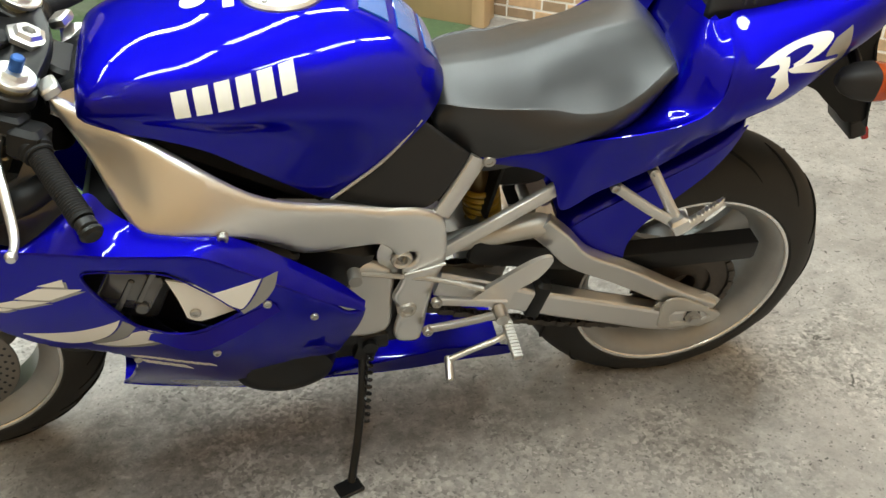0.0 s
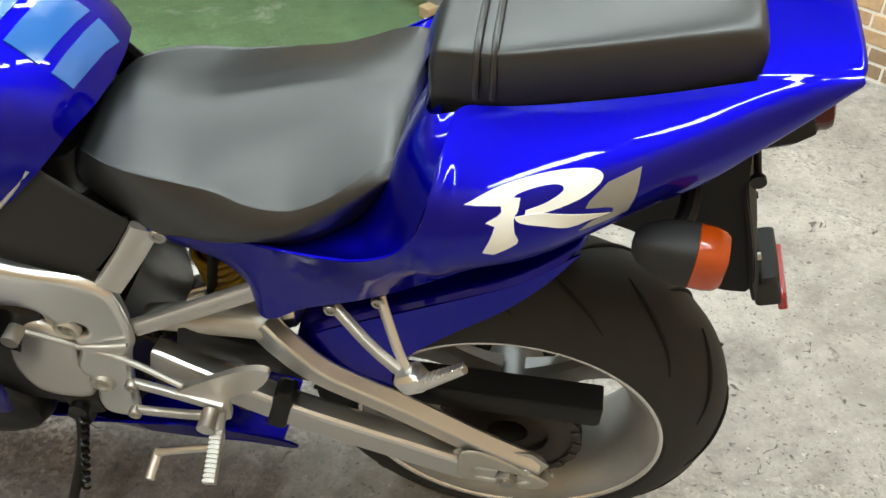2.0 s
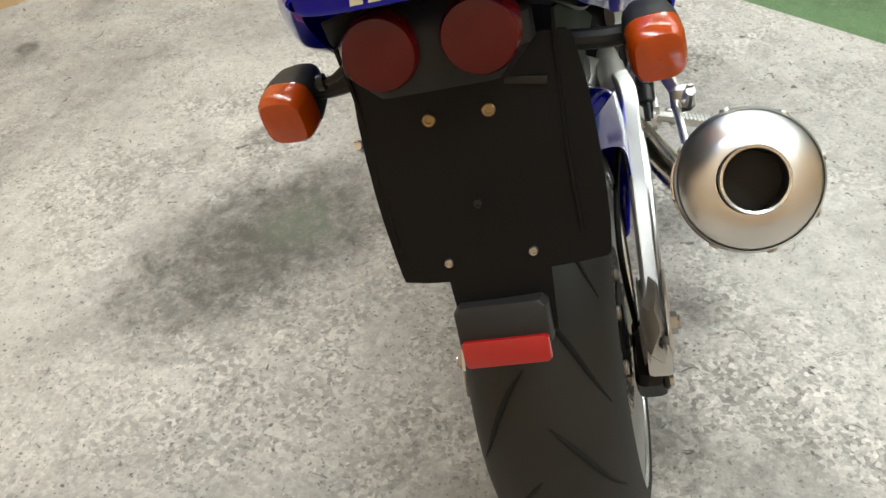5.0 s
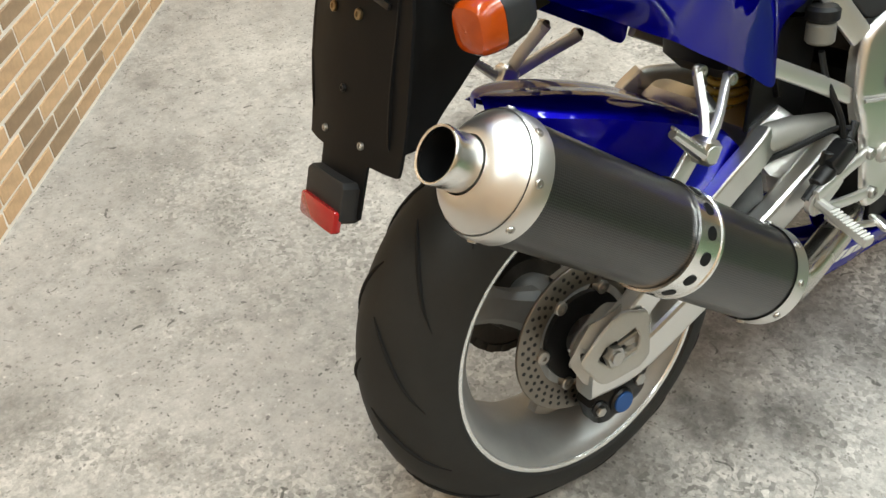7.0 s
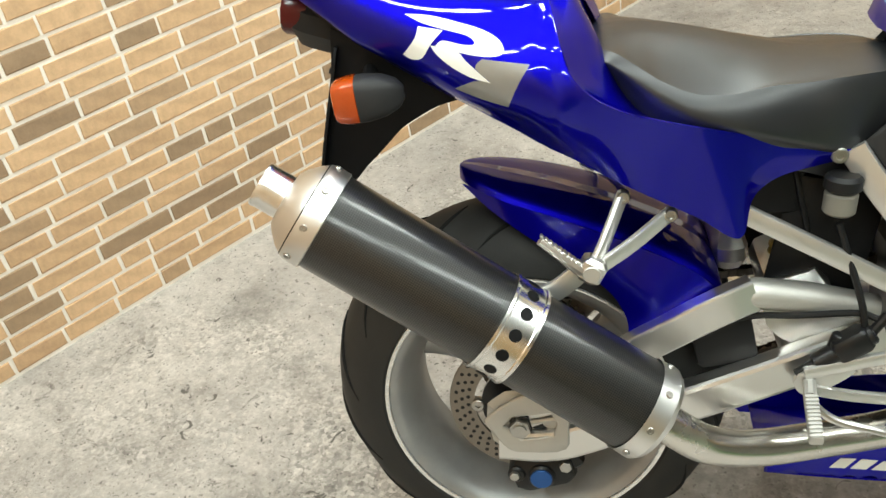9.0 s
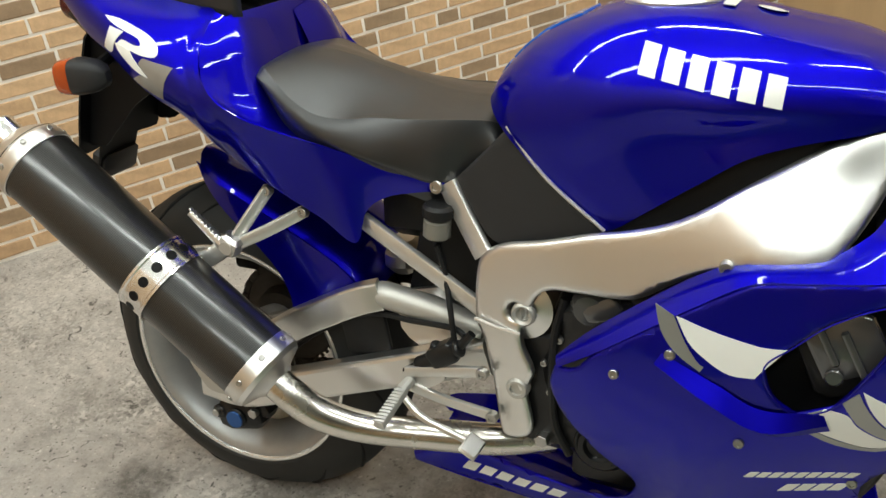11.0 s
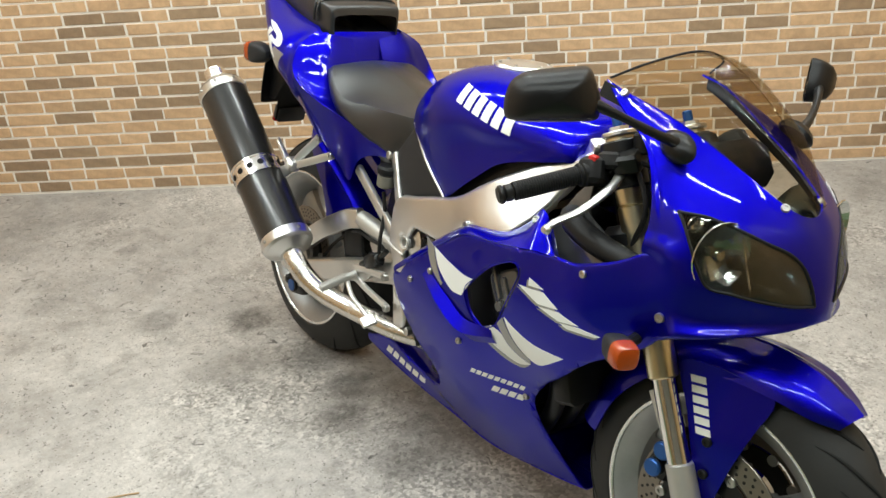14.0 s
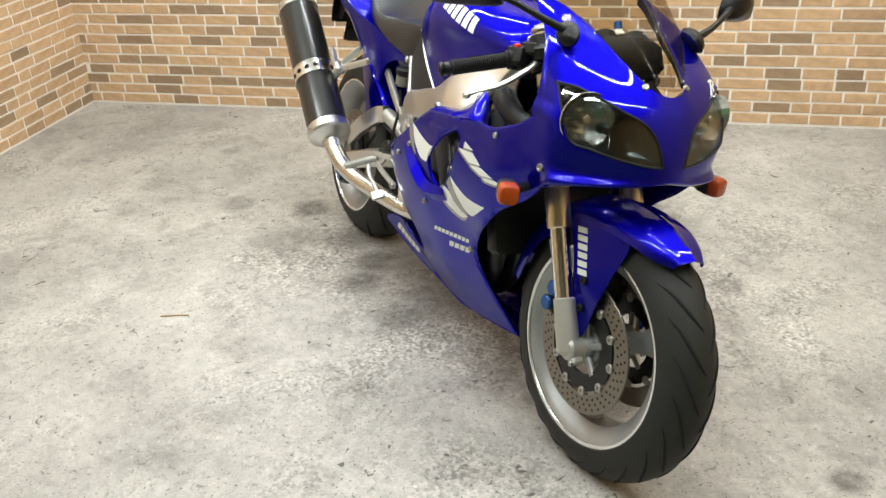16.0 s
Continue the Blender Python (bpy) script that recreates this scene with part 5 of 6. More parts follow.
part("link_pipe", tube([B + ax * .005, (.212, -.238, .362), (.255, -.222, .325), (.320, -.196, .300), (.420, -.160, .288), (.520, -.125, .282), (.600, -.08, .280)], [.026, .027, .027, .026, .026, .026, .026], 24, 60), PIPEM, ex, "polished steel link pipe")

# -- engine --
eng = new("engine")
eng.parent = bike
tagged(eng, label="black and silver engine behind the fairing")
part("crankcase", box((.66, 0, .40), (.24, .28, .24), .03), BLACKG, eng)
part("cylinder_block", box((.72, 0, .52), (.20, .30, .16), .03, (0, -20, 0)), BLACKG, eng)
part("cylinder_head", box((.86, 0, .56), (.20, .34, .20), .03, (0, -35, 0)), BLACKG, eng)
part("clutch_cover", lathe([(0, .152), (.026, .152), (.030, .148), (.044, .147), (.049, .151), (.056, .151), (.062, .146), (.072, .141), (.077, .134), (.077, .10)], (.672, 0, .440), (0, -1, 0), 48), BLACKG, eng, "black clutch cover with a raised ring")
part("pump_cover", merge([rod((.690, -.11, .322), (.690, -.142, .322), .052, .047, 32, .008), lathe([(.020, .142), (.024, .149), (.032, .149), (.036, .142)], (.690, 0, .324), (0, -1, 0), 28)]), BLACKG, eng)
each("cover_bolt", [bolt((.672 + .071 * math.cos(a), -.142, .440 + .071 * math.sin(a)), (0, -1, 0), .0055, .006) for a in np.linspace(.2, 6.48, 9, endpoint=False)], STEEL, eng)
part("starter_cover", merge([rod((.668, -.10, .552), (.668, -.152, .552), .034, .030, 28, .008), box((.688, -.140, .556), (.060, .030, .030), .008, (0, -30, 0))]), GLOSSBLACK, eng, "glossy black starter cover")
part("drain_bolt", rod((.602, -.13, .318), (.602, -.156, .318), .011, n=6, bevel=.001), STEEL, eng)
part("sight_glass", rod((.735, -.12, .345), (.735, -.152, .345), .012, n=20, bevel=.002), CASTSILVER, eng)
each("breather_hose", [tube([(.630, -.140, .560), (.618, -.146, .500), (.616, -.148, .420), (.622, -.148, .350), (.645, -.146, .300)], .0065, 8, 30), tube([(.640, -.148, .360), (.690, -.158, .345), (.725, -.154, .320)], .0035, 8, 16)], BLACKP, eng)
part("sprocket_cover", sheet([(.655, .520), (.590, .500), (.588, .420), (.600, .345), (.680, .345), (.700, .420)], rbf([(.65, .5, .150), (.6, .4, .150), (.68, .36, .150)]), thick=.05, step=.02, per=4, roll=.012), SILVER, eng, "satin silver sprocket cover")
part("generator_cover", M().add([(.790 + 1.45 * (x - .768), y, .274 + .95 * (z - .277)) for x, y, z in lathe([(0, .166), (.030, .166), (.048, .162), (.060, .152), (.066, .130), (.066, .06)], (.768, 0, .277), (0, 1, 0), 40).v], lathe([(0, 0)] * 6, (0, 0, 0), (0, 1, 0), 40).f), BLACKG, eng, "round black generator cover")
each("radiator_hose", [tube([(.70, -.13, .60), (.80, -.15, .57), (.90, -.15, .60), (1.0, -.12, .55)], .018, 12), tube([(.70, .13, .60), (.80, .15, .57), (.90, .15, .60), (1.0, .12, .55)], .018, 12)], BLACKP, eng)
part("radiator", box((1.085, 0, .52), (.05, .32, .26), .01, (0, -20, 0)), BLACKP, bike, "black radiator core")
part("oil_pan", box((.76, 0, .25), (.26, .20, .08), .02), BLACKG, eng)
each("exhaust_header", [tube([(.98, y, .52), (1.06, y * .9, .42), (1.03, y * .7, .30), (.95, y * .5, .22), (.80, y * .4, .20), (.60, -.05, .26)], .019, 14, 40) for y in (-.12, -.04, .04, .12)], BLACKG, ex)

# -- side stand --
st = new("side_stand")
st.parent = bike
tagged(st, label="black steel side stand resting on the floor")
part("stand_leg", merge([tube([(.640, .130, .300), (.650, .165, .215), (.670, .225, .130), (.690, .272, .062)], [.011, .009, .008, .008], 12), beam([(.620, .125, .330), (.645, .135, .270)], .03, .04, .006)]), BLACKG, st)
part("stand_foot", box((.696, .283, .0605), (.050, .040, .008), .003, (11.2, 0, 20)), BLACKG, st)
part("stand_spring", tube([tuple(np.array((.632, .150, .285)) + np.array((.018, .050, -.135)) * k / 60 + np.array((.0055 * math.cos(k), .0055 * math.sin(k), 0))) for k in range(61)], .0028, 6, 300), BLACKG, st)
part("stand_bracket", merge([box((.625, .12, .315), (.06, .05, .05), .008), rod((.632, .12, .31), (.632, .155, .31), .014, n=14)]), BLACKG, st)

REFL = mat("bright_reflector", (0.66, 0.68, 0.66), 0.14, 1.0)
BOWLM = mat("smoked_chrome", (0.080, 0.098, 0.100), 0.18, 0.95, vary=0.2, scale=25)

# -- fairing sides --
fair_y = rbf([(.645, .505, .236), (.69, .520, .246), (.705, .545, .246), (.73, .52, .248), (.777, .599, .247), (.80, .565, .251), (.83, .638, .247), (.887, .675, .246), (.94, .685, .246), (1.0, .694, .246), (1.08, .710, .243), (1.138, .717, .237), (.892, .445, .235),
              (.95, .60, .252), (1.05, .62, .248), (1.10, .56, .236), (1.202, .711, .238), (1.20, .64, .238), (1.25, .755, .228), (1.31, .785, .214), (1.336, .728, .2150), (1.355, .672, .203), (1.332, .664, .2090), (1.30, .60, .203),
              (1.20, .53, .216), (1.15, .476, .208), (1.10, .435, .185), (1.034, .373, .160), (1.06, .29, .120), (1.105, .16, .035), (1.0, .14, .045), (.9, .25, .140), (.80, .40, .225), (.83, .28, .165), (.834, .12, .055), (.70, .36, .200),
              (.75, .28, .165), (.70, .13, .060), (.72, .20, .120), (.58, .14, .085), (.60, .20, .105), (.48, .15, .090), (.48, .22, .100), (.36, .16, .090), (.36, .19, .095)])
vent_right = [(.912, .570), (.942, .605), (.979, .641), (1.031, .671), (1.054, .665), (1.052, .639), (1.022, .573), (.995, .525), (.955, .505), (.925, .530)]
vent_left = [(.846, .545), (.860, .572), (.886, .602), (.938, .648), (.996, .662), (1.050, .668), (1.054, .645), (1.022, .573), (1.000, .530), (.960, .502), (.915, .506)]
front = [(.645, .505), (.676, .512), (.705, .545), (.777, .599), (.830, .638), (.887, .675), (.940, .685), (1.000, .694), (1.080, .710), (1.138, .717), (1.180, .722), (1.255, .752), (1.312, .786), (1.350, .760),
         (1.372, .700), (1.350, .650), (1.300, .600), (1.220, .545), (1.150, .478), (1.100, .435), (1.045, .360), (1.062, .270), (1.085, .200), (1.105, .157), (1.060, .148), (.960, .132), (.834, .116), (.700, .124), (.580, .146), (.460, .160),
         (.352, .170), (.352, .192), (.430, .222), (.500, .232), (.580, .222)]
right_out = front + [(.660, .215), (.720, .235), (.748, .275), (.745, .310), (.700, .352), (.655, .410), (.636, .465)]
left_out = front[:28] + [(.720, .166), (.815, .188), (.853, .228), (.858, .288), (.836, .340), (.765, .372), (.700, .362), (.680, .400), (.655, .460)]
strip_out = [(.340, .160), (.340, .190), (.400, .205), (.480, .215), (.580, .215), (.680, .205), (.690, .165), (.580, .150), (.460, .158)]
for s, out, vent in ((LEFT, left_out, vent_left), (RIGHT, right_out, vent_right)):
    fp = part("side_fairing", sided(sheet(out, fair_y, holes=[vent], thick=0.004, step=0.015, per=4, roll=.006, sharp=(0, 5, 23, 30, 31), hole_sharp=(0, 5, 9) if s > 0 else (0, 3, 4, 7, 8)), s), BLUE, bike, "glossy blue side fairing with white and grey flashes")
    # lip round the vent and dark duct behind it
    ring = [(x, fair_y(x, z_) + .001, z_) for x, z_ in smooth_outline(vent, 4)]
    part("vent_lip", sided(tube(ring + ring[:1], .0012, 6, 4 * len(ring)), s), BLUE, fp)
    lip = [[(.790, fair_y(.790, .560) + .001, .566), (.86, fair_y(.86, .53) + .002, .534), (.915, fair_y(.915, .505) + .004, .508), (.985, fair_y(.985, .51) + .001, .512)],
                   [(.782, fair_y(.782, .55) + .008, .552), (.855, fair_y(.855, .515) + .020, .514), (.920, fair_y(.92, .485) + .022, .484), (.992, fair_y(.992, .495) + .006, .496)],
                   [(.795, fair_y(.795, .538) + .001, .538), (.86, fair_y(.86, .50) + .001, .498), (.925, fair_y(.925, .465) + .001, .464), (.996, fair_y(.996, .485) + .001, .484)]]
    cols = [cr(lip[k], 28) for k in range(3)]
    strip = np.stack([cols[0], cols[0] * .5 + cols[1] * .5, cols[1], cols[1] * .5 + cols[2] * .5, cols[2]])
    part("vent_scoop", sided(M().add(strip.reshape(-1, 3), grid_faces(5, 28)), s), BLUE, fp, sharp=20)
    part("vent_duct", sided(merge([box((.955, .165, .580), (.26, .02, .20), .01, (0, -20, 0)), box((.985, .200, .575), (.07, .03, .10), .012, (0, -25, 0))]), s), BLACKP, fp)
    part("vent_insert", sided(merge([box((1.000, .208, .598), (.085, .030, .075), .008, (0, -28, 0)), box((.975, .220, .606), (.010, .016, .070), .003, (0, -28, 0)), box((1.010, .220, .592), (.010, .016, .070), .003, (0, -28, 0)), rod((.990, .215, .560), (.990, .228, .560), .011, n=16, bevel=.002)]), s), GLOSSBLACK, fp, "dark glossy grille in the vent")
    # flashes
    if s > 0:
        decal("flash", [(.804, .620), (.851, .606), (.881, .599), (.858, .572), (.843, .560), (.836, .563), (.820, .587)], fair_y, WHITE, fp, s, sharp=(0, 2, 4))
    else:
        decal("flash", [(.804, .620), (.851, .606), (.905, .597), (.936, .600), (.909, .562), (.903, .552), (.873, .551), (.845, .566), (.821, .587)], fair_y, WHITE, fp, s, sharp=(0, 3, 5))
    decal("flash_shade", [(.778, .634), (.801, .620), (.817, .586), (.834, .561), (.842, .556), (.838, .548), (.806, .570), (.786, .598)], fair_y, GREYDEC, fp, s, sharp=(0, 1, 4, 5))
    # on the left the flash goes on over a bolted plate inside the vent
    if s > 0:
        vp = part("vent_plate", sided(sheet([(.945, .622), (.934, .580), (.926, .535), (.905, .524), (.850, .540), (.886, .598)], lambda a, b: .232, thick=.004, step=.03, per=3, sharp=(0, 2, 4, 5)), s), WHITE, fp, "white plate with a bolt inside the vent")
        part("plate_bolt", sided(merge([bolt((.912, .233, .545), (0, 1, 0), .009, .004)]), s), STEEL, vp)
    decal("flash", [(1.024, .556), (1.054, .541), (1.100, .529), (1.172, .533), (1.115, .491), (1.084, .488), (1.054, .505), (1.035, .530)], fair_y, WHITE, fp, s, sharp=(0, 3))
    decal("flash", [(.985, .521), (1.012, .514), (1.024, .497), (1.050, .480), (1.079, .474), (1.045, .460), (1.010, .467), (.975, .487)], fair_y, WHITE, fp, s, sharp=(0, 4))
    decal("flash_shade", [(1.004, .534), (1.020, .553), (1.032, .529), (1.052, .503), (1.082, .486), (1.081, .476), (1.052, .482), (1.027, .498), (1.014, .516)], fair_y, GREYDEC, fp, s, sharp=(0, 1, 4, 5))
    decal("flash_shade", [(.968, .510), (.983, .519), (.973, .487), (1.009, .465), (1.045, .458), (1.074, .471), (1.050, .453), (1.005, .457), (.962, .484)], fair_y, GREYDEC, fp, s, sharp=(0, 1, 4))
    for stripe in ([(1.083, .660), (1.120, .650), (1.083, .645)], [(1.060, .638), (1.085, .640), (1.120, .645), (1.158, .627), (1.110, .619)], [(1.112, .615), (1.160, .623), (1.205, .614), (1.160, .606)],
                   [(1.165, .604), (1.205, .611), (1.247, .610), (1.238, .605), (1.180, .599)]):
        decal("stripe_shade", [(a - .004, b - .005) for a, b in stripe], fair_y, GREYDEC, fp, s)
        decal("stripe", stripe, fair_y, WHITE, fp, s, lift=.0016)
    letter_bars("model_mark", (.905, .378), (1.040, .392), (.004, .012), 9, fair_y, WHITE, fp, s, .75)
    letter_bars("model_mark", (.950, .352), (1.030, .362), (.005, .016), 4, fair_y, WHITE, fp, s, .8)
    if s < 0:
        letter_bars("belly_mark", (.452, .196), (.632, .184), (.005, .021), 6, fair_y, WHITE, fp, s, .75)
    bl = [(.800, .565), (.730, .520), (.892, .445), (1.202, .711), (1.033, .371)]
    # shelf along the top edge, folded in towards the frame
    edge = [(.645, .226, .518), (.692, .213, .562), (.775, .208, .627), (.825, .206, .662), (.868, .205, .684), (.920, .203, .693), (.968, .198, .704), (1.005, .188, .732), (1.030, .182, .764), (1.070, .190, .737), (1.122, .216, .704)]
    fold = [(x, fair_y(x, z_) + .0005, z_) for x, z_ in ((.650, .506), (.705, .546), (.777, .600), (.830, .639), (.887, .676), (.940, .686), (1.0, .695), (1.05, .705), (1.08, .711), (1.115, .715), (1.138, .718))]
    midl = [((a[0] + b[0]) / 2, (a[1] + b[1]) / 2 + .003, (a[2] + b[2]) / 2 + .003) for a, b in zip(edge, fold)]
    sh = surface([edge, midl, fold], 7, 50)
    shm = M().add(sh.reshape(-1, 3), grid_faces(7, 50))
    part("fairing_shelf", sided(thicken(shm.v, shm.f, -.003), s), BLUE, fp)
    part("shelf_bolt", sided(bolt((1.034, .199, .746), (.1, .7, .7), .0085, .005), s), STEEL, fp)
    each("fairing_bolt", [bolt((x, fair_y(x, z_) + .001, z_), (0, 1, .1), .0070, .004) for x, z_ in bl], STEEL, fp, s)
    part("inner_panel", sided(sheet([(1.040, .730), (1.105, .680), (1.180, .700), (1.262, .735), (1.180, .765), (1.120, .785), (1.098, .835), (1.070, .800)], rbf([(1.04, .73, .168), (1.105, .68, .190), (1.25, .735, .190), (1.1, .83, .135), (1.12, .785, .160)]), thick=.004, step=.015, per=3, sharp=(0, 3, 6)), s), GLOSSBLACK, bike, "dark glossy inner fairing panel")
for s in (LEFT, RIGHT):
    part("air_duct", sided(tube([(1.085, .165, .770), (1.115, .184, .764), (1.170, .190, .752), (1.235, .188, .744), (1.280, .176, .738)], [.020, .022, .022, .021, .018], 16, 30), s), BLACKP, bike, "black corrugated air duct")
part("side_fairing_tail", sheet(strip_out, fair_y, thick=.004, step=.02, per=3), BLUE, bike)
# floor of the belly pan
bp = surface([[(x, y, z_ + (0 if abs(y) > w * .6 else -.010)) for y in (-w, -w * .5, 0, w * .5, w)] for x, z_, w in ((.355, .176, .090), (.46, .164, .090), (.58, .150, .084), (.70, .128, .062), (.834, .120, .056), (.96, .136, .048), (1.06, .152, .040), (1.105, .160, .034))], 30, 14)
bm_ = M().add(bp.reshape(-1, 3), grid_faces(30, 14))
part("belly_pan", thicken(bm_.v, bm_.f, .003), BLUE, bike, "glossy blue belly pan")

# -- upper cowl --
cowl = [
    [(1.446, 0, .862), (1.468, 0, .832), (1.486, 0, .795), (1.498, 0, .755), (1.502, 0, .716), (1.497, 0, .701), (1.470, 0, .690)],
    [(1.428, .044, .876), (1.454, .055, .840), (1.470, .062, .798), (1.480, .066, .752), (1.480, .067, .708), (1.479, .069, .690), (1.446, .066, .678)],
    [(1.352, .072, .917), (1.395, .122, .870), (1.426, .142, .814), (1.440, .150, .758), (1.434, .147, .704), (1.440, .156, .682), (1.400, .140, .664)],
    [(1.279, .086, .950), (1.326, .155, .905), (1.366, .190, .848), (1.388, .202, .775), (1.386, .199, .705), (1.388, .208, .672), (1.350, .192, .648)],
    [(1.205, .108, .980), (1.262, .164, .940), (1.308, .197, .878), (1.335, .212, .805), (1.336, .216, .728), (1.332, .212, .664), (1.312, .204, .640)],
    [(1.138, .130, 1.000), (1.200, .162, .968), (1.262, .184, .925), (1.302, .206, .862), (1.316, .214, .800), (1.318, .215, .782), (1.318, .215, .770)],
    [(1.085, .128, 1.012), (1.150, .158, .985), (1.240, .182, .938), (1.290, .206, .870), (1.300, .215, .812), (1.300, .217, .796), (1.300, .218, .785)],
]
both = [[(x, -y, z) for x, y, z in r] for r in cowl[:0:-1]] + cowl
NU, NV = 261, 120
cg = surface(both, NU, NV)
for p in cg.reshape(-1, 3):
    k = min(1, max(0, (1.385 - p[0]) / .045)) * min(1, max(0, (.825 - p[2]) / .035))
    if k > 0 and p[0] > 1.27:
        k = k * k * (3 - 2 * k)
        p[1] += k * (math.copysign(fair_y(p[0], p[2]) + .0012, p[1]) - p[1])
light_out = smooth_outline([(.197, .862), (.170, .860), (.138, .848), (.102, .831), (.067, .815), (.046, .794), (.034, .766), (.026, .735), (.062, .735), (.112, .743), (.157, .754), (.186, .761), (.197, .790), (.200, .824)], 5, (0, 7))
flat = cg.reshape(-1, 3)
keep = []
for q in grid_faces(NU, NV):
    c = np.mean([flat[i] for i in q], 0)
    if not (c[0] > 1.31 and inside((abs(c[1]), c[2]), light_out)):
        keep.append(tuple(reversed(q)))
UC = part("upper_cowl", thicken(flat, keep, .0035), BLUE, bike, "glossy blue nose fairing with twin headlights")


def front_of(m):
    """The x of a mesh's forward face over (y, z)."""
    tree = BVHTree.FromPolygons([Vector(p) for p in m.v], m.f)

    def height(y, z):
        p = tree.ray_cast(Vector((2.0, y, z)), Vector((-1, 0, 0)))[0]
        return (p or tree.find_nearest(Vector((1.6, y, z)))[0]).x

    return height


whole_cowl = M().add(flat, [tuple(reversed(q)) for q in grid_faces(NU, NV)])
front_x = front_of(whole_cowl)
for s in (LEFT, RIGHT):
    hl = new("headlight")
    hl.parent = bike
    tagged(hl, label="swept headlight with clear glass over dark chrome reflector")
    lens = sheet(light_out[::2], front_x, thick=.002, step=.010, axis="x", per=2, sharp=(), lift=-.001)
    lo = part("lens", sided(lens, s), LENS, hl, "clear headlight glass")
    lo.visible_shadow = False
    rim = [(front_x(a, b) + .0002, a, b) for a, b in light_out]
    part("gasket", sided(tube(rim + rim[:1], .0026, 8, 3 * len(rim)), s), BLACKP, hl)
    # dark bowl that follows the glass, with a round reflector let into its outer half
    k = len(light_out)
    mid_l = np.mean(light_out, 0)
    rows = []
    for q, dep in ((1.0, .003), (.97, .020), (.90, .040), (.75, .052), (.5, .058), (.2, .060), (.02, .060)):
        rows.append([(front_x(*p) - .003 - (dep - .003), *(mid_l + (p - mid_l) * q)) for p in light_out])
    part("bowl", sided(M().add(np.array(rows).reshape(-1, 3), grid_faces(len(rows), k, close_v=True)), s), BOWLM, hl)
    cx = front_x(.150, .803) - .050
    dish = [(.011, -.004), (.021, -.001), (.033, .006), (.044, .015), (.052, .024), (.055, .027), (.056, .025)]
    part("reflector", sided(lathe(dish, (cx, .150, .803), (1, .22, .02), 22), s), REFL, hl, "faceted round chrome reflector", sharp=8)
    part("bulb", sided(merge([rod((cx - .006, .149, .803), (cx + .018, .154, .8035), .009, .007, 16, .003), rod((cx + .014, .153, .803), (cx + .024, .155, .804), .012, .011, 16, .003)]), s), CHROME, hl)
    c2 = front_x(.080, .775) - .048
    part("inner_reflector", sided(lathe([(.004, -.006), (.012, -.003), (.020, .004), (.026, .013), (.028, .012)], (c2, .080, .775), (1, .15, .05), 28), s), BOWLM, hl)
    part("position_lamp", sided(lathe([(.002, -.004), (.009, -.001), (.013, .007), (.014, .006)], (front_x(.180, .845) - .020, .180, .845), (1, .4, .1), 20), s), CHROME, hl)
    part("lens_rib", sided(tube([(front_x(.118, .835) - .020, .118, .828), (front_x(.110, .79) - .034, .112, .79), (front_x(.118, .755) - .020, .118, .757)], .0022, 8), s), CHROME, hl)
# small emblem on the nose
nose = side_of(whole_cowl)
for s in (LEFT, RIGHT):
    part("cowl_bolt", sided(bolt((1.352, nose(1.352, .690) + .001, .690), (.3, 1, .1), .0085, .005), s), STEEL, UC)
emb_u, emb_v, emb_c = np.array((-.008, .018)), np.array((-.019, .006)), np.array((1.376, .158))
nose_top = top_of(whole_cowl)
for pts in ([(-.9, .55), (-.2, .95), (.5, .95), (.75, .6), (.45, .2), (-.1, .0), (-.05, .22), (.35, .45), (.4, .7), (.05, .72), (-.4, .5)],
            [(-.3, .7), (.05, .72), (-.15, .1), (-.35, -.95), (-.75, -.85), (-.5, -.2)],
            [(-.1, .12), (.25, .1), (.55, -.4), (1.0, -.75), (.35, -.7), (.1, -.3)]):
    q = [tuple(emb_c + emb_u * a + emb_v * b) for a, b in pts]
    part("nose_emblem", sheet(q, nose_top, thick=.0009, step=.006, axis="z", per=3, lift=.0022), WHITE, UC)

# -- windscreen --
ws = surface([
    [(1.432, .046, .879), (1.446, .026, .878), (1.450, 0, .874)],
    [(1.354, .075, .916), (1.372, .060, .955), (1.378, 0, .972)],
    [(1.280, .090, .949), (1.298, .072, 1.006), (1.306, 0, 1.030)],
    [(1.205, .112, .979), (1.226, .086, 1.042), (1.236, 0, 1.066)],
    [(1.138, .132, 1.004), (1.178, .094, 1.052), (1.192, 0, 1.076)],
    [(1.097, .133, 1.015), (1.148, .096, 1.050), (1.166, 0, 1.070)]], 30, 18)
wm = M().add(ws.reshape(-1, 3), grid_faces(30, 18))
wm = merge([wm, wm.flip()])
wo = part("windscreen", thicken(wm.v, wm.f, .002), SCREEN, bike, "smoke-tinted clear windscreen")
wo.visible_shadow = False
part("screen_trim", tube([(1.097, .133, 1.016), (1.148, .096, 1.051), (1.166, 0, 1.071), (1.148, -.096, 1.051), (1.097, -.133, 1.016)], .0022, 8, 40), BLACKP, bike)
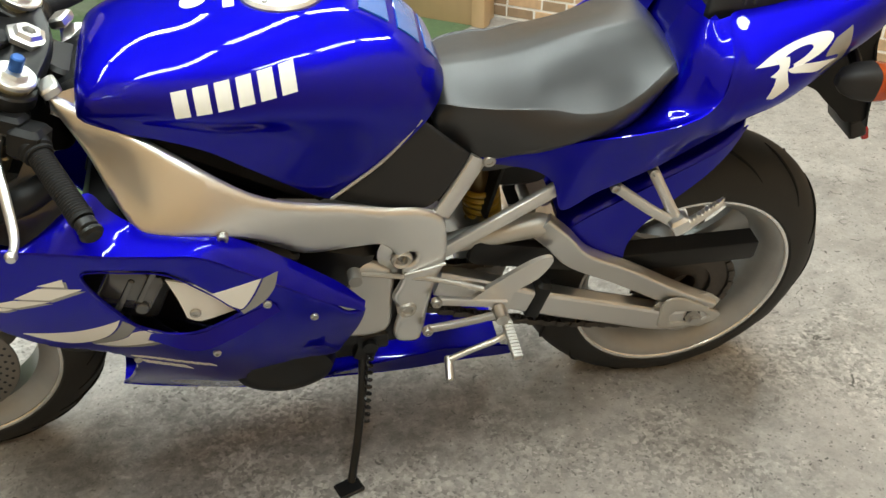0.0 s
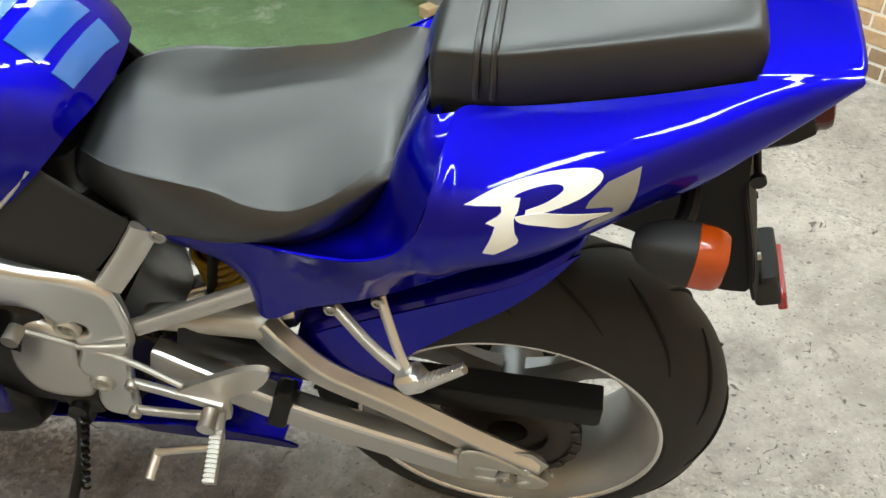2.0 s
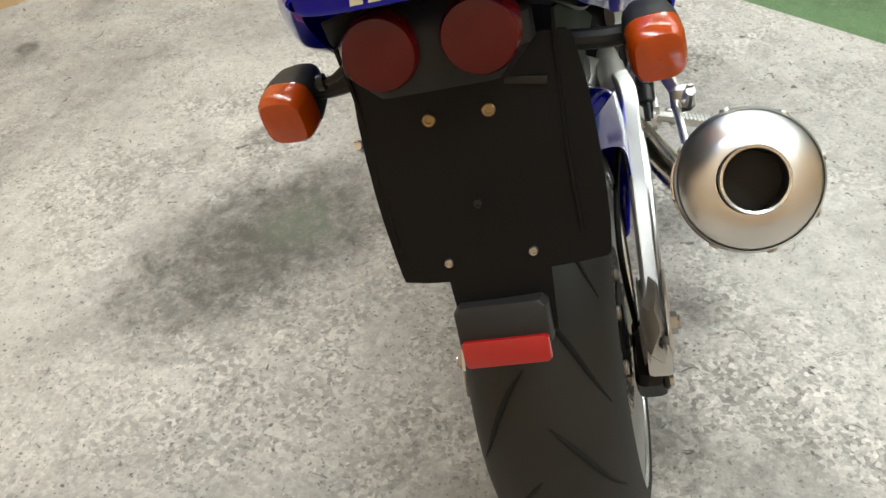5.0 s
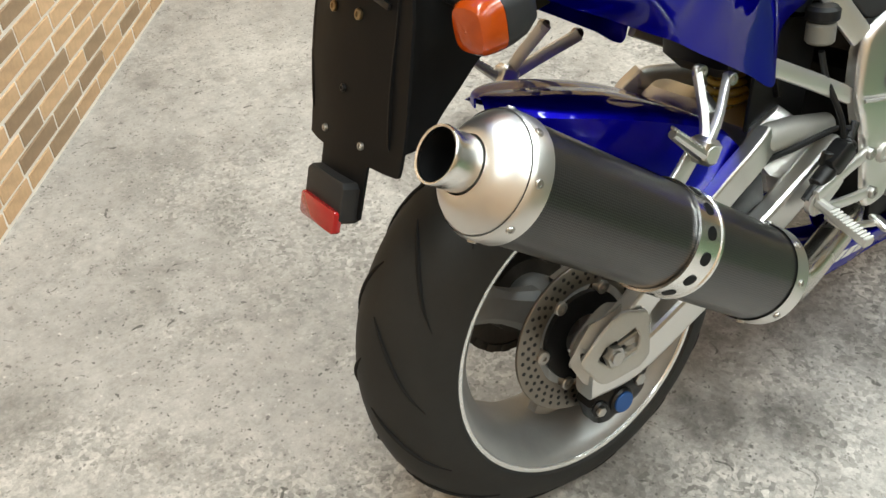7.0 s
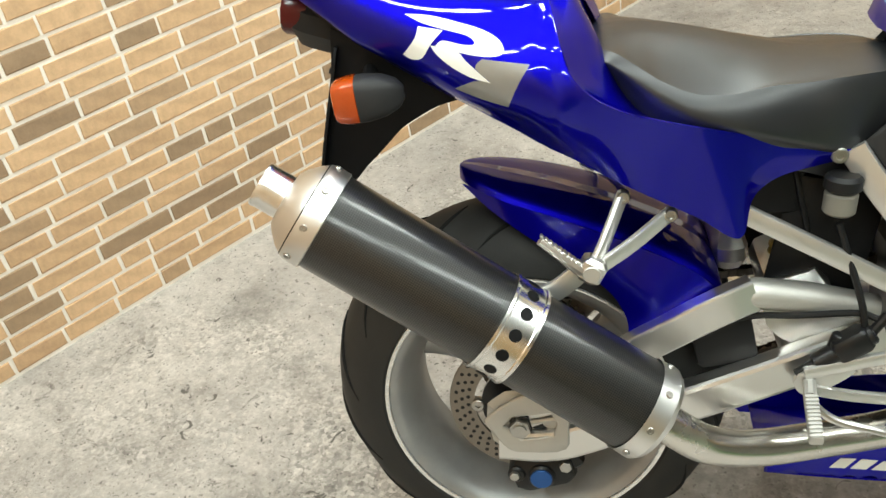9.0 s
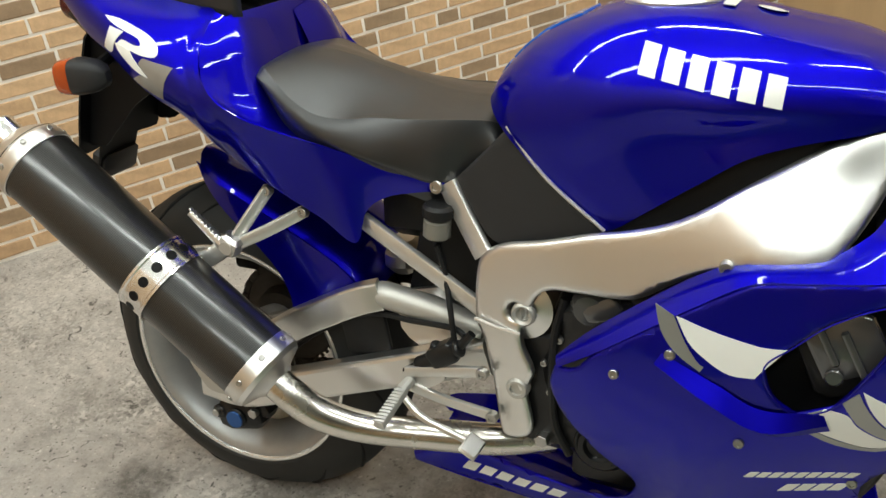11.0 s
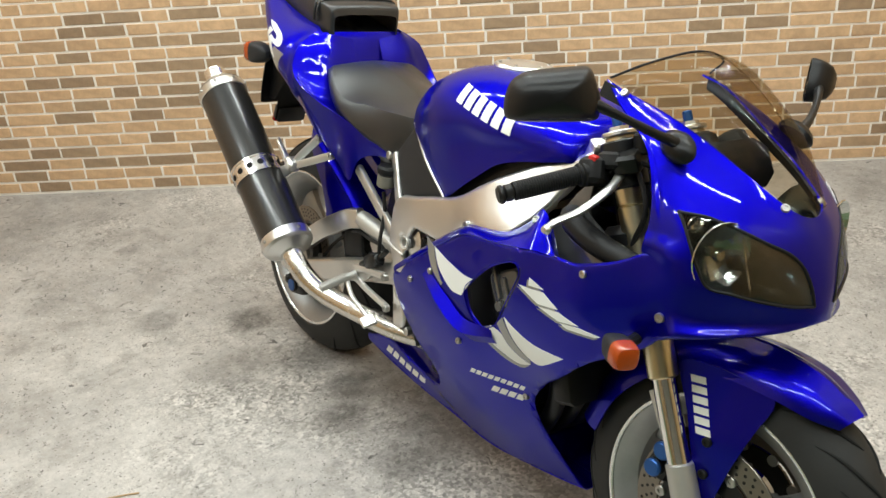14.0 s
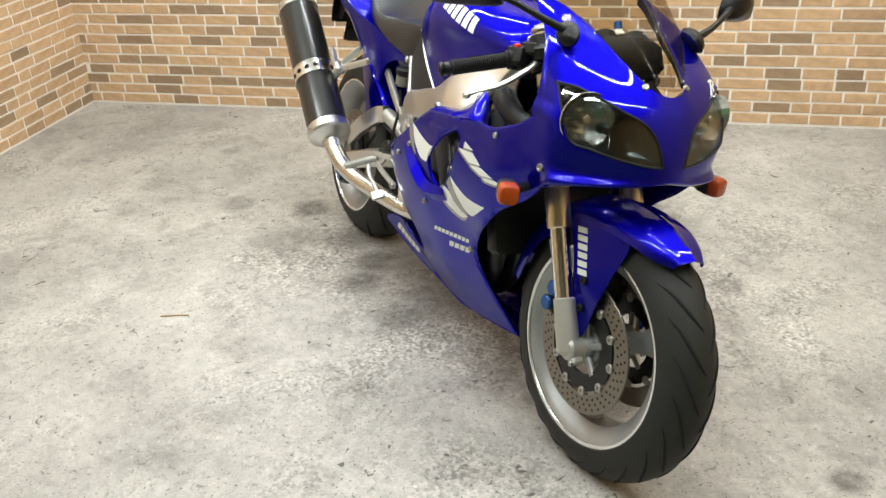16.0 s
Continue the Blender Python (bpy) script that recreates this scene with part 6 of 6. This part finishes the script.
for s in (LEFT, RIGHT):
    rail = cr([(1.092, .136, 1.010), (1.138, .124, .996), (1.205, .103, .972), (1.279, .081, .943), (1.352, .067, .909), (1.410, .046, .882)], 30)
    down = [p + np.array([-.004, .006, -.026 + .014 * k]) for k, p in zip(np.linspace(0, 1, 30), rail)]
    band = M().add(np.concatenate([rail, down]), grid_faces(2, 30))
    part("screen_rail", sided(thicken(band.v, band.f, .006), s), BLACKP, UC, "black strip inside the screen's edge")
    each("screen_bolt", [bolt(p, d, .0075, .004) for p, d in (((1.424, .050, .876), (.5, .5, .7)), ((1.275, .092, .944), (.3, .6, .7)), ((1.138, .137, .999), (.1, .8, .5)))], STEEL, UC, s)

# -- cockpit --
dash = new("instrument_cluster")
dash.parent = bike
tagged(dash, label="black instrument cluster behind the screen")
part("dash_body", box((1.272, 0, .893), (.075, .165, .085), .02, (0, -30, 0)), BLACKP, dash)
for y in (.040, -.040):
    part("dial_pod", rod((1.250, y, .908), (1.224, y, .930), .036, n=28, bevel=.006), BLACKP, dash)
part("dash_shelf", box((1.30, 0, .82), (.12, .20, .03), .012, (0, 25, 0)), BLACKP, dash)
part("air_duct", box((1.36, 0, .79), (.10, .14, .03), .012, (0, 30, 0)), BLACKP, dash)
part("cowl_stay", box((1.24, 0, .80), (.10, .18, .08), .02), BLACKG, bike)

# -- front fork --
rake = np.array([-.443, 0, .896])
for s in (LEFT, RIGHT):
    y = .103
    foot = np.array([FW[0] - .012, y, FW[2] + .01])
    fk = new("fork_leg")
    fk.parent = bike
    tagged(fk, label="upside-down fork leg with gold outer tube")
    part("fork_slider", sided(merge([rod(foot + rake * .04, foot + rake * .30, .0215, n=28)]), s), CHROME, fk, "chromed fork slider")
    part("outer_tube", sided(merge([rod(foot + rake * .245, foot + rake * .55, .0275, .027, 32, .003), rod(foot + rake * .55, foot + rake * .672, .0265, n=28, bevel=.003)]), s), GOLD, fk, "gold anodised outer tube")
    part("axle_clamp", sided(merge([rod(foot - rake * .028, foot + rake * .10, .026, .025, 24, .008), rod(foot + [0.012, -.03, -.010], foot + [0.012, .014, -.010], .026, n=28, bevel=.006), box(foot + [.030, -.006, -.028], (.026, .030, .022), .005, (0, 40, 0)), beam([foot + rake * .10, foot + rake * .06 + [-.03, .0, .04], foot + rake * .19 + [-.036, 0, .02]], .016, .020, .004)]), s), CASTSILVER, fk, "cast silver axle clamp")
    part("axle_end", sided(merge([rod(foot + [0.012, .010, -.010], foot + [0.012, .0150, -.010], .014, n=20)]), s), BLACKG, fk)
    part("pinch_bolt", sided(rod(foot + [.036, .004, -.034], foot + [.036, .013, -.034], .006, n=12, bevel=.001), s), STEEL, fk)
    part("fork_cap", sided(rod(foot + rake * .672, foot + rake * .681, .031, n=32, bevel=.002), s), ALU, fk, "bright aluminium fork cap")
    part("cap_nut", sided(rod(foot + rake * .681, foot + rake * .689, .019, n=6), s), ALU, fk)
    part("fork_adjuster", sided(rod(foot + rake * .687, foot + rake * .710, .0095, n=12, bevel=.002), s), BLUEAN, fk, "blue anodised fork adjuster")
    cal = merge([box(foot + [-.075, -.030, .075], (.050, .060, .105), .012, (0, 22, 0)), rod(foot + [-.072, .0, .095], foot + [-.072, .012, .095], .018, n=18, bevel=.003), rod(foot + [-.084, .0, .055], foot + [-.084, .012, .055], .018, n=18, bevel=.003)])
    part("front_caliper", sided(cal, s), BLACKG, fk, "black front brake caliper")
    each("caliper_plug", [rod(foot + [-.072, .004, .095], foot + [-.072, .018, .095], .017, n=18, bevel=.003), rod(foot + [-.084, .004, .055], foot + [-.084, .018, .055], .017, n=18, bevel=.003)], BLUEAN, fk, s)
    # clip-on bar, grip and controls
    hb = new("handlebar")
    hb.parent = bike
    tagged(hb, label="clip-on handlebar with black rubber grip")
    c0 = foot + rake * .60
    shift = np.array([.010, 0, .006]) if s == RIGHT else np.zeros(3)
    e0 = np.array([1.036, .292, .804]) + shift
    d0 = np.array([1.110, .135, .856]) + shift
    part("bar_clamp", sided(merge([rod(c0 - rake * .02, c0 + rake * .02, .036, n=28, bevel=.004), tube([c0, d0], .012, 12)]), s), BLACKG, hb)
    dv = e0 - d0
    part("grip", sided(merge([lathe([(0, 0), (.0165, 0)] + [(.0172 if i % 2 else .0158, .002 + i * .0022) for i in range(52)] + [(.0165, .118), (0, .118)], d0 + dv * .32, dv, 24),
                              rod(d0 + dv * .28, d0 + dv * .32, .021, n=24, bevel=.002)]), s), GRIPR, hb, "black ribbed rubber grip")
    part("bar_end", sided(merge([rod(e0 - dv * .02, e0 + dv * .06, .015, n=20, bevel=.002), rod(e0 + dv * .06, e0 + dv * .13, .0165, n=20, bevel=.004)]), s), BLACKG, hb)
    part("switch_box", sided(merge([box(d0 + dv * .15, (.045, .055, .046), .008, (20, -10, -22)), box(d0 + dv * .05 + [.012, 0, .016], (.04, .04, .03), .006, (20, -10, -22)), rod(d0 + dv * .17, d0 + dv * .29, .0245, .023, 24, .004)]), s), BLACKP, hb)
    lev = cr([d0 + dv * .02 + [.030, 0, -.004], d0 + dv * .20 + [.052, 0, -.012], d0 + dv * .55 + [.070, 0, -.030], d0 + dv * .90 + [.088, 0, -.030], d0 + dv * 1.05 + [.104, 0, -.030]], 24)
    part("lever", sided(merge([sweep(circle(.0085, 10, .006), lev, np.linspace(1.1, .75, 24)), lathe([(0, -.009), (.006, -.007), (.009, 0), (.006, .007), (0, .009)], lev[-1], (0, 1, 0), 14)]), s), ALU, hb, "polished aluminium lever")
part("master_cylinder", box((1.148, -.115, .885), (.045, .075, .035), .006, (15, -20, 20)), BLACKG, bike)
part("fluid_reservoir", rod((1.165, -.100, .895), (1.155, -.100, .930), .020, n=20, bevel=.003), BLACKP, bike)
part("clutch_perch", box((1.16, .11, .89), (.04, .05, .03), .006), BLACKG, bike)
part("spar_bracket", box((1.060, .092, .884), (.028, .034, .018), .004, (0, 20, 20)), ALU, bike)
part("spar_bracket", box((1.060, -.092, .884), (.028, .034, .018), .004, (0, 20, -20)), ALU, bike)
part("kill_switch", box((1.114, -.172, .880), (.016, .012, .010), .002), REDP, bike)
yk = np.array([FW[0] - .012, 0, FW[2] + .01]) + rake * .652
for y in (.103, -.103):
    part("yoke_clamp", rod(yk + [0, y, 0] - rake * .012, yk + [0, y, 0] + rake * .012, .037, n=32, bevel=.003), BLACKG, bike)
YK = part("top_yoke", beam([yk + [0, -.09, 0], yk + [-.012, -.04, 0], yk + [-.016, 0, 0], yk + [-.012, .04, 0], yk + [0, .09, 0]], .075, .022, .005), BLACKG, bike, "black top yoke with bright centre nut")
part("stem_nut", lathe([(.008, .012), (.010, .020), (.018, .020), (.022, .014), (.030, .012), (.030, .004), (0, .004)], yk + [-.020, 0, .010], tuple(rake), 6), ALU, YK)
part("ignition_lock", rod(yk + [.030, 0, .0], yk + rake * .03 + [.030, 0, 0], .020, n=24, bevel=.003), BLACKP, YK)
part("lower_yoke", box((1.16, 0, .74), (.08, .26, .05), .015, (0, -24, 0)), BLACKG, bike)
each("cable", [tube([(1.12, -.15, .89), (1.20, -.10, .88), (1.22, -.03, .80), (1.15, .02, .70)], .005, 8), tube([(1.12, .15, .89), (1.20, .10, .88), (1.21, .03, .80), (1.14, -.02, .70)], .005, 8), tube([(1.15, -.11, .90), (1.22, -.13, .82), (1.20, -.12, .70), (1.30, -.10, .50), (1.33, -.09, .40)], .005, 8, 30)], BLACKP, bike)

# the bars and the front wheel stand turned a little to the left
STEER = Matrix.Translation(Vector(yk)) @ Matrix.Rotation(radians(4.0), 4, Vector(rake)) @ Matrix.Translation(-Vector(yk))
TURNED = {"front_wheel", "fork_leg", "handlebar", "master_cylinder", "fluid_reservoir", "clutch_perch", "kill_switch", "yoke_clamp", "top_yoke", "lower_yoke"}
for ob in bike.children:
    if ob.name.split(".")[0] in TURNED:
        ob.matrix_basis = STEER @ ob.matrix_basis

MIRRORP = mat("grained_black_plastic", (0.007, 0.007, 0.0075), 0.32, spec=0.35, vary=0.2, scale=30, bump=0.15, bscale=600)
# -- mirrors --
for s in (LEFT, RIGHT):
    mi = new("mirror")
    mi.parent = bike
    tagged(mi, label="black wing mirror on a stalk")
    c = np.array([1.178, .335, 1.014])
    e1, n1 = np.array([-.55, .835, -.05]), np.array([.835, .55, 0])
    shell = smooth_outline([(1.0, -.25), (.95, .25), (.77, .62), (.47, .81), (-.40, 1.0), (-.64, .95), (-.76, .65), (-.95, -.12), (-.97, -.62), (-.84, -.87), (-.04, -.97), (.80, -.97), (.98, -.75)], 3)
    rows = []
    for q, kx in ((.0465, .001), (.0455, .22), (.042, .46), (.034, .74), (.016, .94), (0, 1.0), (-.006, 1.0), (-.006, .93)):
        rows.append([c + n1 * q + e1 * kx * .075 * a + np.array([0, 0, kx * .043 * b]) for a, b in shell])
    rows = np.array(rows)
    part("mirror_shell", sided(M().add(rows.reshape(-1, 3), grid_faces(8, len(shell), close_v=True)), s), MIRRORP, mi)
    part("mirror_glass", sided(M().add(rows[-1] + n1 * .002, [tuple(range(len(shell)))]), s), CHROME, mi)
    part("mirror_stalk", sided(tube([(1.291, .158, .950), (1.275, .205, .968), (1.250, .255, .990), (1.222, .296, 1.008)], [.010, .0075, .0065, .010], 12, 24), s), MIRRORP, mi)
    part("mirror_foot", sided(M().add([(1.284 + 1.35 * (x - 1.291), y, z - .28 * (x - 1.291)) for x, y, z in lathe([(0, -.012), (.022, -.008), (.026, .0), (.023, .009), (.014, .018), (0, .022)], (1.291, .156, .945), (-.1, .8, .5), 24).v], lathe([(0, 0)] * 6, (0, 0, 0), (0, 1, 0), 24).f), s), MIRRORP, mi)

# -- front mudguard --
fen = []
for ang, wd, dp in ((170, 1.0, .062), (150, 1.0, .062), (128, 1.0, .060), (108, .98, .052), (90, .96, .050), (74, .90, .046), (64, .74, .036), (57, .46, .022)):
    a = math.radians(ang)
    r = .322 + (.006 if ang < 90 else 0)
    row = [(FW[0] + (r + .006) * math.cos(a), 0, FW[2] + (r + .006) * math.sin(a))]
    for yy, k in ((.035, .04), (.062, .22), (.078, .58), (.084, 1.0)):
        row.append((FW[0] + (r - dp * k) * math.cos(a), yy * wd, FW[2] + (r - dp * k) * math.sin(a)))
    fen.append(row)
g = surface(fen, 40, 18)
fm = M().add(g.reshape(-1, 3), grid_faces(40, 18))
fm = merge([fm, fm.flip()])
FM = part("front_mudguard", thicken(fm.v, fm.f, .003), BLUE, bike, "glossy blue front mudguard")
DX, DZ = FW[0] - 1.404, FW[2] - .294
for s in (LEFT, RIGHT):
    fs_y = rbf([(1.42, .58, .078), (1.34, .55, .084), (1.386, .445, .092), (1.391, .384, .088), (1.40, .32, .086), (1.44, .45, .084), (1.45, .55, .074)])
    sd = sheet([(1.30, .555), (1.345, .575), (1.43, .575), (1.475, .560), (1.455, .490), (1.430, .400), (1.415, .335), (1.400, .318), (1.385, .330), (1.365, .400), (1.335, .480)], fs_y, thick=.003, step=.02, per=4)
    sd.v = [(x + DX, y, z + DZ) for x, y, z in sd.v]
    fp = part("mudguard_side", sided(sd, s), BLUE, FM)
    letter_bars("mudguard_mark", (1.338 + DX, .548 + DZ), (1.378 + DX, .448 + DZ), (.026, .010), 6, lambda a, b: fs_y(a - DX, b - DZ), WHITE, fp, s, .7)
    each("mudguard_bolt", [bolt((x + DX, fs_y(x, z) + .001, z + DZ), (0, 1, 0), .009, .005) for x, z in ((1.386, .445), (1.391, .384))], BLACKP, fp, s)

FM.matrix_basis = STEER @ FM.matrix_basis

# -- rear caliper --
RC = part("rear_caliper", merge([box((.016, -.112, .205), (.100, .046, .058), .012, (0, -14, 0)), box((.060, -.108, .222), (.034, .036, .040), .008, (0, -30, 0)), rod((.014, -.130, .203), (.014, -.142, .203), .021, n=24, bevel=.003), rod((-.024, -.128, .206), (-.024, -.138, .206), .014, n=18, bevel=.003)]), BLACKG, bike, "black rear brake caliper")
part("caliper_plug", rod((.014, -.141, .203), (.014, -.145, .203), .017, n=20, bevel=.001), BLUEAN, RC, "blue anodised caliper plug")
each("caliper_bolt", [rod((.052, -.124, .221), (.052, -.140, .221), .010, n=6, bevel=.001), rod((-.027, -.136, .207), (-.027, -.144, .207), .008, n=6, bevel=.001)], STEEL, RC)
part("caliper_carrier", sheet([(-.048, .312), (-.030, .330), (.000, .300), (.010, .268), (.050, .258), (.058, .238), (.020, .236), (-.018, .232), (-.044, .262)], lambda a, b: .118, thick=.010, step=.03, per=3, roll=.003).flip(), CASTSILVER, bike, "cast silver caliper carrier")

# ---- the room ----
CORNER = np.array([-2.123, -.7315])
ALONG = np.array([.6243, .7811])
ACROSS = np.array([.7811, -.6243])


def floor_sheet(name, poly, material, z, label, cat):
    me = bpy.data.meshes.new(name)
    me.from_pydata([(x, y, z) for x, y in poly] + [(x, y, z - .1) for x, y in poly], [], [tuple(range(len(poly)))] + [(i, i + len(poly), (i + 1) % len(poly) + len(poly), (i + 1) % len(poly)) for i in range(len(poly))])
    me.validate()
    me.materials.append(material)
    ob = new(name, me)
    return tagged(ob, label=label, category=cat, kind="structure")


def at(a, b):
    return tuple(CORNER + ALONG * a + ACROSS * b)


WA, WC = 4.4, 6.4
EDGE = [(-.2, 2.42), (.2, 2.48), (1.0, 2.68), (2.0, 2.78), (WA + .2, 2.80)]
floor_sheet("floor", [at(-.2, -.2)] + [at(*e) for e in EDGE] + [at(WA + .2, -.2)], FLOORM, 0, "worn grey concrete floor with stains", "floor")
floor_sheet("floor_painted", [at(-.2, WC + .2), at(WA + .2, WC + .2)] + [at(*e) for e in reversed(EDGE)], GREENM, 0, "green painted concrete floor with worn paint", "floor")


def wall(name, p, q, material, label, z1=CEIL, thick=.12):
    p, q = np.array(p), np.array(q)
    d = (q - p) / np.linalg.norm(q - p)
    nrm = np.array([-d[1], d[0]])
    quad = [p, q, q + nrm * thick, p + nrm * thick]
    v = [(*c, 0) for c in quad] + [(*c, z1) for c in quad]
    f = [(3, 2, 1, 0), (4, 5, 6, 7)] + [(i, (i + 1) % 4, (i + 1) % 4 + 4, i + 4) for i in range(4)]
    me = bpy.data.meshes.new(name)
    me.from_pydata(v, [], f)
    me.validate()
    me.materials.append(material)
    return tagged(new(name, me), label=label, category="wall", kind="structure")


wall_brick = wall("wall_west", at(-.12, 0), at(WA, 0), MORTAR, "brown brick wall with pale mortar joints")
wall_side = wall("wall_south", at(0, WC), at(0, 0), MORTAR, "brown brick side wall with pale mortar joints")
wall("wall_north", at(WA, 0), at(WA, WC), WOOD, "varnished plywood wall")
wall("wall_east", at(WA, WC), at(0, WC), PLASTER, "plain painted wall")
floor_sheet("ceiling", [at(-.2, -.2), at(-.2, WC + .2), at(WA + .2, WC + .2), at(WA + .2, -.2)], CEILM, CEIL + .1, "pale ceiling", "ceiling")

# fluorescent lamps on the ceiling
def tube_lamp(a, b, turn):
    x, y = at(a, b)
    lamp = new("ceiling_lamp")
    lamp.matrix_world = pose(x, y, CEIL, 0, 0, turn)
    tagged(lamp, label="white twin-tube fluorescent ceiling lamp", category="lamp", group="ceiling lamps")
    part("lamp_housing", box((0, 0, -.03), (1.26, .16, .06), .01), FIXT, lamp)
    for yy in (.04, -.04):
        part("lamp_tube", rod((-.6, yy, -.08), (.6, yy, -.08), .016, n=12), TUBE, lamp)
    li = bpy.data.lights.new("tube_light", "AREA")
    li.shape, li.size, li.size_y, li.energy = "RECTANGLE", 1.2, .10, POWER
    li.color = (.94, .98, .97)
    lo = new("tube_light", li)
    lo.parent = lamp
    lo.location = (0, 0, -.105)
    return lamp


POWER = 22.4
ang = math.degrees(math.atan2(ALONG[1], ALONG[0]))
for a in (.8, 2.2, 3.6):
    for b in (.7, 2.0, 3.3):
        tube_lamp(a, b, ang)

# things by the side wall
pan = new("wooden_cabinet")
x, y = at(.08, 2.86)
pan.matrix_world = pose(x, y, 0, 0, 0, ang)
tagged(pan, label="varnished plywood cabinet standing against the side wall", category="cabinet")
part("cabinet_body", box((0, 0, .55), (.13, .86, 1.10), .004), WOOD, pan)
part("cabinet_post", box((.05, .42, .55), (.06, .06, 1.10), .003), WOOD, pan)
pan2 = new("wooden_box")
x, y = at(.16, 3.75)
pan2.matrix_world = pose(x, y, 0, 0, 0, ang)
tagged(pan2, label="varnished plywood box beside the cabinet", category="box")
part("box_body", box((0, 0, .50), (.28, .85, 1.0), .004), WOOD, pan2)
bd = new("grey_board")
x, y = at(.66, 2.71)
bd.matrix_world = pose(x, y, 0, 0, 0, ang)
tagged(bd, label="grey board on raw timber feet", category="board")
part("board_panel", box((0.02, -.28, .24), (.03, .60, .40), .003), BOARD, bd)
for yy in (0, -.52):
    part("timber_foot", box((0.02, yy, .02), (.12, .05, .04), .003), RAWWOOD, bd)
twig = new("twig")
tagged(twig, label="thin dry brown twig lying on the concrete", category="twig")
link("stem", tube([(.270, -.782, .003), (.282, -.756, .004), (.294, -.728, .004), (.306, -.703, .003)], .0022, 6), RAWWOOD, twig)

# -- bricks --
def brick_mesh(name, w, h, d, seed):
    rnd = random.Random(seed)
    e = .0016
    v = []
    for sy, k in ((0, 0), (d - .0014, 0), (d, e)):
        for sx, sz in ((-1, -1), (1, -1), (1, 1), (-1, 1)):
            v.append((sx * (w / 2 - k) + rnd.uniform(-.0022, .0022), sy + (rnd.uniform(-.001, .001) if k else 0), sz * (h / 2 - k) + rnd.uniform(-.0016, .0016)))
    f = [(8, 9, 10, 11)]
    for r in (0, 4):
        f += [(r + i, r + (i + 1) % 4, r + 4 + (i + 1) % 4, r + 4 + i) for i in range(4)]
    return v, f


BW, BH, BJ = .150, .0397, .0100
meshes = []
for i in range(12):
    v, f = brick_mesh("brick", BW, BH, .0035, i)
    me = bpy.data.meshes.new("brick")
    me.from_pydata(v, [], f)
    me.materials.append(BRICK)
    meshes.append(me)


def lay(parent, origin, direction, normal, length, rows, picked, name, seed):
    ang2 = math.atan2(direction[1], direction[0])
    turn = Matrix.Rotation(ang2, 4, "Z")
    # the brick's face looks along its own +y
    side = 1 if (-math.sin(ang2) * normal[0] + math.cos(ang2) * normal[1]) > 0 else -1
    rnd = random.Random(seed)
    rest = M()
    for r in range(rows):
        u = -rnd.uniform(0, .15)
        while u < length:
            w = rnd.choice((.100, .116, .122, .130, .138, .146, .153, .160, .190)) if rnd.random() > .08 else .072
            a, b = max(u, 0.0), min(u + w, length)
            if b - a > .02:
                z_ = .012 + BH / 2 + r * (BH + BJ)
                c = np.array(origin) + np.array(direction) * (a + b) / 2
                m = Matrix.Translation((*c, z_)) @ turn @ Matrix.Diagonal(((b - a) / BW, side, 1, 1))
                k = rnd.randrange(12)
                if picked(r, a):
                    ob = new("brick", meshes[k])
                    ob.parent = parent
                    ob.matrix_world = m
                else:
                    v, f = brick_mesh("", BW, BH, .0035, k)
                    rest.join(M().add(v, f).moved(m))
            u += w + BJ
    me = bpy.data.meshes.new(name)
    me.from_pydata(rest.v, [], rest.f)
    me.materials.append(BRICK)
    ob = tagged(new(name, me), kind="stuff")
    ob.parent = parent


lay(wall_brick, CORNER, ALONG, ACROSS, WA, 54, lambda r, a: r < 13 and a < 3.4, "further_bricks", 7)
lay(wall_side, CORNER, ACROSS, ALONG, WC, 54, lambda r, a: r < 16 and a < 2.0, "further_bricks", 11)
